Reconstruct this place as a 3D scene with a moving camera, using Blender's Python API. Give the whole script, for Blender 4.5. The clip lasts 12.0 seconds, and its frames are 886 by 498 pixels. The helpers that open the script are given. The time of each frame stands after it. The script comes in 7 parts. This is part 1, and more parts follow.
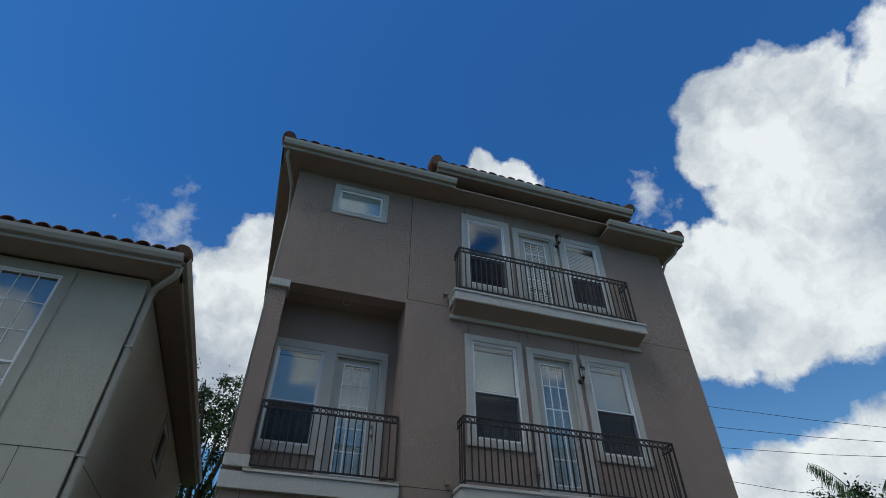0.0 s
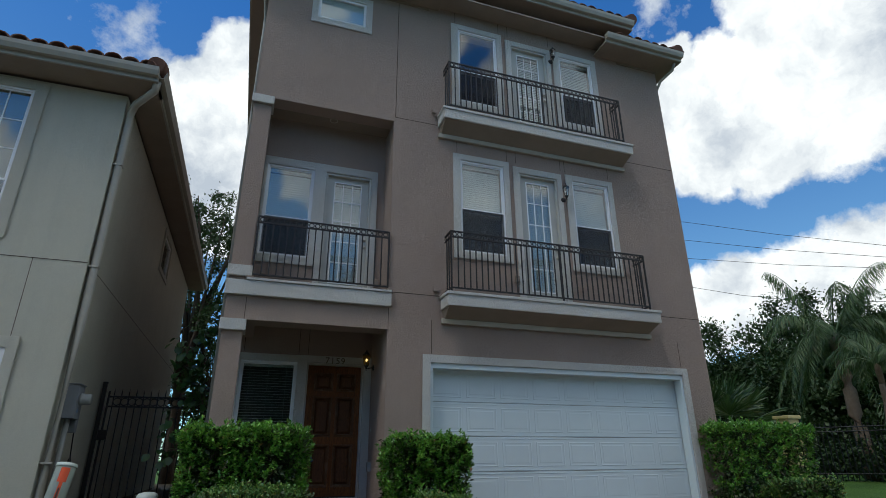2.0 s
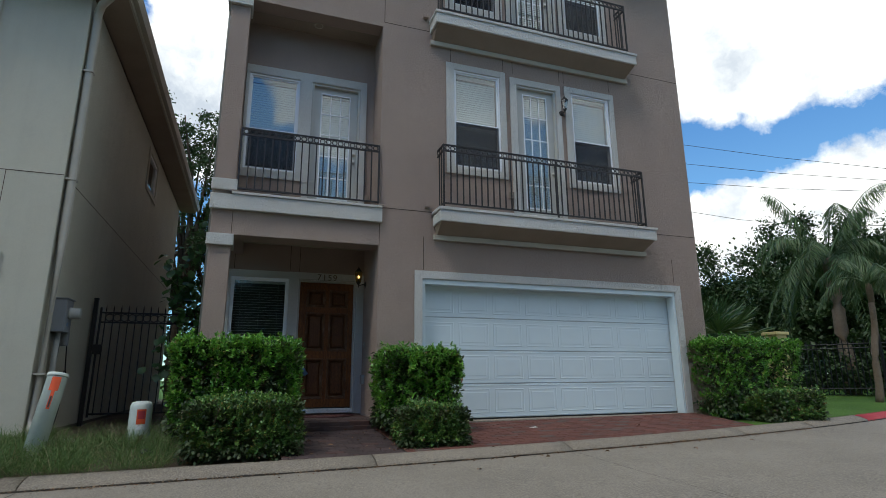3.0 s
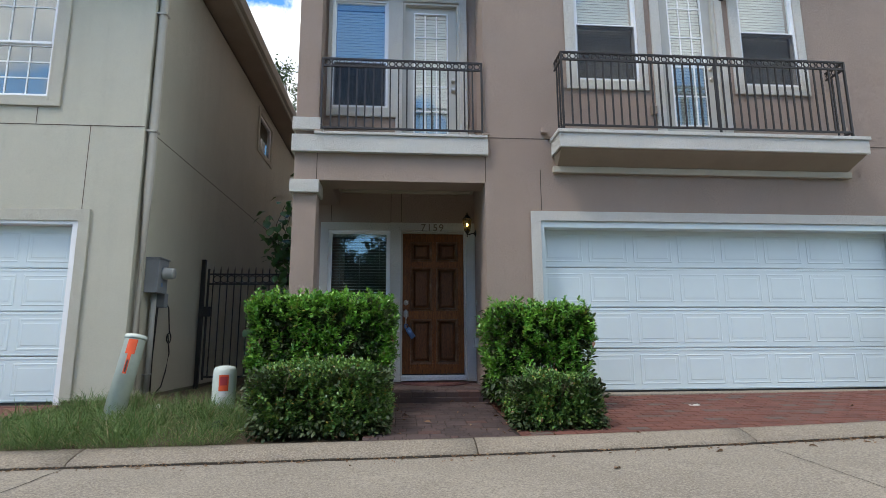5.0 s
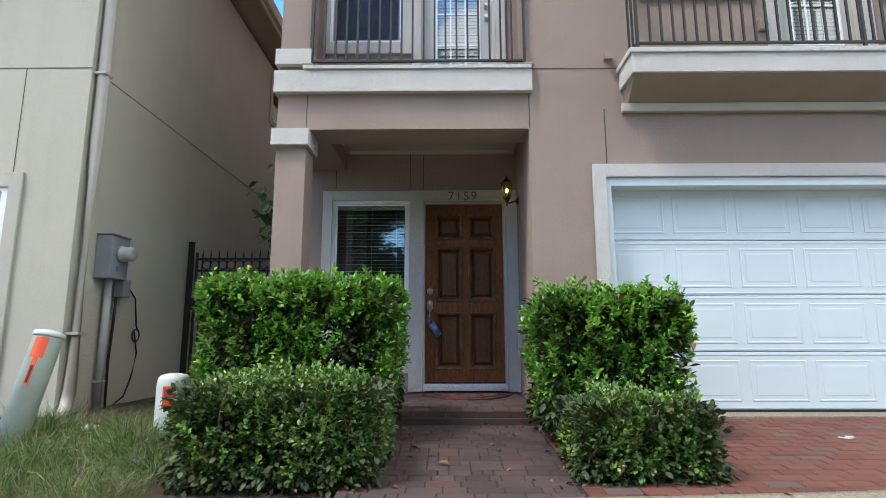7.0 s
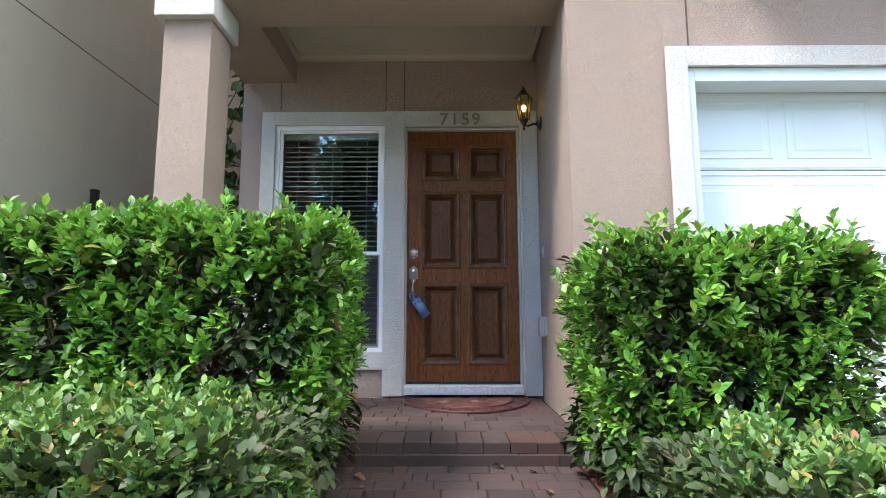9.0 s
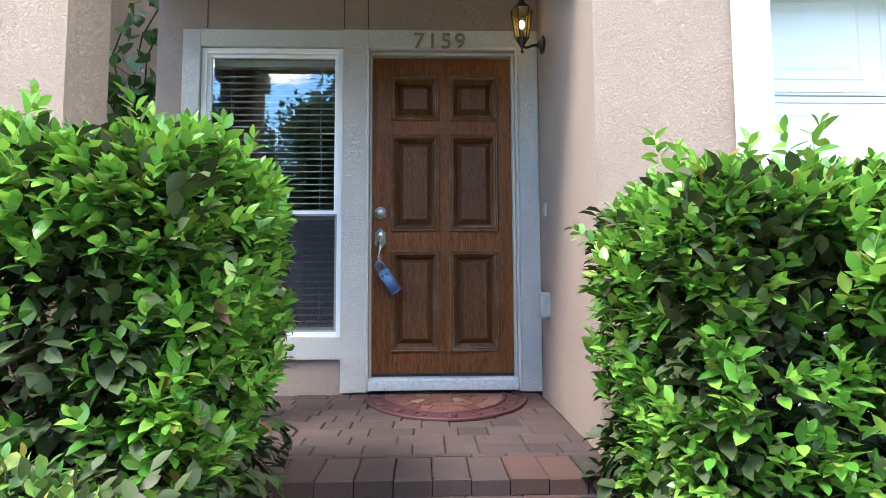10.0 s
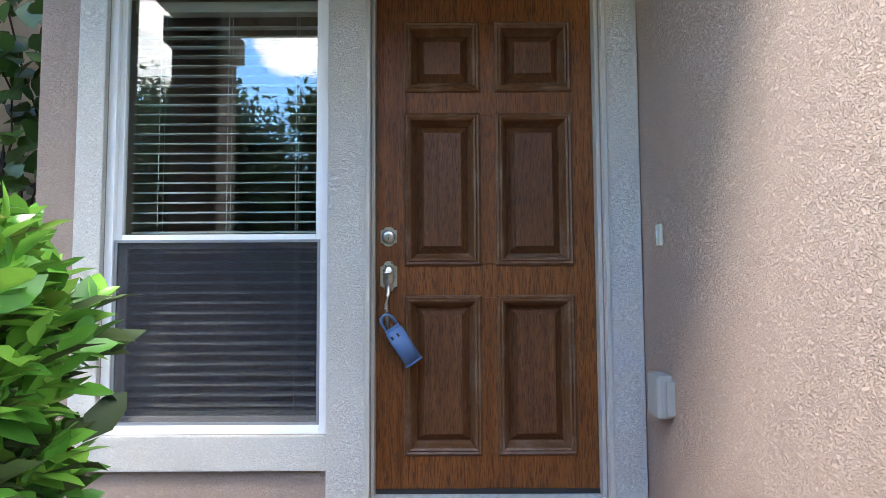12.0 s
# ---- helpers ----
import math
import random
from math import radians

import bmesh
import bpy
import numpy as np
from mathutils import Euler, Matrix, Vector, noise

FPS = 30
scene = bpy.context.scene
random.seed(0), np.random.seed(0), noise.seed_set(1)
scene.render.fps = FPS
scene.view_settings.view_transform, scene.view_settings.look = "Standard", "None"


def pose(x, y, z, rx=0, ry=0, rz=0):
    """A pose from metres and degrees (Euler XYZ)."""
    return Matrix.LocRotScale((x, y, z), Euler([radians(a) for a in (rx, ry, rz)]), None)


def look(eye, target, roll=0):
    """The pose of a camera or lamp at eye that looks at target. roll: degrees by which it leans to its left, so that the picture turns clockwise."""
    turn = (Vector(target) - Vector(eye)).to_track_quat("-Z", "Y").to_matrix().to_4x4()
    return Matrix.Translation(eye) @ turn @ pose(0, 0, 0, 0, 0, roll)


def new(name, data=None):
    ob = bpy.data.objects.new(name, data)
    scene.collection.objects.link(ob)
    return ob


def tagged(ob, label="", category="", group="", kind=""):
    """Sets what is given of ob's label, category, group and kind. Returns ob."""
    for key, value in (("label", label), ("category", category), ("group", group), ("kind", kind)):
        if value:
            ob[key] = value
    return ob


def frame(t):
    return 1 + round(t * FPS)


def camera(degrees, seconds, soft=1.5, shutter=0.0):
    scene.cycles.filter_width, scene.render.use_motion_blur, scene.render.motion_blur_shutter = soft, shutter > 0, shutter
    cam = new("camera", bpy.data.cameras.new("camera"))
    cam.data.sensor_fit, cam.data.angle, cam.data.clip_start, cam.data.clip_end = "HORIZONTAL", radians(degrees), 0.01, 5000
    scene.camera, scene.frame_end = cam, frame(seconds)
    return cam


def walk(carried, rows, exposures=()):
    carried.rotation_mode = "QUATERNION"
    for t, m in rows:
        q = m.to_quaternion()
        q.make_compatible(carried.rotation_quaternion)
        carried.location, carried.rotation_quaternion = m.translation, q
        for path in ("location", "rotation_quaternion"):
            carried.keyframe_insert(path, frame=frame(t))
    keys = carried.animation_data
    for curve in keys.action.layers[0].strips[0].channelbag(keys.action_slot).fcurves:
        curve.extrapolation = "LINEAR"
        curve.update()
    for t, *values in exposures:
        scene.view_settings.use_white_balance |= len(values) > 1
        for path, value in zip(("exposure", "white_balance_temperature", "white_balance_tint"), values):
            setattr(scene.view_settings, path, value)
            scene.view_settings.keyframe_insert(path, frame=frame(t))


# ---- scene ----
cam = camera(78.62, 12.0, soft=0.8)
# seconds, x, y, z, and the turns about x, y and z
ROWS = [
    (0.0, -0.884, -9.706, 1.215, 130.32, -0.08, -17.94),
    (0.5, -0.920, -9.746, 1.174, 124.51, -0.14, -18.07),
    (1.0, -0.933, -9.778, 1.174, 120.05, 0.06, -18.23),
    (1.5, -0.981, -9.809, 1.200, 115.65, 0.47, -18.81),
    (2.0, -0.938, -9.812, 1.200, 111.09, 0.31, -19.20),
    (2.5, -0.882, -9.764, 1.160, 106.33, 0.28, -19.83),
    (3.0, -0.763, -9.592, 1.080, 103.40, 0.41, -19.41),
    (3.5, -0.674, -9.293, 1.020, 101.91, 0.43, -16.43),
    (5.5, 0.106, -7.767, 1.085, 99.62, 0.24, -1.54),
    (6.0, 0.171, -7.325, 1.082, 99.62, 0.17, 0.14),
    (6.5, 0.224, -6.854, 1.092, 99.66, 0.23, 0.17),
    (7.0, 0.262, -6.399, 1.096, 99.53, 0.11, 0.44),
    (9.0, 0.330, -4.471, 1.132, 97.24, 0.09, 0.32),
    (9.5, 0.327, -3.985, 1.126, 95.64, 0.26, 0.11),
    (10.0, 0.369, -3.526, 1.167, 94.16, 0.23, -1.65),
    (10.5, 0.394, -3.074, 1.238, 93.51, 0.22, -1.08),
    (11.0, 0.369, -2.688, 1.338, 93.65, 0.38, -0.92),
    (11.5, 0.321, -2.407, 1.445, 93.53, 0.50, -0.63),
    (12.0, 0.292, -2.240, 1.485, 93.25, 0.29, 0.09),
]
walk(cam, [(t, pose(x, y, z, rx, ry, rz)) for t, x, y, z, rx, ry, rz in ROWS],
     exposures=[(0.0, -0.26, 6350, 8), (1.5, 0.02, 6450, 8), (2.5, 0.24, 6550, 8), (3.5, 0.68, 6700, 9), (5.5, 1.46, 6950, 13), (7.0, 1.82, 7050, 14), (9.0, 2.66, 7050, 14), (10.0, 3.04, 6950, 13), (12.0, 3.08, 6950, 14)])

# ---- light ----
SUN_ELEVATION, SUN_AZIMUTH = radians(58), radians(-126)  # from the front left, veiled by thin cloud
sun_way = Vector((math.sin(SUN_AZIMUTH) * math.cos(SUN_ELEVATION), math.cos(SUN_AZIMUTH) * math.cos(SUN_ELEVATION), math.sin(SUN_ELEVATION)))
sun = new("sun", bpy.data.lights.new("sun", "SUN"))
sun.data.energy, sun.data.angle, sun.data.color = 0.9, radians(14), (1.0, 0.985, 0.96)
sun.matrix_world = look(sun_way * 60, (0, 0, 0))


class Nodes:
    """A thin hand for wiring nodes."""

    def __init__(self, tree):
        self.tree = tree
        tree.nodes.clear()

    def link(self, a, b):
        self.tree.links.new(a, b)

    def set(self, socket, value):
        if hasattr(value, "is_output"):
            self.link(value, socket)
        else:
            socket.default_value = value

    def math(self, op, a, b=0.0, clamp=False):
        node = self.tree.nodes.new("ShaderNodeMath")
        node.operation, node.use_clamp = op, clamp
        self.set(node.inputs[0], a)
        self.set(node.inputs[1], b)
        return node.outputs[0]

    def vec(self, op, a, b=(0, 0, 0)):
        node = self.tree.nodes.new("ShaderNodeVectorMath")
        node.operation = op
        self.set(node.inputs[0], a)
        if op == "SCALE":
            node.inputs["Scale"].default_value = b
        else:
            self.set(node.inputs[1], b)
        return node.outputs["Value"] if op in ("DOT_PRODUCT", "LENGTH", "DISTANCE") else node.outputs[0]

    def noise(self, vector, scale, detail=3.0, rough=0.55, distort=0.0):
        node = self.tree.nodes.new("ShaderNodeTexNoise")
        self.link(vector, node.inputs["Vector"])
        node.inputs["Scale"].default_value, node.inputs["Detail"].default_value = scale, detail
        node.inputs["Roughness"].default_value, node.inputs["Distortion"].default_value = rough, distort
        return node.outputs["Fac"]

    def ramp(self, fac, *stops):
        node = self.tree.nodes.new("ShaderNodeValToRGB")
        self.set(node.inputs[0], fac)
        el = node.color_ramp.elements
        while len(el) < len(stops):
            el.new(0.5)
        for e, (at, colour) in zip(el, stops):
            e.position = at
            e.color = (*colour, 1) if isinstance(colour, tuple) else (colour, colour, colour, 1)
        return node.outputs[0]

    def mix(self, fac, a, b, blend="MIX"):
        node = self.tree.nodes.new("ShaderNodeMix")
        node.data_type, node.blend_type = "RGBA", blend
        self.set(node.inputs[0], fac)
        for socket, value in ((node.inputs[6], a), (node.inputs[7], b)):
            self.set(socket, (*value, 1) if isinstance(value, tuple) else value)
        return node.outputs[2]


world = bpy.data.worlds.new("world")
scene.world = world
world.use_nodes = True
w = Nodes(world.node_tree)
way = w.tree.nodes.new("ShaderNodeTexCoord").outputs["Generated"]
sky = w.tree.nodes.new("ShaderNodeTexSky")
sky.sky_type, sky.sun_disc = "NISHITA", False
sky.sun_elevation, sky.sun_rotation = SUN_ELEVATION, SUN_AZIMUTH
sky.air_density, sky.dust_density, sky.ozone_density = 1.0, 0.2, 3.0
# cumulus heads: azimuth from ahead to the right, elevation, size, weight
HEADS = [(58.5, 47.3, 4.0, 1.0), (62.0, 44.5, 6.0, 1.0), (66.5, 44.3, 4.6, 1.0), (57.5, 43.5, 4.8, 1.0), (60.0, 39.0, 6.0, 1.0), (65.0, 38.5, 7.0, 1.0), (72.5, 38.5, 5.6, 1.0), (80, 38, 9, 1.0), (71, 33.5, 9, 1.0), (61, 33, 8, 1.0), (54.0, 32.3, 5.0, 1.0), (50, 33.3, 4.6, 1.0), (46, 32.5, 4.8, 1.0), (47.3, 37.2, 1.8, 0.8), (48.5, 28, 4.8, 1.0), (54, 27.6, 4.6, 1.0), (60, 27.6, 5.2, 1.0), (65.5, 27.4, 5.5, 1.0), (71, 27.5, 6, 1.0), (78, 28, 9, 1.0), (45.7, 41.8, 2.4, 0.13), (42, 30, 5, 1.0),
         (45.5, 12.5, 4.6, 1.0), (50, 13.3, 5.2, 1.0), (54.5, 13.8, 5.2, 1.0), (60, 14.2, 5.6, 1.0), (67, 13.5, 7, 1.0), (40, 10, 6, 1.0), (76, 13, 8, 1.0),
         (-5.2, 36.8, 4.4, 1.0), (-2.5, 38, 4, 1.0), (-9.3, 34.4, 3.6, 1.0), (-8, 30, 5.2, 1.0), (-3, 31, 6, 1.0), (-9.5, 25.5, 4.6, 1.0), (-4, 24, 6, 1.0), (-15.5, 27.5, 4.8, 1.0), (-20, 26, 5.5, 1.0), (-26, 25, 6, 1.0), (-16.8, 37.2, 3.0, 0.13), (-14.0, 36.0, 2.2, 0.13),
         (24.8, 47.4, 2.5, 1.0), (29.2, 46.3, 2.6, 1.0), (27, 46, 2.6, 1.0),
         # unseen clouds: big ones added to whiten the front light, small ones for reflections
         (-60, 25, 18, 1.0), (-105, 28, 24, 1.0), (128, 30, 17, 1.0), (105, 32, 22, 1.0), (180, 74, 16, 1.0), (150, 56, 15, 1.0), (-140, 67, 14, 1.0), (118, 64, 15, 1.0), (-80, 60, 20, 1.0), (149, 34, 8, 1.0), (157, 29, 6, 1.0), (176, 29.5, 4.6, 1.0), (171, 27, 5, 1.0),
         (186, 41, 4.0, 0.9), (164, 43, 5, 0.9), (207, 22, 5.5, 1.0), (196, 23.5, 4.0, 1.0), (216, 27, 5, 1.0), (192, 50, 6, 0.9), (178, 46, 4, 0.9)]
warp = w.tree.nodes.new("ShaderNodeTexNoise")
w.link(way, warp.inputs["Vector"])
warp.inputs["Scale"].default_value, warp.inputs["Detail"].default_value, warp.inputs["Roughness"].default_value = 7.0, 7.0, 0.6
bent = w.vec("ADD", way, w.vec("SCALE", w.vec("SUBTRACT", warp.outputs["Color"], (0.5, 0.5, 0.5)), 0.10))
heap = None
for az, el, size, weight in HEADS:
    a, e = radians(az), radians(el)
    gap = w.vec("DISTANCE", bent, (math.sin(a) * math.cos(e), math.cos(a) * math.cos(e), math.sin(e)))
    one = w.math("MULTIPLY", w.math("SUBTRACT", 1.0, w.math("DIVIDE", gap, radians(size * 1.05))), weight)
    heap = one if heap is None else w.math("MAXIMUM", heap, one)
fluff = w.noise(way, 22.0, 9.0, 0.6)
cover = w.ramp(w.math("ADD", heap, w.math("MULTIPLY", w.math("SUBTRACT", fluff, 0.5), 0.55)), (0.0, 0.0), (0.2, 1.0))
billow = w.math("ADD", w.math("MULTIPLY", w.noise(bent, 5.0, 6.0, 0.55), 0.72), w.math("MULTIPLY", w.noise(bent, 17.0, 5.0, 0.6), 0.28))
shade = w.ramp(billow, (0.41, (0.46, 0.52, 0.60)), (0.60, (0.97, 1.0, 1.0)))
cloud = w.vec("SCALE", shade, 10.4)
height = w.tree.nodes.new("ShaderNodeSeparateXYZ")
w.link(way, height.inputs[0])
clear_air = w.ramp(height.outputs["Z"], (0.33, (0.80, 1.20, 1.38)), (0.68, (0.37, 1.0, 1.60)))
blue = w.mix(1.0, sky.outputs[0], clear_air, "MULTIPLY")
veil = w.mix(cover, blue, cloud)
back = w.tree.nodes.new("ShaderNodeBackground")
back.inputs["Strength"].default_value = 0.10
w.link(veil, back.inputs["Color"])
w.link(back.outputs[0], w.tree.nodes.new("ShaderNodeOutputWorld").inputs["Surface"])

# ---- materials ----
def material(name, build):
    m = bpy.data.materials.new(name)
    m.use_nodes = True
    n = Nodes(m.node_tree)
    place = n.tree.nodes.new("ShaderNodeNewGeometry").outputs["Position"]
    out = n.tree.nodes.new("ShaderNodeOutputMaterial")
    n.link(build(n, place), out.inputs["Surface"])
    return m


def surface(n, colour, rough=0.6, metal=0.0, bump=None, depth=0.003, strength=1.0, specular=0.5, coat=0.0):
    p = n.tree.nodes.new("ShaderNodeBsdfPrincipled")
    n.set(p.inputs["Base Color"], (*colour, 1) if isinstance(colour, tuple) else colour)
    n.set(p.inputs["Roughness"], rough)
    p.inputs["Metallic"].default_value = metal
    p.inputs["Specular IOR Level"].default_value = specular
    p.inputs["Coat Weight"].default_value = coat
    if bump is not None:
        b = n.tree.nodes.new("ShaderNodeBump")
        b.inputs["Distance"].default_value, b.inputs["Strength"].default_value = depth, strength
        n.link(bump, b.inputs["Height"])
        n.link(b.outputs[0], p.inputs["Normal"])
    return p.outputs[0]


def tint(c, f):
    return tuple(min(1.0, v * f) for v in c)


def stucco(name, c, streak=0.12, relief=0.0075):
    """Knock-down stucco: worm-like ridges a few centimetres long, faint streaks and blotches."""
    def build(n, place):
        worms = n.noise(n.vec("MULTIPLY", place, (90.0, 90.0, 150.0)), 1.0, 2.5, 0.5, 1.3)
        ridge = n.ramp(worms, (0.43, 0.0), (0.56, 1.0))
        blotch = n.noise(place, 1.1, 5.0, 0.6)
        tall = n.vec("MULTIPLY", place, (5.0, 5.0, 0.35))
        stain = n.noise(tall, 1.0, 4.0, 0.6)
        fine = n.noise(place, 260.0, 2.0)
        base = n.mix(n.ramp(blotch, (0.35, 0.0), (0.7, 1.0)), tint(c, 0.95), tint(c, 1.04))
        base = n.mix(n.math("MULTIPLY", n.ramp(stain, (0.5, 0.0), (0.8, 1.0)), streak * 2.0), base, tint(c, 0.78))
        patch = n.noise(place, 6.5, 5.0, 0.65)
        base = n.mix(n.ramp(patch, (0.40, 0.0), (0.68, 0.22)), base, tint(c, 0.88))
        base = n.mix(n.math("MULTIPLY", ridge, 0.42), base, tint(c, 1.2))
        return surface(n, base, 0.92, 0, n.math("ADD", ridge, n.math("MULTIPLY", fine, 0.2)), relief, 1.0, 0.2)
    return material(name, build)


def paint(name, c, rough=0.45, wear=0.06, grain=30.0, specular=0.45):
    def build(n, place):
        big = n.noise(place, 2.2, 5.0, 0.6)
        small = n.noise(place, grain, 3.0)
        base = n.mix(n.ramp(big, (0.4, 0.0), (0.75, 1.0)), c, tint(c, 1 - 2 * wear))
        base = n.mix(n.math("MULTIPLY", n.ramp(small, (0.55, 0.0), (0.75, 1.0)), wear * 3), base, tint(c, 0.8))
        return surface(n, base, n.math("ADD", n.math("MULTIPLY", small, 0.15), rough - 0.07), 0, small, 0.0008, 0.5, specular)
    return material(name, build)


def metal(name, c, rough=0.35, amount=1.0):
    def build(n, place):
        small = n.noise(place, 55.0, 4.0)
        base = n.mix(n.ramp(small, (0.45, 0.0), (0.7, 1.0)), c, tint(c, 0.75))
        return surface(n, base, n.math("ADD", n.math("MULTIPLY", small, 0.2), rough - 0.1), amount, small, 0.0004, 0.4)
    return material(name, build)


def oak(pale, deep):
    """Stained oak: short dark pores along the grain, soft bands, dull patches."""
    def build(n, place):
        pores = n.noise(n.vec("MULTIPLY", place, (260.0, 260.0, 20.0)), 1.0, 3.0, 0.6)
        grain = n.noise(n.vec("MULTIPLY", place, (30.0, 30.0, 1.6)), 1.0, 4.0, 0.6, 1.4)
        blotch = n.noise(place, 4.0, 4.0)
        base = n.mix(n.ramp(grain, (0.32, 0.0), (0.68, 1.0)), deep, pale)
        base = n.mix(n.ramp(blotch, (0.35, 0.0), (0.7, 0.4)), base, tint(deep, 0.8))
        base = n.mix(n.ramp(pores, (0.48, 0.0), (0.62, 0.7)), base, (0.025, 0.010, 0.005))
        return surface(n, base, n.math("ADD", n.math("MULTIPLY", pores, 0.25), 0.34), 0, pores, 0.0012, 0.8, 0.3)
    return build


def worn_wood_build(n, place):
    pores = n.noise(n.vec("MULTIPLY", place, (140.0, 140.0, 30.0)), 1.0, 4.0, 0.65)
    wear = n.noise(place, 9.0, 4.0, 0.65)
    base = n.mix(n.ramp(wear, (0.46, 0.0), (0.74, 0.65)), (0.11, 0.045, 0.016), (0.25, 0.16, 0.105))
    base = n.mix(n.ramp(pores, (0.5, 0.0), (0.68, 0.4)), base, (0.035, 0.017, 0.009))
    return surface(n, base, 0.48, 0, pores, 0.0005, 0.6, 0.4)


def glass_build(n, place):
    clear = n.tree.nodes.new("ShaderNodeBsdfTransparent")
    clear.inputs[0].default_value = (0.88, 0.92, 0.91, 1)
    gloss = n.tree.nodes.new("ShaderNodeBsdfGlossy")
    gloss.inputs["Roughness"].default_value = 0.0
    wave = n.tree.nodes.new("ShaderNodeBump")
    wave.inputs["Distance"].default_value, wave.inputs["Strength"].default_value = 0.002, 0.03
    n.link(n.noise(place, 2.5, 1.0), wave.inputs["Height"])
    n.link(wave.outputs[0], gloss.inputs["Normal"])
    rim = n.tree.nodes.new("ShaderNodeLayerWeight")
    rim.inputs["Blend"].default_value = 0.5
    gloss_part = n.math("ADD", 0.12, n.math("MULTIPLY", n.math("POWER", rim.outputs["Facing"], 5.0), 0.9))
    mixed = n.tree.nodes.new("ShaderNodeMixShader")
    n.link(gloss_part, mixed.inputs[0])
    n.link(clear.outputs[0], mixed.inputs[1])
    n.link(gloss.outputs[0], mixed.inputs[2])
    return mixed.outputs[0]


def screen_build(n, place):
    clear = n.tree.nodes.new("ShaderNodeBsdfTransparent")
    wire = n.tree.nodes.new("ShaderNodeBsdfDiffuse")
    wire.inputs[0].default_value = (0.035, 0.037, 0.045, 1)
    mixed = n.tree.nodes.new("ShaderNodeMixShader")
    mixed.inputs[0].default_value = 0.5
    n.link(clear.outputs[0], mixed.inputs[1])
    n.link(wire.outputs[0], mixed.inputs[2])
    return mixed.outputs[0]


def paver(name, dark, light, odd):
    def build(n, place):
        rnd = n.tree.nodes.new("ShaderNodeObjectInfo").outputs["Random"]
        isl = n.tree.nodes.new("ShaderNodeNewGeometry").outputs["Random Per Island"]
        pick = n.math("FRACT", n.math("ADD", n.math("MULTIPLY", rnd, 7.31), n.math("MULTIPLY", isl, 3.7)))
        small = n.noise(place, 90.0, 4.0, 0.65)
        big = n.noise(place, 2.5, 4.0)
        base = n.ramp(pick, (0.0, dark), (0.45, light), (0.8, tint(light, 0.85)), (0.97, odd))
        base = n.mix(n.ramp(small, (0.45, 0.0), (0.8, 0.5)), base, tint(light, 1.35))
        base = n.mix(n.ramp(big, (0.45, 0.0), (0.75, 0.5)), base, tint(dark, 0.75))
        return surface(n, base, 0.85, 0, small, 0.0025, 0.7, 0.3)
    return material(name, build)


def concrete(name, c):
    def build(n, place):
        grit = n.noise(place, 170.0, 3.0, 0.7)
        stones = n.noise(place, 62.0, 3.0, 0.7)
        stain = n.noise(place, 0.8, 6.0, 0.65)
        spots = n.noise(place, 9.0, 5.0, 0.7)
        base = n.mix(n.ramp(stain, (0.35, 0.0), (0.7, 1.0)), tint(c, 0.84), tint(c, 1.1))
        base = n.mix(n.ramp(spots, (0.50, 0.0), (0.7, 0.45)), base, tint(c, 0.66))
        base = n.mix(n.ramp(stones, (0.50, 0.0), (0.62, 0.75)), base, tint(c, 1.45))
        base = n.mix(n.ramp(stones, (0.34, 0.75), (0.46, 0.0)), base, tint(c, 0.5))
        base = n.mix(n.ramp(grit, (0.5, 0.0), (0.72, 0.6)), base, tint(c, 0.55))
        return surface(n, base, 0.93, 0, n.math("ADD", n.math("MULTIPLY", stones, 1.3), n.math("ADD", grit, spots)), 0.006, 0.8, 0.25)
    return material(name, build)


def leaf(name, dark, mid, light, odd, rough=0.32, glow=0.22, odd_at=0.965):
    def build(n, place):
        isl = n.tree.nodes.new("ShaderNodeNewGeometry").outputs["Random Per Island"]
        veins = n.noise(place, 120.0, 2.0)
        patch = n.noise(place, 5.0, 3.0)
        pick = n.math("ADD", n.math("MULTIPLY", isl, 0.8), n.math("MULTIPLY", patch, 0.28))
        base = n.ramp(pick, (0.05, dark), (0.5, mid), (0.86, light), (odd_at + 0.02, odd))
        base = n.mix(n.math("MULTIPLY", veins, 0.25), base, tint(dark, 0.9))
        skin = surface(n, base, rough, 0, veins, 0.001, 0.4, 0.5)
        through_light = n.tree.nodes.new("ShaderNodeBsdfTranslucent")
        n.link(n.mix(0.5, base, light), through_light.inputs[0])
        mixed = n.tree.nodes.new("ShaderNodeMixShader")
        mixed.inputs[0].default_value = glow
        n.link(skin, mixed.inputs[1])
        n.link(through_light.outputs[0], mixed.inputs[2])
        return mixed.outputs[0]
    return material(name, build)


def ground_mat(name, a, b, scale):
    def build(n, place):
        big = n.noise(place, 0.7, 5.0)
        small = n.noise(place, scale, 4.0, 0.7)
        base = n.mix(small, a, b)
        base = n.mix(n.ramp(big, (0.4, 0.0), (0.7, 0.6)), base, tint(a, 0.7))
        return surface(n, base, 0.95, 0, small, 0.02, 0.9, 0.2)
    return material(name, build)


def amber_build(n, place):
    clear = n.tree.nodes.new("ShaderNodeBsdfTransparent")
    clear.inputs[0].default_value = (0.88, 0.76, 0.50, 1)
    skin = surface(n, (0.42, 0.33, 0.14), 0.12, 0.0, n.noise(place, 60.0, 2.0), 0.001, 0.5)
    mixed = n.tree.nodes.new("ShaderNodeMixShader")
    mixed.inputs[0].default_value = 0.25
    n.link(clear.outputs[0], mixed.inputs[1])
    n.link(skin, mixed.inputs[2])
    return mixed.outputs[0]


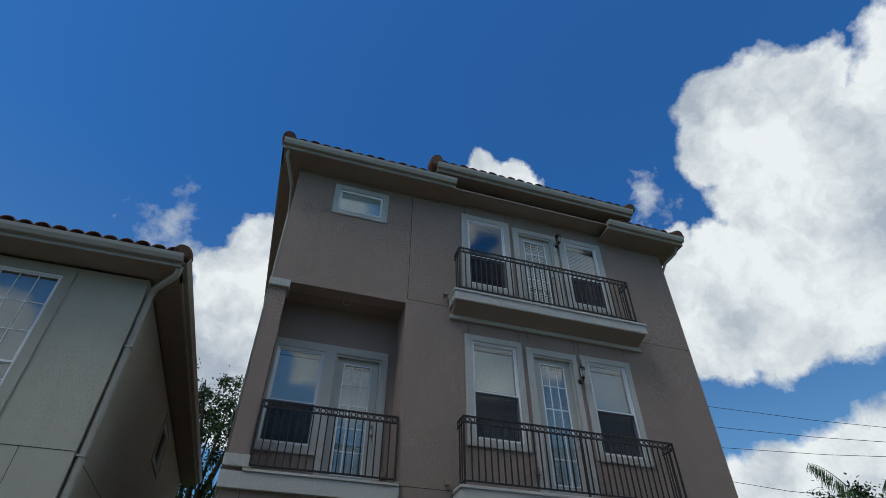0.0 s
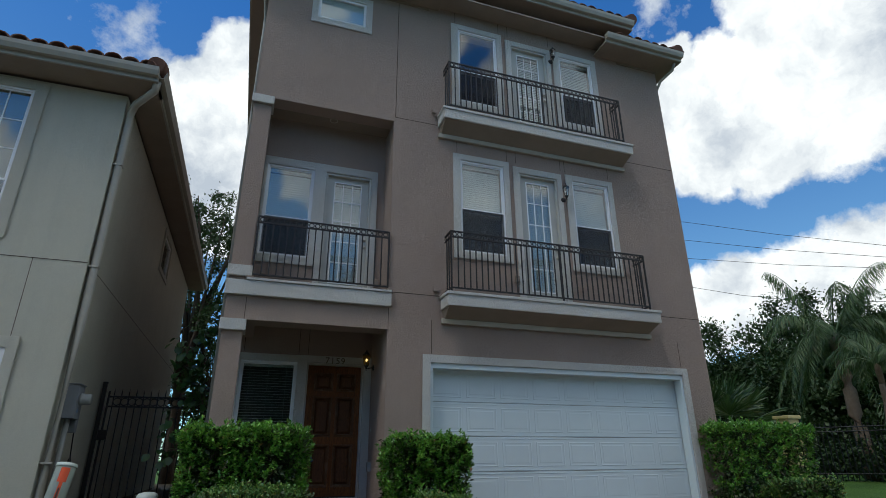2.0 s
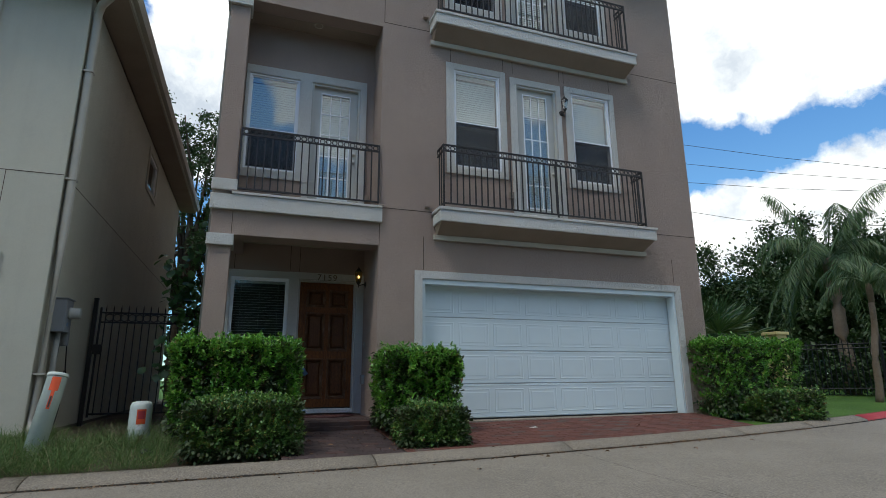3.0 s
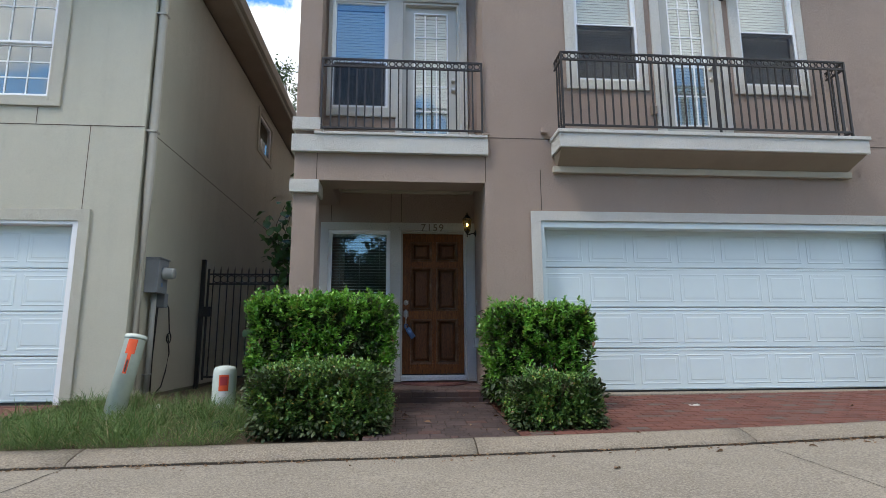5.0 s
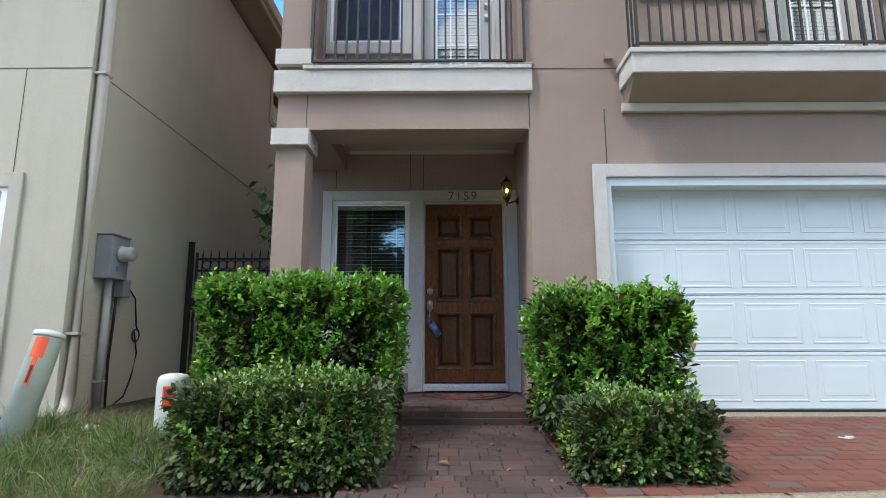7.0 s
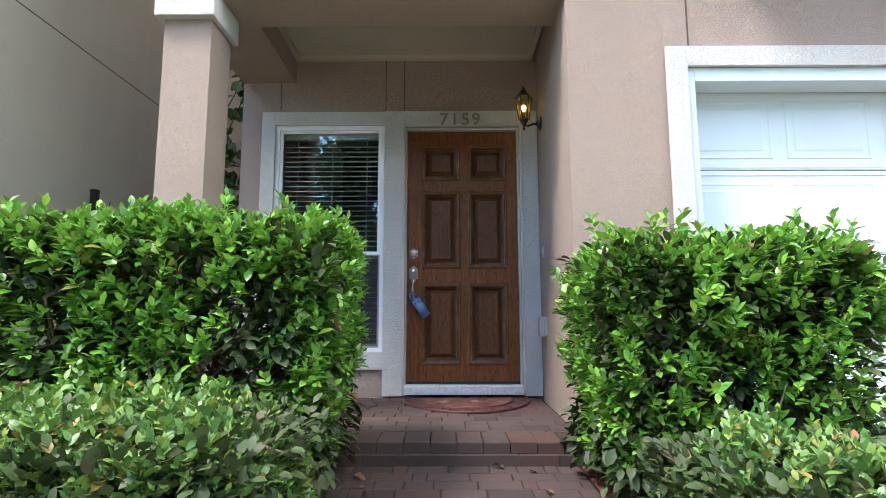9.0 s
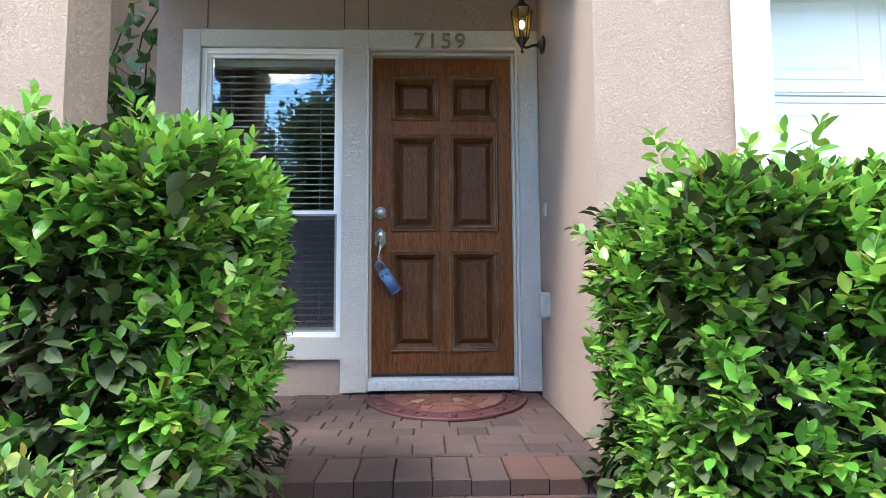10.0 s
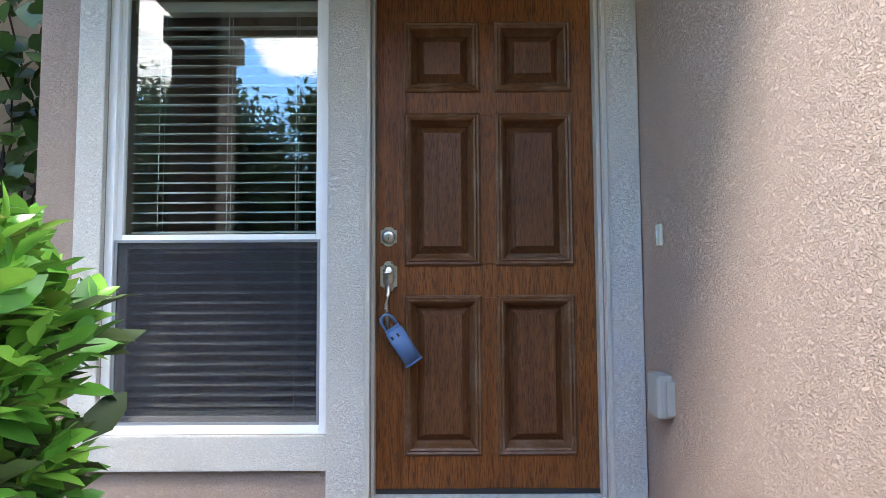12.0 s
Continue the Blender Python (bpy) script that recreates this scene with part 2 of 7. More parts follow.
def lamp_build(n, place):
    e = n.tree.nodes.new("ShaderNodeEmission")
    e.inputs[0].default_value, e.inputs[1].default_value = (1.0, 0.76, 0.36, 1), 3.0
    return e.outputs[0]


TAUPE = stucco("taupe_stucco", (0.43, 0.336, 0.286))
TRIM = stucco("grey_white_trim_stucco", (0.70, 0.69, 0.655), 0.1)
SAGE = stucco("sage_stucco", (0.565, 0.552, 0.462), 0.22, 0.004)
SAGE_TRIM = stucco("pale_sage_trim", (0.63, 0.615, 0.53), 0.22)
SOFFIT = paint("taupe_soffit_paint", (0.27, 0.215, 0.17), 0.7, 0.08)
CEILING = paint("porch_ceiling_paint", (0.42, 0.38, 0.31), 0.7, 0.06)
GUTTER = paint("putty_gutter_paint", (0.36, 0.34, 0.29), 0.45, 0.06)
VINYL = paint("white_vinyl", (0.80, 0.81, 0.82), 0.35, 0.03)
JAMB = paint("grey_painted_jamb", (0.46, 0.45, 0.41), 0.5, 0.06)
GARAGE = paint("white_garage_paint", (0.585, 0.675, 0.70), 0.5, 0.02, 8.0)
IRON = paint("dark_bronze_iron", (0.016, 0.013, 0.013), 0.5, 0.1, 60.0)
BLACK = paint("black_iron", (0.012, 0.012, 0.013), 0.45, 0.1, 60.0)
WOOD = material("stained_oak", oak((0.25, 0.088, 0.022), (0.135, 0.044, 0.011)))
PANEL = material("dull_oak_panel", oak((0.165, 0.066, 0.025), (0.092, 0.036, 0.014)))
WORN = material("worn_oak_moulding", worn_wood_build)
GLASS = material("window_glass", glass_build)
SCREEN = material("insect_screen", screen_build)
SLAT = paint("white_blind_slat", (0.64, 0.65, 0.64), 0.45, 0.03)
NICKEL = metal("brushed_nickel", (0.58, 0.54, 0.49), 0.3)
STEEL = metal("aluminium_sill", (0.70, 0.71, 0.71), 0.5, 0.35)
GREY_BOX = paint("grey_meter_paint", (0.21, 0.225, 0.25), 0.5, 0.08)
PIPE = paint("grey_pvc", (0.30, 0.31, 0.30), 0.5, 0.08)
MARKER = paint("pale_green_plastic", (0.56, 0.62, 0.57), 0.45, 0.12)
ORANGE = paint("orange_label", (0.70, 0.09, 0.025), 0.5, 0.1)
CABLE = paint("black_cable", (0.015, 0.015, 0.015), 0.5, 0.1)
BLUE = paint("blue_grey_lockbox", (0.075, 0.155, 0.31), 0.32, 0.05)
TILE = paver("clay_roof_tile", (0.10, 0.045, 0.035), (0.17, 0.085, 0.06), (0.22, 0.14, 0.11))
RED_PAVER = paver("red_paver", (0.09, 0.037, 0.029), (0.138, 0.056, 0.042), (0.09, 0.078, 0.068))
BROWN_PAVER = paver("brown_paver", (0.044, 0.032, 0.031), (0.076, 0.053, 0.050), (0.085, 0.045, 0.038))
JOINT = ground_mat("joint_sand", (0.028, 0.024, 0.02), (0.06, 0.05, 0.042), 60.0)
DIRT = ground_mat("dark_dirt", (0.022, 0.019, 0.015), (0.05, 0.043, 0.034), 60.0)
ROAD = concrete("road_concrete", (0.262, 0.233, 0.19))
KERB = concrete("kerb_concrete", (0.245, 0.212, 0.17))
PLINTH = concrete("plinth_concrete", (0.22, 0.20, 0.17))
RED_KERB = paint("red_kerb_paint", (0.42, 0.04, 0.05), 0.7, 0.15)
SOIL = ground_mat("soil", (0.07, 0.05, 0.035), (0.15, 0.115, 0.08), 40.0)
LAWN = ground_mat("lawn_turf", (0.055, 0.12, 0.02), (0.10, 0.19, 0.035), 45.0)
GRASS = leaf("grass_blades", (0.055, 0.125, 0.028), (0.10, 0.20, 0.05), (0.20, 0.28, 0.10), (0.34, 0.28, 0.17), 0.55, 0.25, 0.80)
STRAW = leaf("dry_straw", (0.10, 0.085, 0.05), (0.19, 0.15, 0.09), (0.28, 0.23, 0.14), (0.10, 0.16, 0.05), 0.7, 0.15, 0.85)
LIGUSTRUM = leaf("glossy_hedge_leaf", (0.032, 0.125, 0.019), (0.095, 0.29, 0.04), (0.26, 0.52, 0.08), (0.20, 0.085, 0.035), 0.3, 0.2)
# old leaves, their colour darkened to stand in for shade inside the hedges
INNER_SHADE_LEAF = leaf("old_inner_shade_leaf", (0.022, 0.042, 0.012), (0.035, 0.065, 0.018), (0.055, 0.085, 0.025), (0.07, 0.045, 0.025), 0.6, 0.05)
HAWTHORN = leaf("leathery_hedge_leaf", (0.035, 0.11, 0.028), (0.086, 0.205, 0.05), (0.22, 0.36, 0.076), (0.36, 0.07, 0.03), 0.38, 0.12, 0.965)
OAK_LEAF = leaf("oak_leaf", (0.013, 0.034, 0.008), (0.028, 0.065, 0.014), (0.055, 0.10, 0.024), (0.07, 0.09, 0.03), 0.6, 0.15)
PALM_LEAF = leaf("palm_leaf", (0.03, 0.07, 0.02), (0.06, 0.12, 0.035), (0.10, 0.17, 0.05), (0.25, 0.20, 0.09), 0.4, 0.2)
VINE_LEAF = leaf("vine_leaf", (0.025, 0.07, 0.015), (0.045, 0.12, 0.025), (0.09, 0.18, 0.04), (0.12, 0.20, 0.05), 0.4, 0.2)
DRY = leaf("dry_leaf", (0.10, 0.05, 0.025), (0.17, 0.09, 0.045), (0.24, 0.15, 0.08), (0.28, 0.2, 0.11), 0.7, 0.1)
BARK = ground_mat("bark", (0.05, 0.035, 0.025), (0.14, 0.105, 0.08), 30.0)
TWIG = ground_mat("grey_brown_twig", (0.09, 0.065, 0.045), (0.20, 0.155, 0.115), 40.0)
PALM_BARK = ground_mat("palm_bark", (0.14, 0.10, 0.07), (0.28, 0.22, 0.165), 14.0)
ROOM = paint("dim_room_paint", (0.20, 0.19, 0.17), 0.8, 0.05)
BULB = material("lit_bulb", lamp_build)
AMBER = material("amber_lantern_glass", amber_build)
RUBBER = paint("maroon_rubber", (0.085, 0.03, 0.03), 0.6, 0.15, 90.0)
STONE = paver("printed_stone", (0.105, 0.034, 0.028), (0.19, 0.08, 0.06), (0.30, 0.20, 0.15))
YELLOW = paint("yellow_post_paint", (0.50, 0.42, 0.18), 0.7, 0.1)

# ---- building blocks ----
ORIGIN = {}


def thing(name, at, label="", category="", group="", kind=""):
    ob = new(name)
    ob.location = at
    ob.empty_display_size = 0.1
    ORIGIN[ob.name] = Vector(at)
    return tagged(ob, label, category, group, kind)


def flat(bm):
    for f in bm.faces:
        f.smooth = False
    return bm


def smooth(bm):
    for f in bm.faces:
        f.smooth = True
    return bm


def part(name, bm, material, parent=None, label="", at=None):
    """Links a bmesh, drawn in world places, as one mesh object under a thing or a part."""
    base = ORIGIN[parent.name] if parent else Vector((0, 0, 0))
    own = Vector(at) if at is not None else base
    me = bpy.data.meshes.new(name)
    bmesh.ops.translate(bm, verts=bm.verts, vec=-own)
    bm.to_mesh(me)
    bm.free()
    me.materials.append(material)
    ob = new(name, me)
    ob.parent = parent
    ob.location = own - base
    ORIGIN[ob.name] = own
    return tagged(ob, label)


def piece(name, me, parent, at, turn=0.0, scale=None):
    """One more object on a shared mesh, under its parent."""
    ob = new(name, me)
    ob.parent = parent
    ob.location = Vector(at) - ORIGIN[parent.name]
    ob.rotation_euler[2] = turn
    if scale:
        ob.scale = scale
    return ob


def setting(name, bm, material, label="", category=""):
    ob = part(name, bm, material, None, label)
    return tagged(ob, "", category, "", "structure")


def box(bm, x0, x1, y0, y1, z0, z1, bevel=0.0):
    made = bmesh.ops.create_cube(bm, size=1.0)["verts"]
    for v in made:
        v.co = Vector((x0 + (v.co.x + 0.5) * (x1 - x0), y0 + (v.co.y + 0.5) * (y1 - y0), z0 + (v.co.z + 0.5) * (z1 - z0)))
    if bevel > 0:
        edges = list({e for v in made for e in v.link_edges})
        bmesh.ops.bevel(bm, geom=edges, offset=bevel, segments=2, affect="EDGES", profile=0.6)
    return bm


def boxes(*all_boxes, bevel=0.0):
    bm = bmesh.new()
    for b in all_boxes:
        box(bm, *b, bevel=bevel)
    return bm


def rod(bm, a, b, r0, r1=None, sides=8):
    """A round bar from a to b."""
    a, b = Vector(a), Vector(b)
    r1 = r0 if r1 is None else r1
    d = (b - a)
    q = d.to_track_quat("Z", "Y").to_matrix()
    rings = []
    for c, r in ((a, r0), (b, r1)):
        rings.append([bm.verts.new(c + q @ Vector((r * math.cos(2 * math.pi * i / sides), r * math.sin(2 * math.pi * i / sides), 0))) for i in range(sides)])
    for i in range(sides):
        f = bm.faces.new((rings[0][i], rings[0][(i + 1) % sides], rings[1][(i + 1) % sides], rings[1][i]))
        f.smooth = True
    bm.faces.new(rings[0][::-1])
    bm.faces.new(rings[1])
    return bm


def tube(bm, points, r, sides=8):
    """A bent pipe through points; r: one radius or one for each point."""
    pts = [Vector(p) for p in points]
    rs = r if isinstance(r, (list, tuple)) else [r] * len(pts)
    rings = []
    for i, p in enumerate(pts):
        d = (pts[min(i + 1, len(pts) - 1)] - pts[max(i - 1, 0)]).normalized()
        q = d.to_track_quat("Z", "Y").to_matrix()
        rings.append([bm.verts.new(p + q @ Vector((rs[i] * math.cos(2 * math.pi * k / sides), rs[i] * math.sin(2 * math.pi * k / sides), 0))) for k in range(sides)])
    for a, b in zip(rings, rings[1:]):
        for k in range(sides):
            f = bm.faces.new((a[k], a[(k + 1) % sides], b[(k + 1) % sides], b[k]))
            f.smooth = True
    bm.faces.new(rings[0][::-1])
    bm.faces.new(rings[-1])
    return bm


def lathe(bm, centre, profile, sides=20):
    """A turned body round a vertical axis: profile of (radius, height)."""
    c = Vector(centre)
    rings = [[bm.verts.new(c + Vector((r * math.cos(2 * math.pi * k / sides), r * math.sin(2 * math.pi * k / sides), h))) for k in range(sides)] for r, h in profile]
    for a, b in zip(rings, rings[1:]):
        for k in range(sides):
            bm.faces.new((a[k], a[(k + 1) % sides], b[(k + 1) % sides], b[k])).smooth = True
    bm.faces.new(rings[0][::-1])
    bm.faces.new(rings[-1])
    return bm


def torus(bm, centre, radius, r, axis="Y", major=18, minor=6):
    c = Vector(centre)
    ring = []
    for i in range(major):
        a = 2 * math.pi * i / major
        row = []
        for k in range(minor):
            b = 2 * math.pi * k / minor
            u, v = (radius + r * math.cos(b)), r * math.sin(b)
            p = {"Y": (u * math.cos(a), v, u * math.sin(a)), "X": (v, u * math.cos(a), u * math.sin(a)), "Z": (u * math.cos(a), u * math.sin(a), v)}[axis]
            row.append(bm.verts.new(c + Vector(p)))
        ring.append(row)
    for i in range(major):
        for k in range(minor):
            bm.faces.new((ring[i][k], ring[(i + 1) % major][k], ring[(i + 1) % major][(k + 1) % minor], ring[i][(k + 1) % minor])).smooth = True
    return bm


def prism(bm, outline, y0, y1, axis="Y"):
    """An outline of (u, z) pushed along an axis from y0 to y1."""
    place = (lambda u, v, w: (u, w, v)) if axis == "Y" else ((lambda u, v, w: (w, u, v)) if axis == "X" else (lambda u, v, w: (u, v, w)))
    a = [bm.verts.new(place(u, v, y0)) for u, v in outline]
    b = [bm.verts.new(place(u, v, y1)) for u, v in outline]
    n = len(outline)
    bm.faces.new(a)
    bm.faces.new(b[::-1])
    for i in range(n):
        bm.faces.new((a[i], b[i], b[(i + 1) % n], a[(i + 1) % n]))
    bmesh.ops.recalc_face_normals(bm, faces=bm.faces)
    return bm


def wall(u0, u1, z0, z1, d0, d1, holes=(), axis="X"):
    """A wall with real openings. axis X: it runs along x, its thickness d0 to d1 lies along y; axis Y the other way round."""
    us = sorted({u0, u1, *[max(u0, min(u1, h[k])) for h in holes for k in (0, 1)]})
    zs = sorted({z0, z1, *[max(z0, min(z1, h[k])) for h in holes for k in (2, 3)]})
    solid = lambda i, j: 0 <= i < len(us) - 1 and 0 <= j < len(zs) - 1 and not any(h[0] < (us[i] + us[i + 1]) / 2 < h[1] and h[2] < (zs[j] + zs[j + 1]) / 2 < h[3] for h in holes)
    bm = bmesh.new()
    cache = {}

    def vert(i, j, k):
        key = (i, j, k)
        if key not in cache:
            d = (d0, d1)[k]
            cache[key] = bm.verts.new((us[i], d, zs[j]) if axis == "X" else (d, us[i], zs[j]))
        return cache[key]
    for i in range(len(us) - 1):
        for j in range(len(zs) - 1):
            if not solid(i, j):
                continue
            for k in (0, 1):
                bm.faces.new((vert(i, j, k), vert(i + 1, j, k), vert(i + 1, j + 1, k), vert(i, j + 1, k)))
            if not solid(i - 1, j):
                bm.faces.new((vert(i, j, 0), vert(i, j, 1), vert(i, j + 1, 1), vert(i, j + 1, 0)))
            if not solid(i + 1, j):
                bm.faces.new((vert(i + 1, j, 0), vert(i + 1, j, 1), vert(i + 1, j + 1, 1), vert(i + 1, j + 1, 0)))
            if not solid(i, j - 1):
                bm.faces.new((vert(i, j, 0), vert(i + 1, j, 0), vert(i + 1, j, 1), vert(i, j, 1)))
            if not solid(i, j + 1):
                bm.faces.new((vert(i, j + 1, 0), vert(i + 1, j + 1, 0), vert(i + 1, j + 1, 1), vert(i, j + 1, 1)))
    bmesh.ops.recalc_face_normals(bm, faces=bm.faces)
    return bm


def ring_boxes(x0, x1, z0, z1, w, y0, y1, bottom=None, axis="X"):
    """Four strips round an opening x0..x1, z0..z1: w wide, laid outside it."""
    b = w if bottom is None else bottom
    strips = [(x0 - w, x0, z0 - b, z1 + w), (x1, x1 + w, z0 - b, z1 + w), (x0, x1, z1, z1 + w)]
    if b > 0:
        strips.append((x0, x1, z0 - b, z0))
    return strips


def band(strips, y0, y1, bevel=0.004, axis="X"):
    bm = bmesh.new()
    for u0, u1, z0, z1 in strips:
        if axis == "X":
            box(bm, u0, u1, y0, y1, z0, z1, bevel)
        else:
            box(bm, y0, y1, u0, u1, z0, z1, bevel)
    return bm


# ---- ground ----
def grade(x):
    return 0.008 * x


def kerb_y(x):
    """The kerb's back line; it swings towards the houses on the right."""
    return -3.34 + 0.0 * x + 0.0115 * max(0.0, x + 0.5) ** 2


def sheet(name, xs, rows_of_y, height, material, label, category):
    bm = bmesh.new()
    grid = [[bm.verts.new((x, y, height(x, y))) for y in rows_of_y(x)] for x in xs]
    for a, b in zip(grid, grid[1:]):
        for k in range(len(a) - 1):
            bm.faces.new((a[k], b[k], b[k + 1], a[k + 1]))
    bmesh.ops.recalc_face_normals(bm, faces=bm.faces)
    return setting(name, smooth(bm), material, label, category)


def road_z(x, y):
    d = kerb_y(x) - 0.30 - y
    return 0.168 + grade(x) - 0.022 * min(max(d, 0), 7.0)


steps_x = [-60, -30, -15] + [-9 + 0.75 * i for i in range(29)] + [16, 22, 30, 45, 70]
clip_x = lambda x: min(max(x, -9), 13)
sheet("ground", [-900, -300, -100, -40, 0, 40, 100, 300, 900], lambda x: [-900, -300, -100, -40, -20, 0, 20, 60, 100, 300, 900], lambda x, y: -0.16, LAWN, "wide green ground reaching to the horizon", "ground")
sheet("road", steps_x, lambda x: [-40, -22, -12, -9, -6.5, -5, kerb_y(clip_x(x)) - 0.6, kerb_y(clip_x(x)) - 0.330], lambda x, y: road_z(clip_x(x), y), ROAD, "pale worn concrete road with faint stains", "road")


def kerb_strip(name, xs, material, label):
    """A low rolled kerb: its section swept along the kerb line."""
    section = [(0.0, 0.06), (0.0, 0.255), (-0.05, 0.252), (-0.14, 0.236), (-0.22, 0.21), (-0.275, 0.188), (-0.285, 0.15), (-0.29, 0.06)]
    bm = bmesh.new()
    rows = [[bm.verts.new((x, kerb_y(x) + dy, z + grade(x))) for dy, z in section] for x in xs]
    for a, b in zip(rows, rows[1:]):
        for k in range(len(section) - 1):
            bm.faces.new((a[k], b[k], b[k + 1], a[k + 1])).smooth = True
    bm.faces.new(rows[0])
    bm.faces.new(rows[-1])
    bmesh.ops.recalc_face_normals(bm, faces=bm.faces)
    return setting(name, bm, material, label, "kerb")


sheet("kerb_gutter_joint", steps_x, lambda x: [kerb_y(clip_x(x)) - 0.5, kerb_y(clip_x(x)) - 0.2], lambda x, y: 0.135 + grade(clip_x(x)), DIRT, "dark dirt-filled joint between kerb and road", "joint")
cuts = [-9.0, -5.4, -2.58, 0.6, 3.08, 6.3, 8.15, 10.15]
for a, b in zip(cuts, cuts[1:]):
    kerb_strip("kerb", [a + 0.006 + (b - a - 0.012) * i / 8 for i in range(9)], KERB, "low rolled concrete kerb, stained and chipped")
kerb_strip("kerb", [10.16 + 0.6 * i for i in range(7)], RED_KERB, "low rolled kerb painted fire-lane red")

# beds and yard between kerb and houses
def yard_z(x, y):
    t = min(max((y - kerb_y(clip_x(x))) / 2.2, 0.0), 1.0)
    return 0.235 + grade(clip_x(x)) + 0.16 * t


sheet("yard_soil", [-9, -6, -4.2, -3.4, -2.6, -1.8, -1.0, -0.2, 0.4, 1.1, 1.8, 2.3], lambda x: [kerb_y(x) + 0.002 + (14 - kerb_y(x)) * k for k in (0, 0.03, 0.06, 0.1, 0.13, 0.2, 0.5, 1.0)], lambda x, y: yard_z(x, y) - (0.02 if x > -1.2 else 0.0), SOIL, "bare brown soil with dry litter", "soil")
sheet("lawn", [6.9, 7.6, 8.4, 9.4, 10.6, 12, 13, 16, 22, 32, 50, 70], lambda x: [kerb_y(clip_x(x)) + 0.002 + (60 - kerb_y(clip_x(x))) * k for k in (0, 0.01, 0.03, 0.06, 0.12, 0.25, 0.5, 1.0)], lambda x, y: 0.245 + grade(clip_x(x)) + 0.012 * min(max(y + 1, 0), 25), LAWN, "bright mown green lawn", "lawn")
sheet("driveway_base", [1.0, 2, 3, 4, 5, 6, 7.02], lambda x: [kerb_y(x) + 0.003, -2.4, -1.8, -1.0], lambda x, y: 0.243 + grade(x) + 0.125 * min(max((y - kerb_y(x)) / (-1.30 - 0.06 - kerb_y(x)), 0), 1), JOINT, "sand bed of the brick driveway", "driveway")
sheet("walkway_base", [-0.32, 0.3, 1.0], lambda x: [kerb_y(x) + 0.003, -2.4, -1.56], lambda x, y: 0.245 + 0.115 * min(max((y - kerb_y(x)) / 1.75, 0), 1), JOINT, "sand bed of the brick walkway", "walkway")
sheet("neighbour_driveway_base", [-9, -7, -5, -3.9], lambda x: [kerb_y(x) + 0.003, -2.4, -1.2], lambda x, y: 0.268 + 0.11 * min(max((y - kerb_y(x)) / 2.0, 0), 1), JOINT, "sand bed of a brick driveway", "driveway")

# ---- the house ----
F = -1.30          # front face
LEFT, RIGHT = -1.425, 7.575
PL, PR = -1.13, 1.08   # porch opening
TOP_L, TOP_M = 10.22, 10.56
W2 = [(2.40, 3.32, 4.68, 6.57), (4.86, 5.74, 4.68, 6.53)]      # second floor windows
D2 = (3.66, 4.52, 3.83, 6.50)
W3 = [(2.40, 3.30, 7.95, 9.77), (4.84, 5.70, 7.95, 9.71)]
D3 = (3.64, 4.52, 7.47, 9.68)
SMALL = (-0.50, 0.44, 9.20, 9.80)
G = (1.81, 6.91, 0.36, 2.655)
front_holes = [G, *W2, D2, *W3, D3, SMALL, (PL, PR, 0.0, 3.16), (PL, PR, 3.80, 7.16)]
setting("wall_front", wall(LEFT, RIGHT, 0.30, TOP_L, F, F + 0.30, front_holes), TAUPE, "taupe stucco house front with deep porch openings", "wall")
setting("wall_front_upper", wall(1.75, 6.45, TOP_L, TOP_M, F, F + 0.30), TAUPE, "taupe stucco wall under a raised eave", "wall")
# porch on the ground floor
BW = (-1.13, -0.19, 0.855, 2.775)
BD = (-0.012, 0.957, 0.50, 2.76)
setting("wall_porch_back", wall(LEFT, 1.5, 0.30, 3.60, 0.02, 0.22, [BW, BD]), TAUPE, "taupe stucco porch wall", "wall")
setting("wall_porch_side", prism(bmesh.new(), [(PR, F + 0.30), (PR + 0.035, 0.02), (1.5, 0.02), (1.5, F + 0.30)], 0.30, 3.60, "Z"), TAUPE, "taupe stucco porch side wall", "wall")
setting("porch_beam", boxes((LEFT, PL + 0.16, F + 0.30, 0.02, 3.16, 3.42), (PL + 0.16, PR, F + 0.30, F + 0.40, 3.16, 3.42)), TAUPE, "taupe stucco beam over the porch", "beam")
setting("ceiling_porch", boxes((PL + 0.16, PR, F + 0.40, 0.02, 3.40, 3.45)), CEILING, "tan painted porch ceiling", "ceiling")
setting("ceiling_trim", boxes((PL + 0.16, PR, -0.02, 0.02, 3.36, 3.40), (PL + 0.16, PL + 0.20, F + 0.40, -0.02, 3.36, 3.40), (PR - 0.04, PR, F + 0.40, -0.02, 3.36, 3.40)), CEILING, "thin tan cove along the ceiling", "trim")
# balcony niche on the second floor
N = -0.66
NW = (-1.08, -0.24, 4.46, 6.20)
ND = (-0.03, 0.83, 3.83, 6.20)
setting("niche_floor", boxes((LEFT + 0.02, PR, F + 0.02, N + 0.2, 3.46, 3.80)), CEILING, "balcony floor slab", "floor")
setting("wall_niche_back", wall(LEFT, 1.5, 3.60, 7.3, N, N + 0.2, [NW, ND]), TAUPE, "taupe stucco wall of a recessed balcony", "wall")
setting("wall_niche_side", boxes((PR, 1.5, F + 0.30, N, 3.60, 7.3)), TAUPE, "taupe stucco side of a recessed balcony", "wall")
setting("wall_niche_end", boxes((LEFT, LEFT + 0.15, F + 0.30, N, 3.80, 7.3)), TAUPE, "taupe stucco end of a recessed balcony", "wall")
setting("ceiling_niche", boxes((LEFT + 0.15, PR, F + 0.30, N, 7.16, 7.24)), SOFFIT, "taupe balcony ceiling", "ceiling")
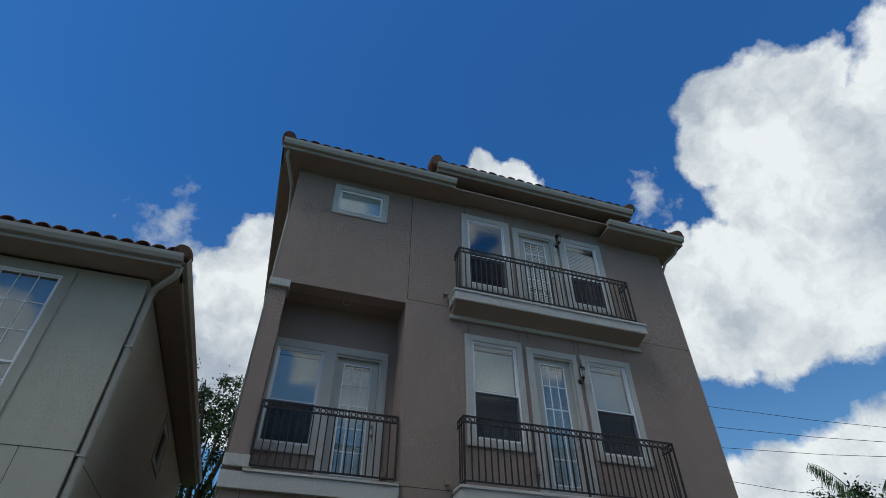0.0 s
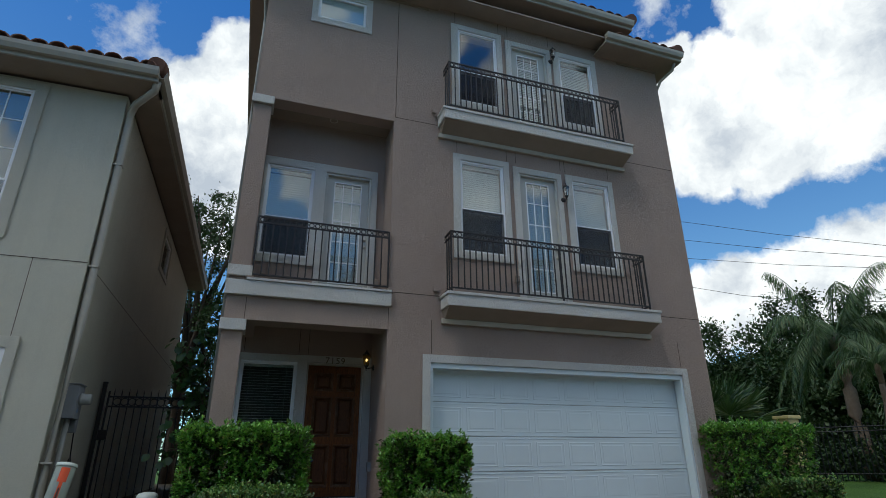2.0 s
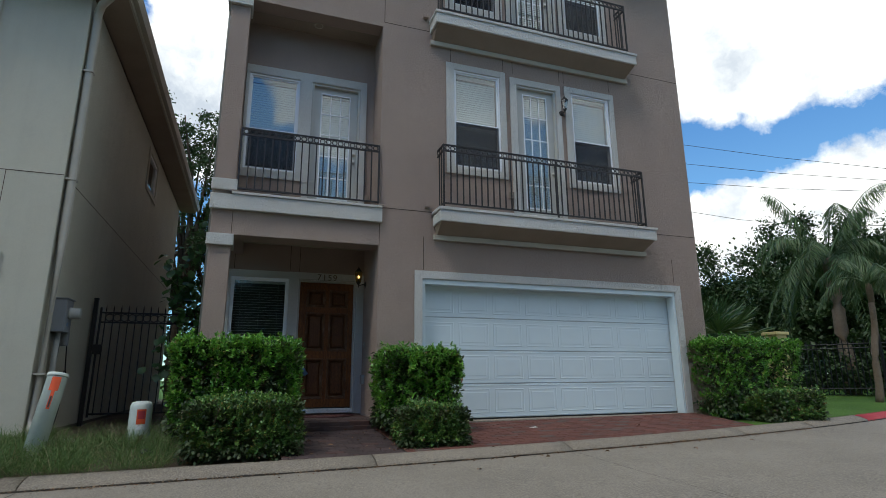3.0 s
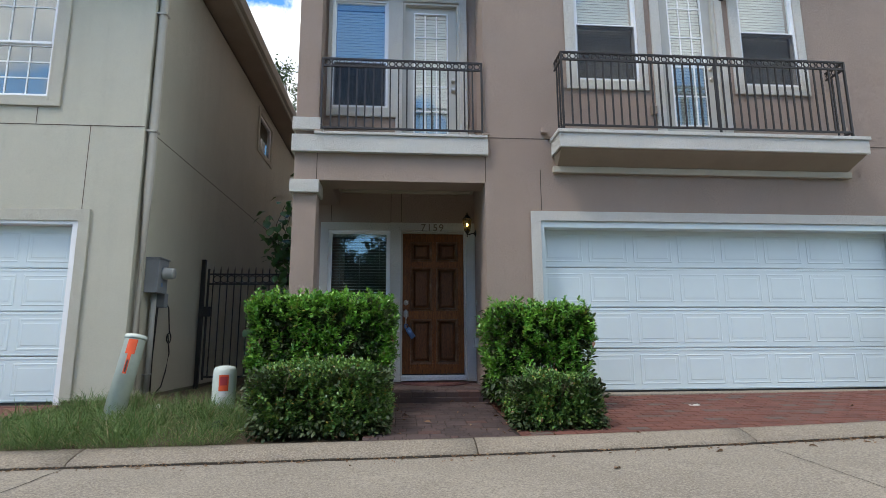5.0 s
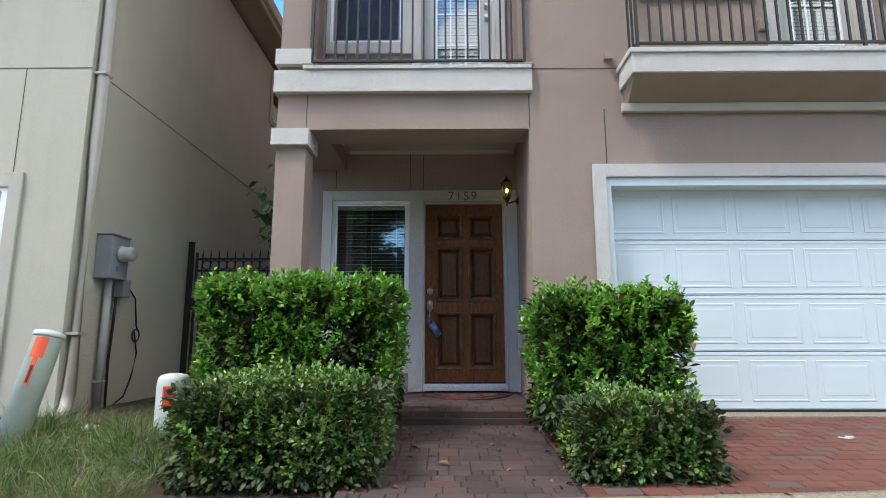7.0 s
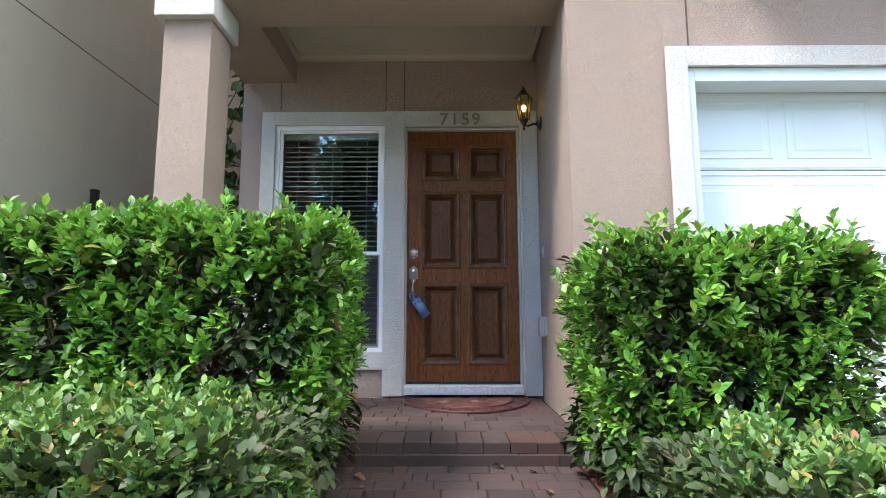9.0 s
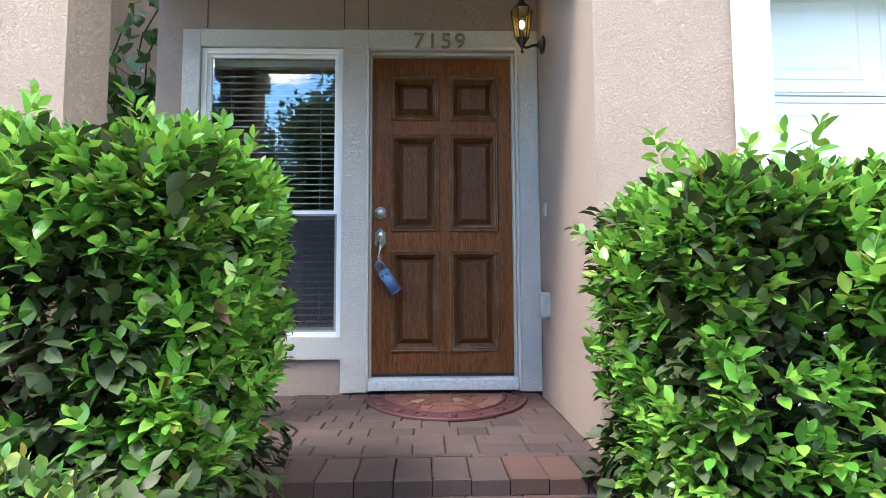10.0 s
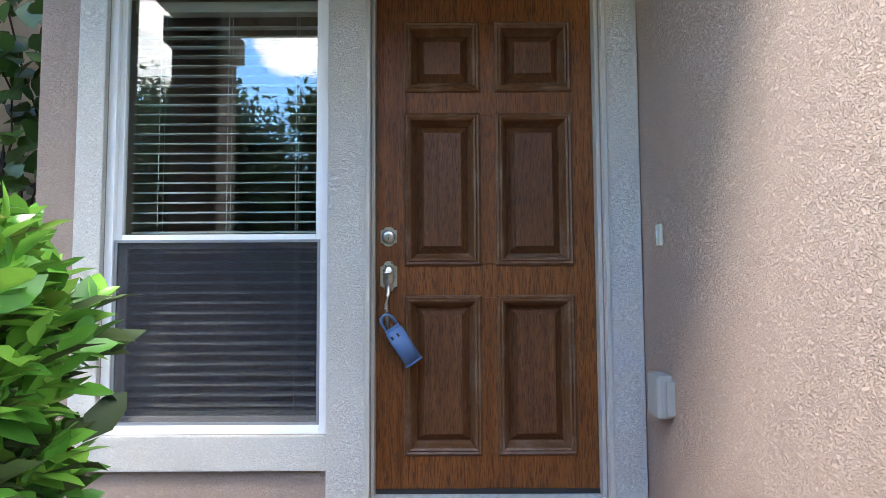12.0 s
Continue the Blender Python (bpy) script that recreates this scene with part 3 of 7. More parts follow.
# shell
setting("wall_left_low", boxes((LEFT, LEFT + 0.2, 0.22, 12.0, 0.30, 3.60)), TAUPE, "taupe stucco side wall", "wall")
setting("wall_left_mid", boxes((LEFT, LEFT + 0.2, N + 0.2, 12.0, 3.60, 7.30)), TAUPE, "taupe stucco side wall", "wall")
setting("wall_left_top", boxes((LEFT, LEFT + 0.2, F + 0.30, 12.0, 7.30, TOP_L)), TAUPE, "taupe stucco side wall", "wall")
setting("wall_right", boxes((RIGHT - 0.2, RIGHT, F + 0.30, 12.0, 0.30, TOP_L)), TAUPE, "taupe stucco side wall", "wall")
setting("wall_back", boxes((LEFT, RIGHT, 12.0, 12.2, 0.30, TOP_L)), TAUPE, "taupe stucco back wall", "wall")
setting("floor_ground", boxes((1.5, RIGHT - 0.2, F + 0.30, 12.0, 0.30, 0.36), (LEFT + 0.2, 1.5, 0.22, 12.0, 0.30, 0.50)), ROOM, "plain indoor floor", "floor")
setting("floor_second", boxes((LEFT + 0.2, 1.5, N + 0.2, 12.0, 3.60, 3.78), (1.5, RIGHT - 0.2, F + 0.3, 12.0, 3.60, 3.78)), ROOM, "plain indoor floor", "floor")
setting("floor_third", boxes((LEFT + 0.2, RIGHT - 0.2, F + 0.3, 12.0, 7.24, 7.42)), ROOM, "plain indoor floor", "floor")
setting("ceiling_top", boxes((LEFT + 0.2, RIGHT - 0.2, F + 0.3, 12.0, 10.10, 10.2)), ROOM, "plain indoor ceiling", "ceiling")
setting("wall_inside", boxes((1.5, 1.62, 0.5, 12.0, 0.4, 3.6), (LEFT + 0.2, RIGHT - 0.2, 3.5, 3.6, 0.5, 3.6), (LEFT + 0.2, RIGHT - 0.2, 3.0, 3.1, 3.78, 7.24), (LEFT + 0.2, RIGHT - 0.2, 3.0, 3.1, 7.42, 10.1)), ROOM, "plain inner wall", "wall")

# white stucco bands and capitals
setting("trim_band", boxes((LEFT - 0.035, PR + 0.035, F - 0.07, F - 0.002, 3.53, 3.76), (LEFT - 0.035, LEFT - 0.001, F - 0.002, F + 0.36, 3.53, 3.76), bevel=0.006), TRIM, "grey-white stucco band under the balcony", "trim")
setting("trim_band_lip", boxes((PL - 0.04, PR + 0.03, F - 0.09, F + 0.02, 3.765, 3.802), bevel=0.004), TRIM, "thin grey-white ledge of the balcony", "trim")
setting("trim_block", boxes((LEFT - 0.035, PL + 0.03, F - 0.06, F - 0.002, 3.83, 4.00), (LEFT - 0.035, LEFT - 0.001, F - 0.002, F + 0.34, 3.83, 4.00), (PL + 0.001, PL + 0.03, F - 0.002, F + 0.30, 3.83, 4.00), bevel=0.006), TRIM, "grey-white stucco base block of the column", "trim")
setting("trim_capital", boxes((LEFT - 0.04, PL + 0.035, F - 0.06, F - 0.002, 2.985, 3.155), (LEFT - 0.04, LEFT - 0.001, F - 0.002, F + 0.34, 2.985, 3.155), (PL + 0.001, PL + 0.035, F - 0.002, F + 0.34, 2.985, 3.155), bevel=0.006), TRIM, "grey-white stucco capital of the porch column", "trim")
setting("trim_capital_upper", boxes((LEFT - 0.04, PL + 0.035, F - 0.06, F - 0.002, 7.00, 7.158), (LEFT - 0.04, LEFT - 0.001, F - 0.002, F + 0.34, 7.00, 7.158), (PL + 0.001, PL + 0.035, F - 0.002, F + 0.30, 7.00, 7.158), bevel=0.006), TRIM, "grey-white stucco capital of the balcony column", "trim")
# control joints in the stucco
GAP = paint("dark_joint", (0.10, 0.07, 0.055), 0.9, 0.1)
joints = [(1.10, 1.112, F - 0.003, F - 0.001, 7.25, 10.2), (1.10, 1.94, F - 0.003, F - 0.001, 7.245, 7.257), (6.22, RIGHT, F - 0.003, F - 0.001, 7.245, 7.257), (1.12, 1.99, F - 0.003, F - 0.001, 3.79, 3.802), (6.28, RIGHT, F - 0.003, F - 0.001, 3.79, 3.802),
          (1.826, 1.836, F - 0.003, F - 0.001, 2.80, 3.36), (6.92, 6.93, F - 0.003, F - 0.001, 2.80, 3.30), (PL - 0.008, PL, F - 0.003, F - 0.001, 3.17, 3.52), (PR + 0.002, PR + 0.01, F - 0.003, F - 0.001, 3.17, 3.52)]
joints += [(x, x + 0.008, F - 0.003, F - 0.001, 6.72, 7.0) for x in (2.34, 3.40, 3.60, 4.62, 4.72, 5.78)] + [(x, x + 0.008, F - 0.003, F - 0.001, 9.92, z) for x, z in ((2.34, 10.4), (3.36, 10.4), (3.58, 10.4), (4.6, 10.4))]
joints += [(x, x + 0.008, 0.017, 0.019, 2.91, 3.36) for x in (-0.19, -0.03, -1.1)]
setting("stucco_joint", boxes(*joints), GAP, "fine dark control joints in the stucco", "joint")

# ---- roof ----
def tile_course(roof, xs, y, z, pitch, length=0.42):
    """Barrel tiles side by side along the eave, each its own piece."""
    bm = bmesh.new()
    n = 7
    up = math.tan(radians(pitch))
    rings = []
    for d, r in ((0.0, 0.115), (length, 0.10)):
        outer = [bm.verts.new((math.cos(math.pi * i / (n - 1)) * r, d, math.sin(math.pi * i / (n - 1)) * r * 0.75 + d * up)) for i in range(n)]
        inner = [bm.verts.new((math.cos(math.pi * i / (n - 1)) * (r - 0.018), d, math.sin(math.pi * i / (n - 1)) * (r - 0.018) * 0.75 + d * up)) for i in range(n)]
        rings.append((outer, inner))
    (o0, i0), (o1, i1) = rings
    for a in range(n - 1):
        bm.faces.new((o0[a], o0[a + 1], o1[a + 1], o1[a])).smooth = True
        bm.faces.new((i0[a], i1[a], i1[a + 1], i0[a + 1])).smooth = True
        bm.faces.new((o0[a], i0[a], i0[a + 1], o0[a + 1]))
    me = bpy.data.meshes.new("roof_tile")
    bmesh.ops.recalc_face_normals(bm, faces=bm.faces)
    bm.to_mesh(me)
    bm.free()
    me.materials.append(TILE)
    for i, x in enumerate(xs):
        piece("roof_tile", me, roof, (x, y - 0.03 + 0.012 * math.sin(i * 2.3), z), 0.02 * math.sin(i * 1.7))


def roof_face(bm, x0, x1, y, z, pitch, depth, cut=0.0):
    """The rolling tile field behind the first course."""
    up = math.tan(radians(pitch))
    n = max(2, int((x1 - x0) / 0.06))
    rows = 9
    grid = []
    for j in range(rows + 1):
        d = depth * j / rows
        row = []
        for i in range(n + 1):
            x = x0 + (x1 - x0) * i / n
            xx = min(max(x, x0 + cut * d), x1 - cut * d)
            row.append(bm.verts.new((xx, y + d, z + d * up + 0.05 * abs(math.sin(math.pi * (x - x0) / 0.24)) + 0.02 * (j % 2))))
        grid.append(row)
    for a, b in zip(grid, grid[1:]):
        for i in range(n):
            bm.faces.new((a[i], a[i + 1], b[i + 1], b[i]))
    return bm


def eave(name, x0, x1, yw, z, out, ends=(True, True)):
    """Soffit, fascia and box gutter of one length of eave; z: the gutter's top."""
    y = yw - out
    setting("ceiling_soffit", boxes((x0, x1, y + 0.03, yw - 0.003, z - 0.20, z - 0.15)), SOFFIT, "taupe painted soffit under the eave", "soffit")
    setting("fascia", boxes((x0, x1, y, y + 0.03, z - 0.20, z - 0.0)), GUTTER, "putty painted fascia board", "fascia")
    g = thing("gutter", (x0, y, z - 0.15), "putty-coloured box gutter along the eave", "gutter")
    bm = bmesh.new()
    prism(bm, [(y - 0.001, z - 0.13), (y - 0.075, z - 0.13), (y - 0.105, z - 0.06), (y - 0.115, z), (y - 0.105, z), (y - 0.092, z - 0.055), (y - 0.068, z - 0.12), (y - 0.001, z - 0.12)], x0, x1, "X")
    part("trough", bm, GUTTER, g)
    for e, x in zip(ends, (x0, x1)):
        if e:
            bm = bmesh.new()
            prism(bm, [(y - 0.001, z - 0.13), (y - 0.075, z - 0.13), (y - 0.115, z), (y - 0.001, z)], x - 0.004, x + 0.004, "X")
            part("end_cap", bm, GUTTER, g)


OUT = 0.52
eave("eave_left", LEFT - 0.42, 1.96, F, 10.33, OUT)
eave("eave_mid", 1.52, 6.62, F, 10.76, OUT)
eave("eave_right", 5.82, RIGHT + 0.36, F, 10.20, OUT)
# wall strip behind the raised eave's ends and side eaves
setting("fascia_side", boxes((LEFT - 0.42, LEFT - 0.39, F - OUT + 0.03, 12.0, 10.13, 10.33), (RIGHT + 0.33, RIGHT + 0.36, F - OUT + 0.03, 12.0, 10.0, 10.20)), GUTTER, "putty painted side fascia", "fascia")
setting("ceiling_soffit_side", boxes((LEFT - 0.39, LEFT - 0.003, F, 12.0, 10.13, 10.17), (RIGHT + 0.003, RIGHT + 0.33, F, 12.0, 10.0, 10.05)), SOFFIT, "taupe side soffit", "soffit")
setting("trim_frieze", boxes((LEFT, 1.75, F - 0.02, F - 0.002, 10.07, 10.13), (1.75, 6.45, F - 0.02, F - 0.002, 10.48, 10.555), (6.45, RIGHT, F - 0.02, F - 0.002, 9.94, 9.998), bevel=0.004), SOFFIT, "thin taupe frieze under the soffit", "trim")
house_roof = thing("roof", (3.0, 5.0, 10.3), "low-pitched roof of dark clay barrel tiles", "roof", kind="structure")
bm = roof_face(bmesh.new(), LEFT - 0.40, 3.2, F - OUT + 0.3, 10.42, 20, 2.1, 1.0)
roof_face(bm, 1.56, 6.58, F - OUT + 0.3, 10.85, 20, 5.0)
roof_face(bm, 4.6, RIGHT + 0.34, F - OUT + 0.3, 10.28, 20, 5.0)
tagged(part("tile_field", bm, TILE, house_roof), kind="stuff")
part("deck", boxes((LEFT - 0.40, RIGHT + 0.34, F - OUT + 0.1, 12.3, 10.2, 10.24)), SOFFIT, house_roof)
tile_course(house_roof, [LEFT - 0.28 + 0.24 * i for i in range(13)], F - OUT - 0.05, 10.35, 20)
tile_course(house_roof, [1.66 + 0.24 * i for i in range(21)], F - OUT - 0.05, 10.78, 20)
tile_course(house_roof, [6.2 + 0.24 * i for i in range(8)], F - OUT - 0.05, 10.22, 20)
for name, x, z in (("hip_cap", 1.50, 10.80), ("hip_cap", LEFT - 0.34, 10.36), ("hip_cap", 6.60, 10.78), ("hip_cap", RIGHT + 0.26, 10.22)):
    bm = bmesh.new()
    lathe(bm, (0, 0, 0), [(0.13, 0.0), (0.15, 0.12), (0.145, 0.3), (0.13, 0.42)], 12)
    bmesh.ops.rotate(bm, verts=bm.verts, cent=(0, 0, 0), matrix=Matrix.Rotation(radians(-72), 3, "X"))
    bmesh.ops.translate(bm, verts=bm.verts, vec=(x, F - OUT - 0.08, z + 0.04))
    part(name, bm, TILE, house_roof)


def downspout(points, parent_label, size=0.035):
    d = thing("downspout", points[-1], parent_label, "downspout")
    part("pipe", tube(bmesh.new(), points, [size] * len(points), 8), GUTTER, d)
    return d


downspout([(LEFT - 0.30, F - OUT + 0.05, 10.16), (LEFT - 0.30, F - OUT + 0.12, 10.0), (LEFT - 0.10, F + 0.10, 9.72), (LEFT - 0.045, F + 0.62, 9.45), (LEFT - 0.045, F + 0.66, 9.3), (LEFT - 0.045, F + 0.66, 0.4)], "putty-coloured downspout at the house corner")
downspout([(RIGHT + 0.24, F - OUT + 0.1, 10.03), (RIGHT + 0.24, F - OUT + 0.2, 9.88), (RIGHT + 0.05, F - 0.08, 9.68), (RIGHT + 0.045, F + 0.1, 9.5), (RIGHT + 0.045, F + 0.1, 0.35)], "putty-coloured downspout at the house corner")

# dirt and grit along the kerb's foot, coloured dark for the undercut's shade too
bm = bmesh.new()
rows = []
for i in range(420):
    x = -8.0 + 0.05 * i
    wob = noise.noise(Vector((x * 2.3, 0, 0))) + 0.6 * noise.noise(Vector((x * 9.0, 4, 0)))
    y0_, y1_ = kerb_y(x) - 0.2885, kerb_y(x) - 0.328 - 0.02 * max(0.0, wob + 0.3)
    rows.append((bm.verts.new((x, y0_, 0.1765 + 0.005 * wob + grade(x))), bm.verts.new((x, y1_, road_z(x, y1_) + 0.002))))
for a, b in zip(rows, rows[1:]):
    bm.faces.new((a[0], a[1], b[1], b[0]))
bmesh.ops.recalc_face_normals(bm, faces=bm.faces)
setting("gutter_dirt", bm, DIRT, "dirt along the foot of the kerb, darkened for its undercut shade", "dirt")

# ---- windows, doors and rails ----
SLAT_MESHES = {}


def slat_mesh(width, lean):
    key = (round(width, 3), lean)
    if key not in SLAT_MESHES:
        bm = bmesh.new()
        tilt = radians(lean)
        for _ in (0,):
            pts = []
            for k, arch in ((-1, 0.0), (-0.4, 0.003), (0.4, 0.003), (1, 0.0)):
                pts.append((0.024 * k * math.cos(tilt), 0.024 * k * math.sin(tilt) + arch))
            top = [[bm.verts.new((x, y, z + 0.0018)) for y, z in pts] for x in (-width / 2, width / 2)]
            low = [[bm.verts.new((x, y, z - 0.0018)) for y, z in pts] for x in (-width / 2, width / 2)]
            for g in (top, low):
                for k in range(3):
                    bm.faces.new((g[0][k], g[0][k + 1], g[1][k + 1], g[1][k]))
            for k in (0, 3):
                bm.faces.new((top[0][k], top[1][k], low[1][k], low[0][k]))
        bmesh.ops.recalc_face_normals(bm, faces=bm.faces)
        me = bpy.data.meshes.new("slat")
        bm.to_mesh(me)
        bm.free()
        me.materials.append(SLAT)
        SLAT_MESHES[key] = me
    return SLAT_MESHES[key]


def blind(parent, x0, x1, z0, z1, y, pitch=0.044, lean=70):
    """A slatted blind inside a window: head rail, ladder cords, and each slat."""
    b = part("blind", boxes((x0, x1, y - 0.025, y + 0.025, z1 - 0.05, z1 - 0.002), (x0, x1, y - 0.02, y + 0.02, z0 + 0.004, z0 + 0.022)), SLAT, parent, "white slatted blind, lowered", at=((x0 + x1) / 2, y, z0))
    cords = bmesh.new()
    for f in (0.14, 0.5, 0.86):
        x = x0 + (x1 - x0) * f
        for dy in (-0.022, 0.022):
            box(cords, x - 0.0015, x + 0.0015, y + dy - 0.001, y + dy + 0.001, z0 + 0.02, z1 - 0.05)
    part("cord", cords, SLAT, b)
    me = slat_mesh(x1 - x0 - 0.01, lean)
    n = int((z1 - 0.06 - z0 - 0.03) / pitch)
    for i in range(n):
        piece("slat", me, b, ((x0 + x1) / 2, y, z0 + 0.045 + i * pitch))
    return b


count = {"window": 0, "door": 0}


def pane(parent, x0, x1, z0, z1, y, name="pane"):
    p = part(name, boxes((x0, x1, y, y + 0.004, z0, z1)), GLASS, parent)
    p.visible_shadow = False
    return p


def sash_window(x0, x1, z0, z1, face, trim=0.12, side=None, sill=True, meet=0.47, blinds=True, screen=True, grid=None, trim_mat=None, label="", deep=0.07, bars=0, lean=70):
    """A white double-hung window in its stucco surround."""
    count["window"] += 1
    w = thing("window_%d" % count["window"], ((x0 + x1) / 2, face, z0), label or "white double-hung window with lowered slatted blind", "window", kind="structure")
    trim_mat = trim_mat or TRIM
    if trim > 0:
        l, r, t, b = side if side else (trim, trim, trim, trim)
        part("trim", band([(x0 - l, x0, z0 - b, z1 + t), (x1, x1 + r, z0 - b, z1 + t), (x0, x1, z1, z1 + t), (x0, x1, z0 - b, z0)], face - 0.028, face - 0.002), trim_mat, w)
    f = 0.035
    fy0, fy1 = face + 0.0, face + deep
    part("window_frame", band([(x0, x0 + f, z0, z1), (x1 - f, x1, z0, z1), (x0 + f, x1 - f, z1 - f, z1), (x0 + f, x1 - f, z0, z0 + f)], fy0, fy1 + 0.02, 0.003), VINYL, w)
    zm = z0 + (z1 - z0) * meet
    s = 0.024
    a0, a1 = x0 + f, x1 - f
    part("upper_sash", band([(a0, a0 + s, zm, z1 - f), (a1 - s, a1, zm, z1 - f), (a0 + s, a1 - s, z1 - f - s, z1 - f), (a0 + s, a1 - s, zm - 0.01, zm + s)], fy0 + 0.022, fy0 + 0.05, 0.003), VINYL, w)
    part("lower_sash", band([(a0, a0 + s, z0 + f, zm - 0.01), (a1 - s, a1, z0 + f, zm - 0.01), (a0 + s, a1 - s, zm - s - 0.01, zm - 0.01), (a0 + s, a1 - s, z0 + f, z0 + f + s)], fy0 + 0.052, fy0 + 0.08, 0.003), VINYL, w)
    pane(w, a0 + s, a1 - s, zm + s, z1 - f - s, fy0 + 0.034)
    pane(w, a0 + s, a1 - s, z0 + f + s, zm - s - 0.01, fy0 + 0.064)
    if bars:
        for k in range(1, bars):
            x = a0 + s + (a1 - a0 - 2 * s) * k / bars
            part("glazing_bar", boxes((x - 0.008, x + 0.008, fy0 + 0.024, fy0 + 0.032, zm + s, z1 - f - s)), VINYL, w)
            part("glazing_bar", boxes((x - 0.008, x + 0.008, fy0 + 0.054, fy0 + 0.062, z0 + f + s, zm - s - 0.01)), VINYL, w)
        for lo, hi, dy in ((zm + s, z1 - f - s, 0.0255), (z0 + f + s, zm - s - 0.01, 0.0555)):
            for k in (1, 2):
                z = lo + (hi - lo) * k / 3
                part("glazing_bar", boxes((a0 + s, a1 - s, fy0 + dy, fy0 + dy + 0.006, z - 0.008, z + 0.008)), VINYL, w)
    if screen:
        q = part("insect_screen", boxes((a0 + 0.014, a1 - 0.014, fy0 + 0.0125, fy0 + 0.0135, z0 + f + 0.012, zm - 0.012)), SCREEN, w, "dark grey insect screen")
        q.visible_shadow = False
        part("screen_frame", band([(a0, a0 + 0.014, z0 + f, zm), (a1 - 0.014, a1, z0 + f, zm), (a0 + 0.014, a1 - 0.014, zm - 0.012, zm), (a0 + 0.014, a1 - 0.014, z0 + f, z0 + f + 0.012)], fy0 + 0.008, fy0 + 0.018, 0.0015), GREY_BOX, w)
    if blinds:
        blind(w, x0 + 0.05, x1 - 0.05, z0 + 0.05, z1 - 0.04, face + 0.12, lean=lean)
    return w


def french_door(x0, x1, z0, z1, face, side, lites=(3, 5), glass=(0.13, 0.13, 0.22, 0.10), label=""):
    """A half-painted balcony door with a grid of small panes, set back in its surround."""
    count["door"] += 1
    d = thing("door_%d" % count["door"], ((x0 + x1) / 2, face, z0), label or "grey-painted balcony door with a grid of small panes, shut", "door", kind="structure")
    l, r, t = side
    part("trim", band([(x0 - l, x0, z0, z1 + t), (x1, x1 + r, z0, z1 + t), (x0, x1, z1, z1 + t)], face - 0.03, face - 0.002), TRIM, d)
    j = 0.04
    part("jamb", band([(x0, x0 + j, z0, z1), (x1 - j, x1, z0, z1), (x0 + j, x1 - j, z1 - j, z1)], face + 0.0, face + 0.14, 0.003), JAMB, d)
    y0 = face + 0.07
    a0, a1, b0, b1 = x0 + j, x1 - j, z0 + 0.02, z1 - j
    gl, gr, gb, gt = glass
    g0, g1, h0, h1 = a0 + gl, a1 - gr, b0 + gb, b1 - gt
    leaf_ob = part("leaf", band([(a0, g0, b0, b1), (g1, a1, b0, b1), (g0, g1, h1, b1), (g0, g1, b0, h0)], y0, y0 + 0.045, 0.003), JAMB, d, "grey-painted door leaf")
    part("glass_frame", band([(g0, g0 + 0.02, h0, h1), (g1 - 0.02, g1, h0, h1), (g0 + 0.02, g1 - 0.02, h1 - 0.02, h1), (g0 + 0.02, g1 - 0.02, h0, h0 + 0.02)], y0 - 0.01, y0 + 0.02, 0.003), VINYL, d)
    nx, nz = lites
    for k in range(1, nx):
        x = g0 + (g1 - g0) * k / nx
        part("glazing_bar", boxes((x - 0.009, x + 0.009, y0 + 0.002, y0 + 0.012, h0 + 0.02, h1 - 0.02)), VINYL, d)
    for k in range(1, nz):
        z = h0 + (h1 - h0) * k / nz
        part("glazing_bar", boxes((g0 + 0.02, g1 - 0.02, y0 + 0.0025, y0 + 0.0125, z - 0.009, z + 0.009)), VINYL, d)
    for i in range(nx):
        for k in range(nz):
            pane(d, g0 + (g1 - g0) * i / nx + 0.001, g0 + (g1 - g0) * (i + 1) / nx - 0.001, h0 + (h1 - h0) * k / nz + 0.001, h0 + (h1 - h0) * (k + 1) / nz - 0.001, y0 + 0.014)
    blind(d, g0 - 0.02, g1 + 0.02, h0 - 0.02, h1 + 0.03, y0 + 0.085)
    for z, r_ in ((z0 + 1.12, 0.028), (z0 + 0.97, 0.03)):
        bm = bmesh.new()
        lathe(bm, (0, 0, 0), [(0.034, 0.0), (0.034, 0.008), (0.014, 0.012), (0.014, 0.03), (r_, 0.04), (r_, 0.06), (0.016, 0.068)], 14)
        bmesh.ops.rotate(bm, verts=bm.verts, cent=(0, 0, 0), matrix=Matrix.Rotation(radians(90), 3, "X"))
        bmesh.ops.translate(bm, verts=bm.verts, vec=(a1 - 0.055, y0, z))
        part("knob", bm, NICKEL, d, "small nickel knob")
    part("threshold", boxes((x0, x1, face - 0.03, face + 0.14, z0 - 0.005, z0 + 0.02), bevel=0.003), STEEL, d)
    return d


# ground floor porch
sash_window(*BW, 0.02, trim=0.1, side=(0.115, 0.0, 0.115, 0.14), meet=0.418, lean=9, label="tall white double-hung window beside the front door")
for i, z in enumerate(W2):
    sash_window(*z, F, trim=0.1, side=(0.145, 0.115, 0.12, 0.135), meet=0.455)
for i, z in enumerate(W3):
    sash_window(*z, F, trim=0.1, side=(0.15, 0.12, 0.12, 0.135), meet=0.42, blinds=bool(i), label="" if i else "white double-hung window onto a dark room, no blind")
french_door(*D2, F, (0.135, 0.10, 0.125))
french_door(*D3, F, (0.135, 0.10, 0.125))
sash_window(*NW, N, trim=0.1, side=(0.05, 0.12, 0.15, 0.14), meet=0.415)
french_door(*ND, N, (0.10, 0.11, 0.15))

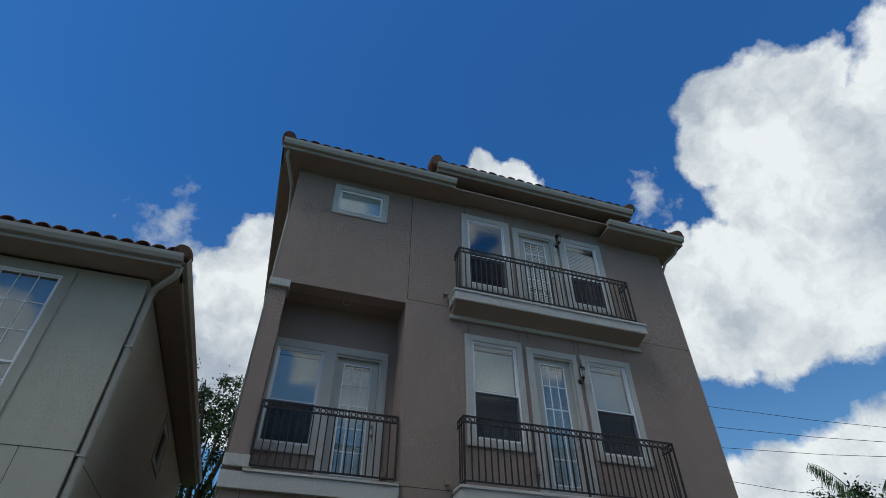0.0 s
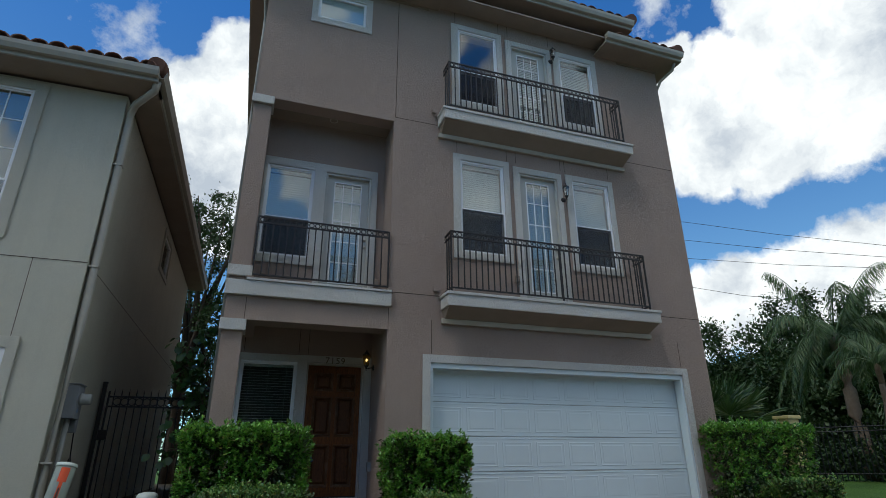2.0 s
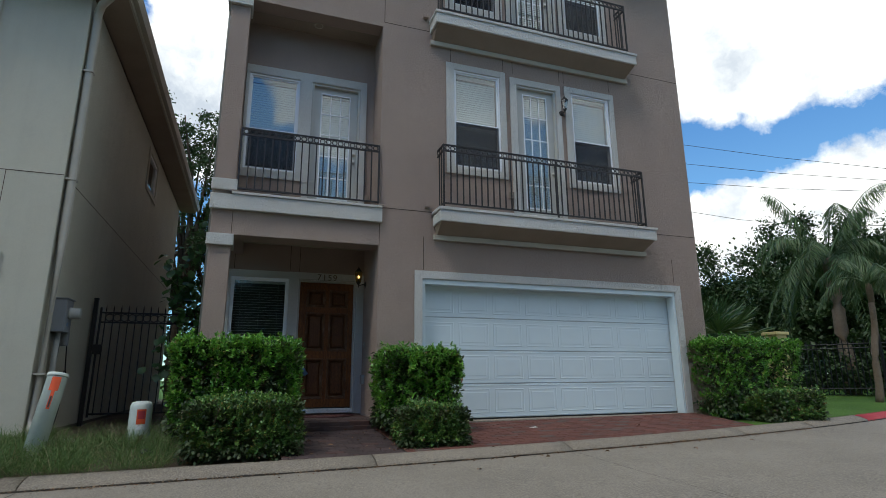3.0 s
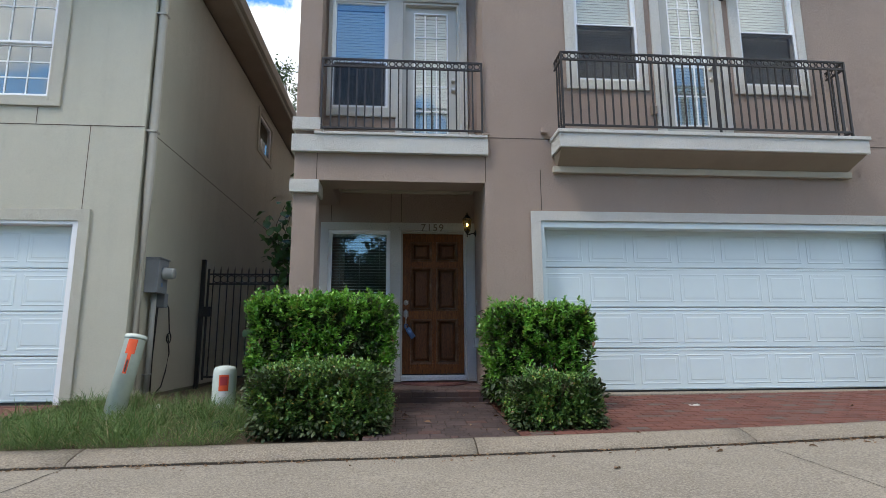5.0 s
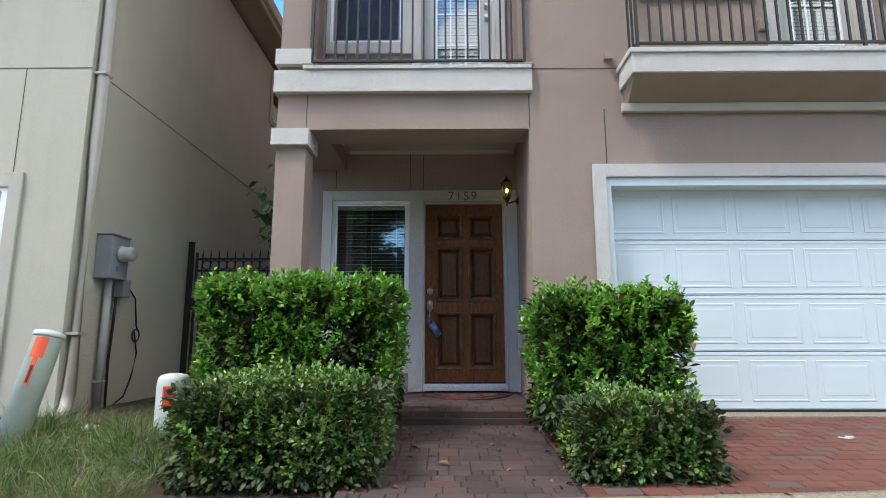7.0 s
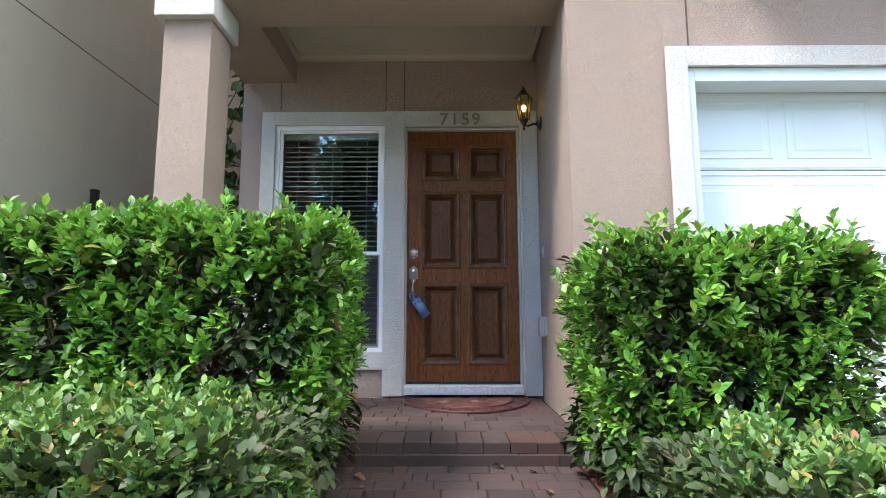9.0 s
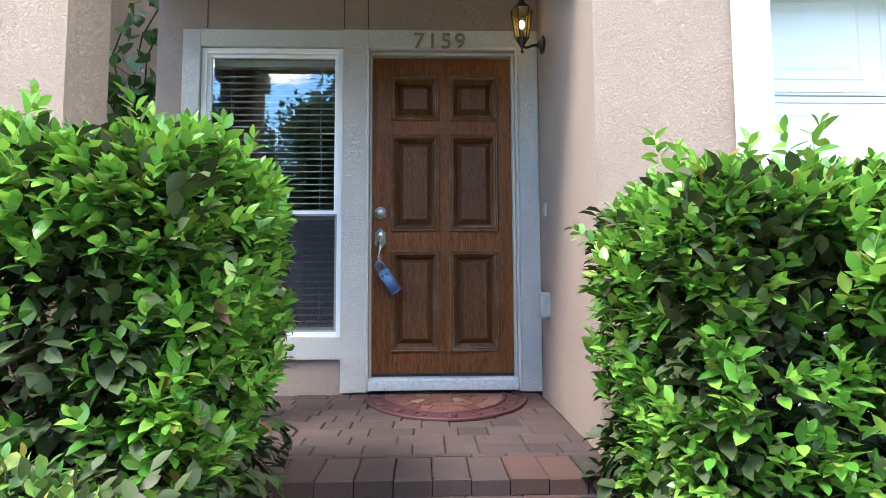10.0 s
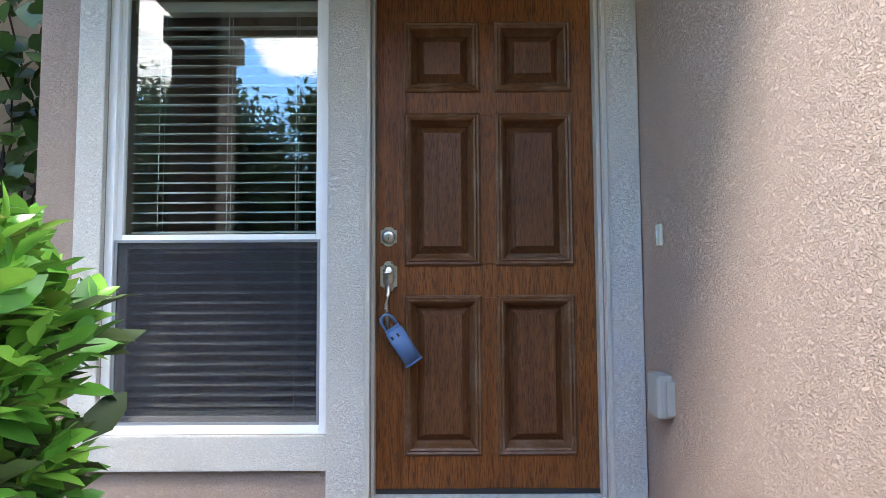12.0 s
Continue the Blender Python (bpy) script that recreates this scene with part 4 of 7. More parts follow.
# the small fixed window under the eave
count["window"] += 1
sw = thing("window_%d" % count["window"], (0, F, SMALL[2]), "small white fixed window reflecting cloud", "window", kind="structure")
part("trim", band([(SMALL[0] - 0.12, SMALL[0], SMALL[2] - 0.13, SMALL[3] + 0.12), (SMALL[1], SMALL[1] + 0.12, SMALL[2] - 0.13, SMALL[3] + 0.12), (SMALL[0], SMALL[1], SMALL[3], SMALL[3] + 0.12), (SMALL[0], SMALL[1], SMALL[2] - 0.13, SMALL[2])], F - 0.028, F - 0.002), TRIM, sw)
part("window_frame", band([(SMALL[0], SMALL[0] + 0.05, SMALL[2], SMALL[3]), (SMALL[1] - 0.05, SMALL[1], SMALL[2], SMALL[3]), (SMALL[0] + 0.05, SMALL[1] - 0.05, SMALL[3] - 0.05, SMALL[3]), (SMALL[0] + 0.05, SMALL[1] - 0.05, SMALL[2], SMALL[2] + 0.05)], F, F + 0.08, 0.004), VINYL, sw)
pane(sw, SMALL[0] + 0.05, SMALL[1] - 0.05, SMALL[2] + 0.05, SMALL[3] - 0.05, F + 0.03)
setting("window_backing", boxes((SMALL[0] + 0.051, SMALL[1] - 0.051, F + 0.05, F + 0.056, SMALL[2] + 0.051, SMALL[3] - 0.051)), SLAT, "pale shade behind the small window", "shade")

# ---- front door ----
count["door"] += 1
fd = thing("door_%d" % count["door"], (0.467, 0.06, 0.6), "stained oak six-panel front door, weathered, shut", "door", kind="structure")
DX0, DX1, DZ0, DZ1 = 0.004, 0.939, 0.595, 2.735
DY = 0.075
COLS = [(0.121, 0.456), (0.516, 0.853)]
ROWS_Z = [(0.747, 1.421), (1.541, 2.21), (2.297, 2.615)]
part("stile", boxes((DX0, COLS[0][0] + 0.012, DY, DY + 0.045, DZ0, DZ1), bevel=0.002), WOOD, fd)
part("stile", boxes((COLS[1][1] - 0.012, DX1, DY, DY + 0.045, DZ0, DZ1), bevel=0.002), WOOD, fd)
rail_levels = [(DZ0, ROWS_Z[0][0] + 0.012), (ROWS_Z[0][1] - 0.012, ROWS_Z[1][0] + 0.012), (ROWS_Z[1][1] - 0.012, ROWS_Z[2][0] + 0.012), (ROWS_Z[2][1] - 0.012, DZ1)]
for lo, hi in rail_levels:
    part("rail", boxes((COLS[0][0] + 0.0125, COLS[1][1] - 0.0125, DY + 0.0005, DY + 0.045, lo, hi), bevel=0.001), WOOD, fd)
for lo, hi in ROWS_Z:
    part("mullion", boxes((COLS[0][1] - 0.012, COLS[1][0] + 0.012, DY + 0.001, DY + 0.045, lo + 0.0125, hi - 0.0125), bevel=0.001), WOOD, fd)


def moulding(bm, x0, x1, z0, z1, y):
    """A mitred picture-frame moulding, stepped like an ogee, standing proud of the door."""
    prof = [(0.0, 0.012), (0.004, -0.008), (0.012, -0.014), (0.02, -0.010), (0.026, -0.016), (0.034, -0.010), (0.040, 0.004), (0.046, 0.02), (0.055, 0.032)]
    loops = []
    for inset, dy in prof:
        loops.append([bm.verts.new((x, y + dy, z)) for x, z in ((x0 + inset, z0 + inset), (x1 - inset, z0 + inset), (x1 - inset, z1 - inset), (x0 + inset, z1 - inset))])
    for a, b in zip(loops, loops[1:]):
        for k in range(4):
            bm.faces.new((a[k], a[(k + 1) % 4], b[(k + 1) % 4], b[k]))
    bmesh.ops.recalc_face_normals(bm, faces=bm.faces)
    return bm


def raised_panel(bm, x0, x1, z0, z1, y):
    prof = [(0.0, 0.028), (0.008, 0.028), (0.035, 0.006), (0.038, 0.001)]
    loops = []
    for inset, dy in prof:
        loops.append([bm.verts.new((x, y + dy, z)) for x, z in ((x0 + inset, z0 + inset), (x1 - inset, z0 + inset), (x1 - inset, z1 - inset), (x0 + inset, z1 - inset))])
    for a, b in zip(loops, loops[1:]):
        for k in range(4):
            bm.faces.new((a[k], a[(k + 1) % 4], b[(k + 1) % 4], b[k]))
    bm.faces.new(loops[-1])
    bmesh.ops.recalc_face_normals(bm, faces=bm.faces)
    return bm


for x0, x1 in COLS:
    for z0, z1 in ROWS_Z:
        part("moulding", moulding(bmesh.new(), x0, x1, z0, z1, DY), WORN, fd, "worn, paler oak moulding")
        part("panel", raised_panel(bmesh.new(), x0 + 0.05, x1 - 0.05, z0 + 0.05, z1 - 0.05, DY + 0.008), PANEL, fd)
part("jamb", band([(-0.012, DX0 - 0.002, 0.5, 2.76), (DX1 + 0.002, 0.957, 0.5, 2.76), (DX0 - 0.002, DX1 + 0.002, DZ1 + 0.003, 2.76)], 0.03, 0.13, 0.002), JAMB, fd)
part("trim", band([(-0.19, -0.012, 0.505, 2.895), (0.957, 1.11, 0.505, 2.895), (-0.012, 0.957, 2.76, 2.895)], -0.012, 0.018, 0.005), TRIM, fd, "grey-white stucco door surround")
part("casing_bead", band([(-0.03, -0.012, 0.51, 2.778), (0.957, 0.975, 0.51, 2.778), (-0.012, 0.957, 2.76, 2.778)], -0.02, -0.0125, 0.003), JAMB, fd)
bm = boxes((-0.01, 0.955, -0.03, 0.13, 0.52, 0.575), bevel=0.004)
box(bm, -0.01, 0.955, 0.005, 0.1, 0.575, 0.592, 0.003)
part("sill", bm, STEEL, fd, "aluminium door sill")
part("sweep", boxes((DX0, DX1, DY - 0.006, DY + 0.0, DZ0 - 0.002, DZ0 + 0.018)), CABLE, fd)


def shield(cx, cz, w, h, y):
    """A back plate with ogee ends."""
    pts = [(-w, -h * 0.62), (-w * 0.62, -h * 0.72), (-w * 0.4, -h * 0.95), (0, -h), (w * 0.4, -h * 0.95), (w * 0.62, -h * 0.72), (w, -h * 0.62), (w, h * 0.62), (w * 0.62, h * 0.72), (w * 0.4, h * 0.95), (0, h), (-w * 0.4, h * 0.95), (-w * 0.62, h * 0.72), (-w, h * 0.62)]
    bm = bmesh.new()
    prism(bm, [(cx + u, cz + v) for u, v in pts], y - 0.007, y)
    return bm


def turned(profile, at, sides=18):
    bm = bmesh.new()
    lathe(bm, (0, 0, 0), profile, sides)
    bmesh.ops.rotate(bm, verts=bm.verts, cent=(0, 0, 0), matrix=Matrix.Rotation(radians(90), 3, "X"))
    bmesh.ops.translate(bm, verts=bm.verts, vec=at)
    return bm


HX = 0.057
dead = part("deadbolt", shield(HX, 1.67, 0.035, 0.042, DY), NICKEL, fd, "brushed nickel deadbolt")
part("cylinder", turned([(0.029, 0.0), (0.029, 0.012), (0.024, 0.018), (0.012, 0.019)], (HX, DY - 0.007, 1.668)), NICKEL, dead)
part("keyhole", boxes((HX - 0.002, HX + 0.002, DY - 0.028, DY - 0.0255, 1.655, 1.668)), CABLE, dead)
grip = part("handle_set", shield(HX, 1.50, 0.036, 0.066, DY), NICKEL, fd, "brushed nickel handle set with long grip")
bm = bmesh.new()
bmesh.ops.create_uvsphere(bm, u_segments=16, v_segments=10, radius=1.0)
bmesh.ops.scale(bm, verts=bm.verts, vec=(0.026, 0.014, 0.048))
bmesh.ops.translate(bm, verts=bm.verts, vec=(HX, DY - 0.007, 1.50))
part("rose", smooth(bm), NICKEL, grip)
part("thumb_latch", boxes((HX - 0.014, HX + 0.014, DY - 0.055, DY - 0.012, 1.512, 1.519), bevel=0.003), NICKEL, grip)
part("grip", tube(bmesh.new(), [(HX, DY - 0.012, 1.48), (HX, DY - 0.04, 1.465), (HX - 0.001, DY - 0.052, 1.43), (HX - 0.002, DY - 0.054, 1.38), (HX - 0.002, DY - 0.05, 1.33), (HX, DY - 0.035, 1.295), (HX, DY - 0.002, 1.285)], [0.012, 0.012, 0.011, 0.0125, 0.0115, 0.010, 0.012], 12), NICKEL, grip)
part("lower_rose", turned([(0.018, 0.0), (0.018, 0.005), (0.012, 0.01)], (HX, DY, 1.285)), NICKEL, grip)
# the lockbox hanging on the grip
lb = thing("lockbox", (0.11, DY - 0.06, 1.15), "blue-grey key lockbox hanging from the door handle", "lockbox")
tilt = Matrix.Rotation(radians(-33), 4, "Y")
spot = Matrix.Translation((0.058, DY - 0.055, 1.315)) @ tilt
def hung(bm):
    bmesh.ops.transform(bm, matrix=spot, verts=bm.verts)
    return bm
bm = bmesh.new()
oval = lambda k: [(k * 0.0385 * math.cos(2 * math.pi * i / 28), -0.009 + k * 0.023 * math.sin(2 * math.pi * i / 28)) for i in range(28)]
prism(bm, oval(1.0), -0.196, -0.045, "Z")
for f_ in bm.faces:
    f_.smooth = len(f_.verts) == 4
part("body", hung(bm), BLUE, lb)
bm = bmesh.new()
prism(bm, oval(0.86), -0.045, -0.03, "Z")
part("cap", hung(bm), BLUE, lb)
bm = bmesh.new()
prism(bm, oval(1.05), -0.204, -0.196, "Z")
part("rim", hung(bm), BLUE, lb)
bm = bmesh.new()
prism(bm, oval(0.84), -0.2055, -0.2045, "Z")
part("foot", hung(bm), CABLE, lb, "dark rubber foot")
part("button", hung(boxes((0.004, 0.013, -0.0345, -0.030, -0.078, -0.062), bevel=0.002)), CABLE, lb)
part("dial", hung(boxes((-0.024, -0.014, -0.0335, -0.026, -0.078, -0.062), bevel=0.002)), CABLE, lb)
part("shackle", hung(tube(bmesh.new(), [(-0.026, -0.01, -0.03), (-0.026, -0.012, 0.005), (-0.018, -0.012, 0.022), (0.0, -0.012, 0.028), (0.018, -0.012, 0.022), (0.026, -0.012, 0.005), (0.026, -0.01, -0.03)], 0.007, 10)), BLUE, lb)

# house numbers
num = thing("house_number", (0.455, -0.02, 2.80), "bronze house number 7159 above the front door", "house number")
for i, ch in enumerate("7159"):
    cu = bpy.data.curves.new("digit", "FONT")
    cu.body, cu.size, cu.extrude, cu.bevel_depth = ch, 0.155, 0.004, 0.0008
    tmp = bpy.data.objects.new("digit", cu)
    me = bpy.data.meshes.new_from_object(tmp)
    bpy.data.objects.remove(tmp)
    me.materials.clear()
    me.materials.append(paint_number if i else (paint_number := paint("bronze_number", (0.20, 0.17, 0.13), 0.4, 0.1)))
    ob = new("digit", me)
    ob.parent = num
    ob.matrix_local = pose(0.275 + 0.092 * i - 0.455, -0.0, 2.765 - 2.80, 90, 0, 0)

# bell, cover and lamp on the porch's side wall
XS = PR + 0.028
bell = thing("doorbell", (XS, -0.21, 1.65), "small taupe doorbell with an ivory button on the porch wall", "doorbell")
part("plate", boxes((XS - 0.012, XS + 0.02, -0.232, -0.19, 1.61, 1.69), bevel=0.004), JAMB, bell)
part("button", boxes((XS - 0.017, XS - 0.0125, -0.218, -0.204, 1.635, 1.665), bevel=0.003), SLAT, bell)
out = thing("outlet_cover", (XS, -0.24, 1.06), "grey weatherproof outlet cover on the porch wall", "outlet")
part("cover", boxes((XS - 0.06, XS + 0.004, -0.29, -0.19, 0.985, 1.14), bevel=0.014), PIPE, out)
part("hinge", boxes((XS - 0.03, XS + 0.01, -0.307, -0.2905, 1.0, 1.12), bevel=0.003), PIPE, out)


def lantern(name, at, wall_axis, lit, label):
    """A six-sided carriage lantern on a curled arm."""
    x, y, z = at
    t = thing(name, at, label, "wall lamp")
    bx, by = wall_axis
    bm = bmesh.new()
    lathe(bm, (0, 0, 0), [(0.055, 0.0), (0.055, 0.008), (0.03, 0.016), (0.018, 0.03)], 16)
    q = Vector((-bx, -by, 0)).to_track_quat("Z", "Y").to_matrix()
    bmesh.ops.rotate(bm, verts=bm.verts, cent=(0, 0, 0), matrix=q)
    bmesh.ops.translate(bm, verts=bm.verts, vec=(x + bx * 0.13, y + by * 0.13, z - 0.13))
    part("back_plate", bm, IRON, t)
    part("arm", tube(bmesh.new(), [(x + bx * 0.12, y + by * 0.12, z - 0.13), (x + bx * 0.07, y + by * 0.07, z - 0.135), (x + bx * 0.03, y + by * 0.03, z - 0.15), (x, y, z - 0.14), (x, y, z - 0.1)], 0.009, 8), IRON, t)
    part("finial", lathe(bmesh.new(), (x, y, z), [(0.003, -0.19), (0.011, -0.175), (0.006, -0.16), (0.02, -0.13), (0.035, -0.105), (0.04, -0.095)], 12), IRON, t)
    part("roof", lathe(bmesh.new(), (x, y, z), [(0.075, 0.085), (0.062, 0.10), (0.03, 0.135), (0.022, 0.15), (0.008, 0.16), (0.01, 0.175), (0.003, 0.19)], 6), IRON, t)
    for k in range(6):
        a = math.pi / 3 * k
        u0, v0 = math.cos(a), math.sin(a)
        part("bar", rod(bmesh.new(), (x + 0.042 * u0, y + 0.042 * v0, z - 0.095), (x + 0.066 * u0, y + 0.066 * v0, z + 0.086), 0.004, 0.004, 6), IRON, t)
        b = a + math.pi / 3
        bm = bmesh.new()
        c = [(x + r * math.cos(g), y + r * math.sin(g), z + h) for r, g, h in ((0.041, a, -0.095), (0.041, b, -0.095), (0.064, b, 0.085), (0.064, a, 0.085))]
        bm.faces.new([bm.verts.new(p) for p in c])
        p = part("glass", bm, AMBER if lit else GLASS, t)
        p.visible_shadow = False
    bm = bmesh.new()
    bmesh.ops.create_uvsphere(bm, u_segments=12, v_segments=8, radius=0.02)
    bmesh.ops.scale(bm, verts=bm.verts, vec=(1, 1, 1.3))
    bmesh.ops.translate(bm, verts=bm.verts, vec=(x, y, z + 0.0))
    part("bulb", smooth(bm), BULB if lit else SLAT, t, "lit warm bulb" if lit else "")
    part("socket", rod(bmesh.new(), (x, y, z - 0.1), (x, y, z - 0.04), 0.012), IRON, t)


lantern("wall_lamp", (0.965, -0.25, 2.82), (1, 0), True, "lit brass and iron lantern on the porch wall")
lantern("wall_lamp", (4.62, F - 0.155, 6.17), (0, 1), False, "unlit dark iron lantern beside a balcony door")
lantern("wall_lamp", (4.62, F - 0.155, 9.62), (0, 1), False, "unlit dark iron lantern beside a balcony door")
can = thing("ceiling_light", (0.0, -0.95, 7.15), "small round recessed light in the balcony ceiling", "ceiling light")
part("ring", torus(bmesh.new(), (0.0, -0.95, 7.157), 0.07, 0.01, "Z"), CEILING, can)

# ---- balconies ----
def shared(name, bm, material):
    me = bpy.data.meshes.new(name)
    bm.to_mesh(me)
    bm.free()
    me.materials.append(material)
    return me


ring_x = shared("ring", torus(bmesh.new(), (0, 0, 0), 0.038, 0.009, "Y", 16, 5), IRON)
ring_y = shared("ring", torus(bmesh.new(), (0, 0, 0), 0.038, 0.009, "X", 16, 5), IRON)


def railing(label, x0, x1, y, z0, z1, returns=None, mid_post=None):
    """A wrought rail: posts, three bars, pickets and a row of rings under the top bar. returns: where its ends run back to the wall."""
    r = thing("balcony_railing", ((x0 + x1) / 2, y, z0), label, "railing")
    zt, zb = z1, z0
    posts = [(x0, y), (x1, y)] + ([(mid_post, y)] if mid_post else [])

    def bar(ax, a, b, c, z, h=0.012):
        if ax == "X":
            return boxes((a, b, c - 0.012, c + 0.012, z - h, z + h), bevel=0.003)
        return boxes((c - 0.012, c + 0.012, a, b, z - h, z + h), bevel=0.003)
    for px, py in posts:
        part("post", boxes((px - 0.0135, px + 0.0135, py - 0.0135, py + 0.0135, zb - 0.06, zt + 0.004), bevel=0.002), IRON, r)
    runs = [("X", x0 + 0.014, x1 - 0.014, y)]
    if returns is not None:
        runs += [("Y", y + 0.014, returns, x0), ("Y", y + 0.014, returns, x1)]
    for ax, a, b, c in runs:
        for nm, z in (("top_bar", zt), ("ring_bar", zt - 0.105), ("bottom_bar", zb + 0.012)):
            part(nm, bar(ax, a, b, c, z - 0.006, 0.0125), IRON, r)
        lo, hi = zb + 0.022, zt - 0.122
        bm = boxes((-0.0095, 0.0095, -0.0095, 0.0095, 0, hi - lo))
        pk = shared("picket", bm, IRON)
        n = max(1, round((b - a) / 0.112))
        for i in range(1, n):
            u = a + (b - a) * i / n
            piece("picket", pk, r, (u, c, lo) if ax == "X" else (c, u, lo))
        n = max(1, round((b - a) / 0.097))
        for i in range(n):
            u = a + (b - a) * (i + 0.5) / n
            piece("ring", ring_x if ax == "X" else ring_y, r, (u, c, zt - 0.0585) if ax == "X" else (c, u, zt - 0.0585))
    return r


railing("dark bronze iron railing with a row of rings across the niche", PL + 0.03, PR - 0.03, F - 0.03, 3.865, 4.86)
for k in (PL + 0.0, PR - 0.0):
    br = thing("rail_bracket", (k, F - 0.05, 3.81), "rusty metal foot of a balcony railing", "bracket")
    part("plate", boxes((k - 0.05, k + 0.06, F - 0.085, F - 0.01, 3.803, 3.83), bevel=0.008), SOFFIT, br)


def balcony(x0, x1, z, label):
    """A shallow slab on a splayed soffit with a moulding at the wall."""
    y = F - 0.40
    b = thing("balcony", ((x0 + x1) / 2, F, z), label, "balcony")
    bm = bmesh.new()
    box(bm, x0, x1, y, F - 0.002, z - 0.24, z - 0.05, 0.006)
    box(bm, x0 - 0.02, x1 + 0.02, y - 0.02, F - 0.003, z - 0.05, z, 0.008)
    part("slab", bm, TRIM, b, "grey-white stucco slab edge")
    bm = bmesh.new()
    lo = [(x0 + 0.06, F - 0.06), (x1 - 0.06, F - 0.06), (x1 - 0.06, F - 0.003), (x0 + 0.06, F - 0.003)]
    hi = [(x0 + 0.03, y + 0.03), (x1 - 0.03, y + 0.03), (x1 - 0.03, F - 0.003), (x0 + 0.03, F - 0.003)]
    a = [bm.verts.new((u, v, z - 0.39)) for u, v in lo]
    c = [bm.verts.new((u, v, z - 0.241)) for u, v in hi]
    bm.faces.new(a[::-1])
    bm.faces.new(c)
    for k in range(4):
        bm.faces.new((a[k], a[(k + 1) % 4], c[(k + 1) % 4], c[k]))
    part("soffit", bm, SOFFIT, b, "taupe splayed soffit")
    part("moulding", boxes((x0 + 0.0, x1 - 0.0, F - 0.065, F - 0.004, z - 0.48, z - 0.391), bevel=0.012), CEILING, b, "tan moulding at the wall")
    return b


balcony(1.995, 6.28, 3.79, "long shallow balcony with a grey-white stucco edge")
balcony(1.95, 6.215, 7.44, "long shallow balcony with a grey-white stucco edge")
railing("dark bronze iron balcony railing with a row of rings", 2.075, 6.10, F - 0.35, 3.86, 4.90, returns=F - 0.03, mid_post=4.22)
railing("dark bronze iron balcony railing with a row of rings", 2.07, 6.05, F - 0.35, 7.52, 8.55, returns=F - 0.03, mid_post=4.13)
for x, z in ((1.89, 3.90), (1.86, 7.52)):
    sc = thing("scupper", (x, F, z), "small taupe painted scupper on the wall", "scupper")
    part("spout", boxes((x - 0.04, x + 0.04, F - 0.07, F - 0.003, z - 0.035, z + 0.04), bevel=0.012), TAUPE, sc)
    part("lip", boxes((x - 0.045, x + 0.045, F - 0.085, F - 0.071, z - 0.04, z - 0.01), bevel=0.004), TAUPE, sc)
for x, z, yy in ((3.48, 4.25, F), (0.99, 4.12, N)):
    oc = thing("outlet_cover", (x, yy, z), "small tan outlet cover on the balcony wall", "outlet")
    part("cover", boxes((x - 0.04, x + 0.04, yy - 0.05, yy - 0.003, z - 0.06, z + 0.06), bevel=0.01), SOFFIT, oc)

# ---- garage ----
def garage_door(name_at, x0, x1, z0, z1, y, cols, rows_n, label):
    g = thing("garage_door", ((x0 + x1) / 2, y, z0), label, "garage door")
    h = (z1 - z0) / rows_n
    for r_ in range(rows_n):
        lo, hi = z0 + r_ * h, z0 + (r_ + 1) * h
        bm = bmesh.new()
        box(bm, x0, x1, y, y + 0.04, lo + 0.003, hi - 0.003, 0.004)
        sec = part("section", bm, GARAGE, g)
        part("rib", boxes((x0 + 0.01, x1 - 0.01, y - 0.004, y - 0.0005, hi - 0.034, hi - 0.024), (x0 + 0.01, x1 - 0.01, y - 0.004, y - 0.0005, lo + 0.016, lo + 0.026), bevel=0.0015), GARAGE, sec)
        w_ = (x1 - x0) / cols
        bm = bmesh.new()
        prof = [(0.0, 0.0), (0.006, -0.0032), (0.014, -0.0032), (0.022, -0.001), (0.05, -0.001), (0.060, -0.0032), (0.07, -0.0032)]
        a0, a1 = -w_ / 2 + 0.045, w_ / 2 - 0.045
        c0, c1 = 0.075, h - 0.08
        loops = []
        for inset, dy in prof:
            loops.append([bm.verts.new((u, dy, v)) for u, v in ((a0 + inset, c0 + inset), (a1 - inset, c0 + inset), (a1 - inset, c1 - inset), (a0 + inset, c1 - inset))])
        for a, b in zip(loops, loops[1:]):
            for k in range(4):
                bm.faces.new((a[k], a[(k + 1) % 4], b[(k + 1) % 4], b[k]))
        bm.faces.new(loops[-1])
        bmesh.ops.recalc_face_normals(bm, faces=bm.faces)
        me = shared("panel", bm, GARAGE)
        for c in range(cols):
            piece("panel", me, sec, (x0 + w_ * (c + 0.5), y - 0.0005, lo))
    part("seal", boxes((x0, x1, y + 0.005, y + 0.03, z0 - 0.03, z0 - 0.0005)), CABLE, g, "black rubber bottom seal")
    return g


garage_door("garage", G[0] + 0.03, G[1] - 0.03, 0.44, 2.60, F + 0.20, 8, 4, "white sectional garage door with raised panels, shut")
setting("trim_garage", band([(G[0] - 0.13, G[0], 0.34, G[3] + 0.13), (G[1], G[1] + 0.13, 0.36, G[3] + 0.13), (G[0], G[1], G[3], G[3] + 0.13)], F - 0.03, F - 0.002, 0.006), TRIM, "grey-white stucco surround of the garage", "trim")
setting("trim_garage_stop", band([(G[0], G[0] + 0.05, 0.36, G[3]), (G[1] - 0.05, G[1], 0.38, G[3]), (G[0] + 0.05, G[1] - 0.05, G[3] - 0.085, G[3])], F + 0.0, F + 0.18, 0.004), GARAGE, "white painted stop round the garage door", "trim")
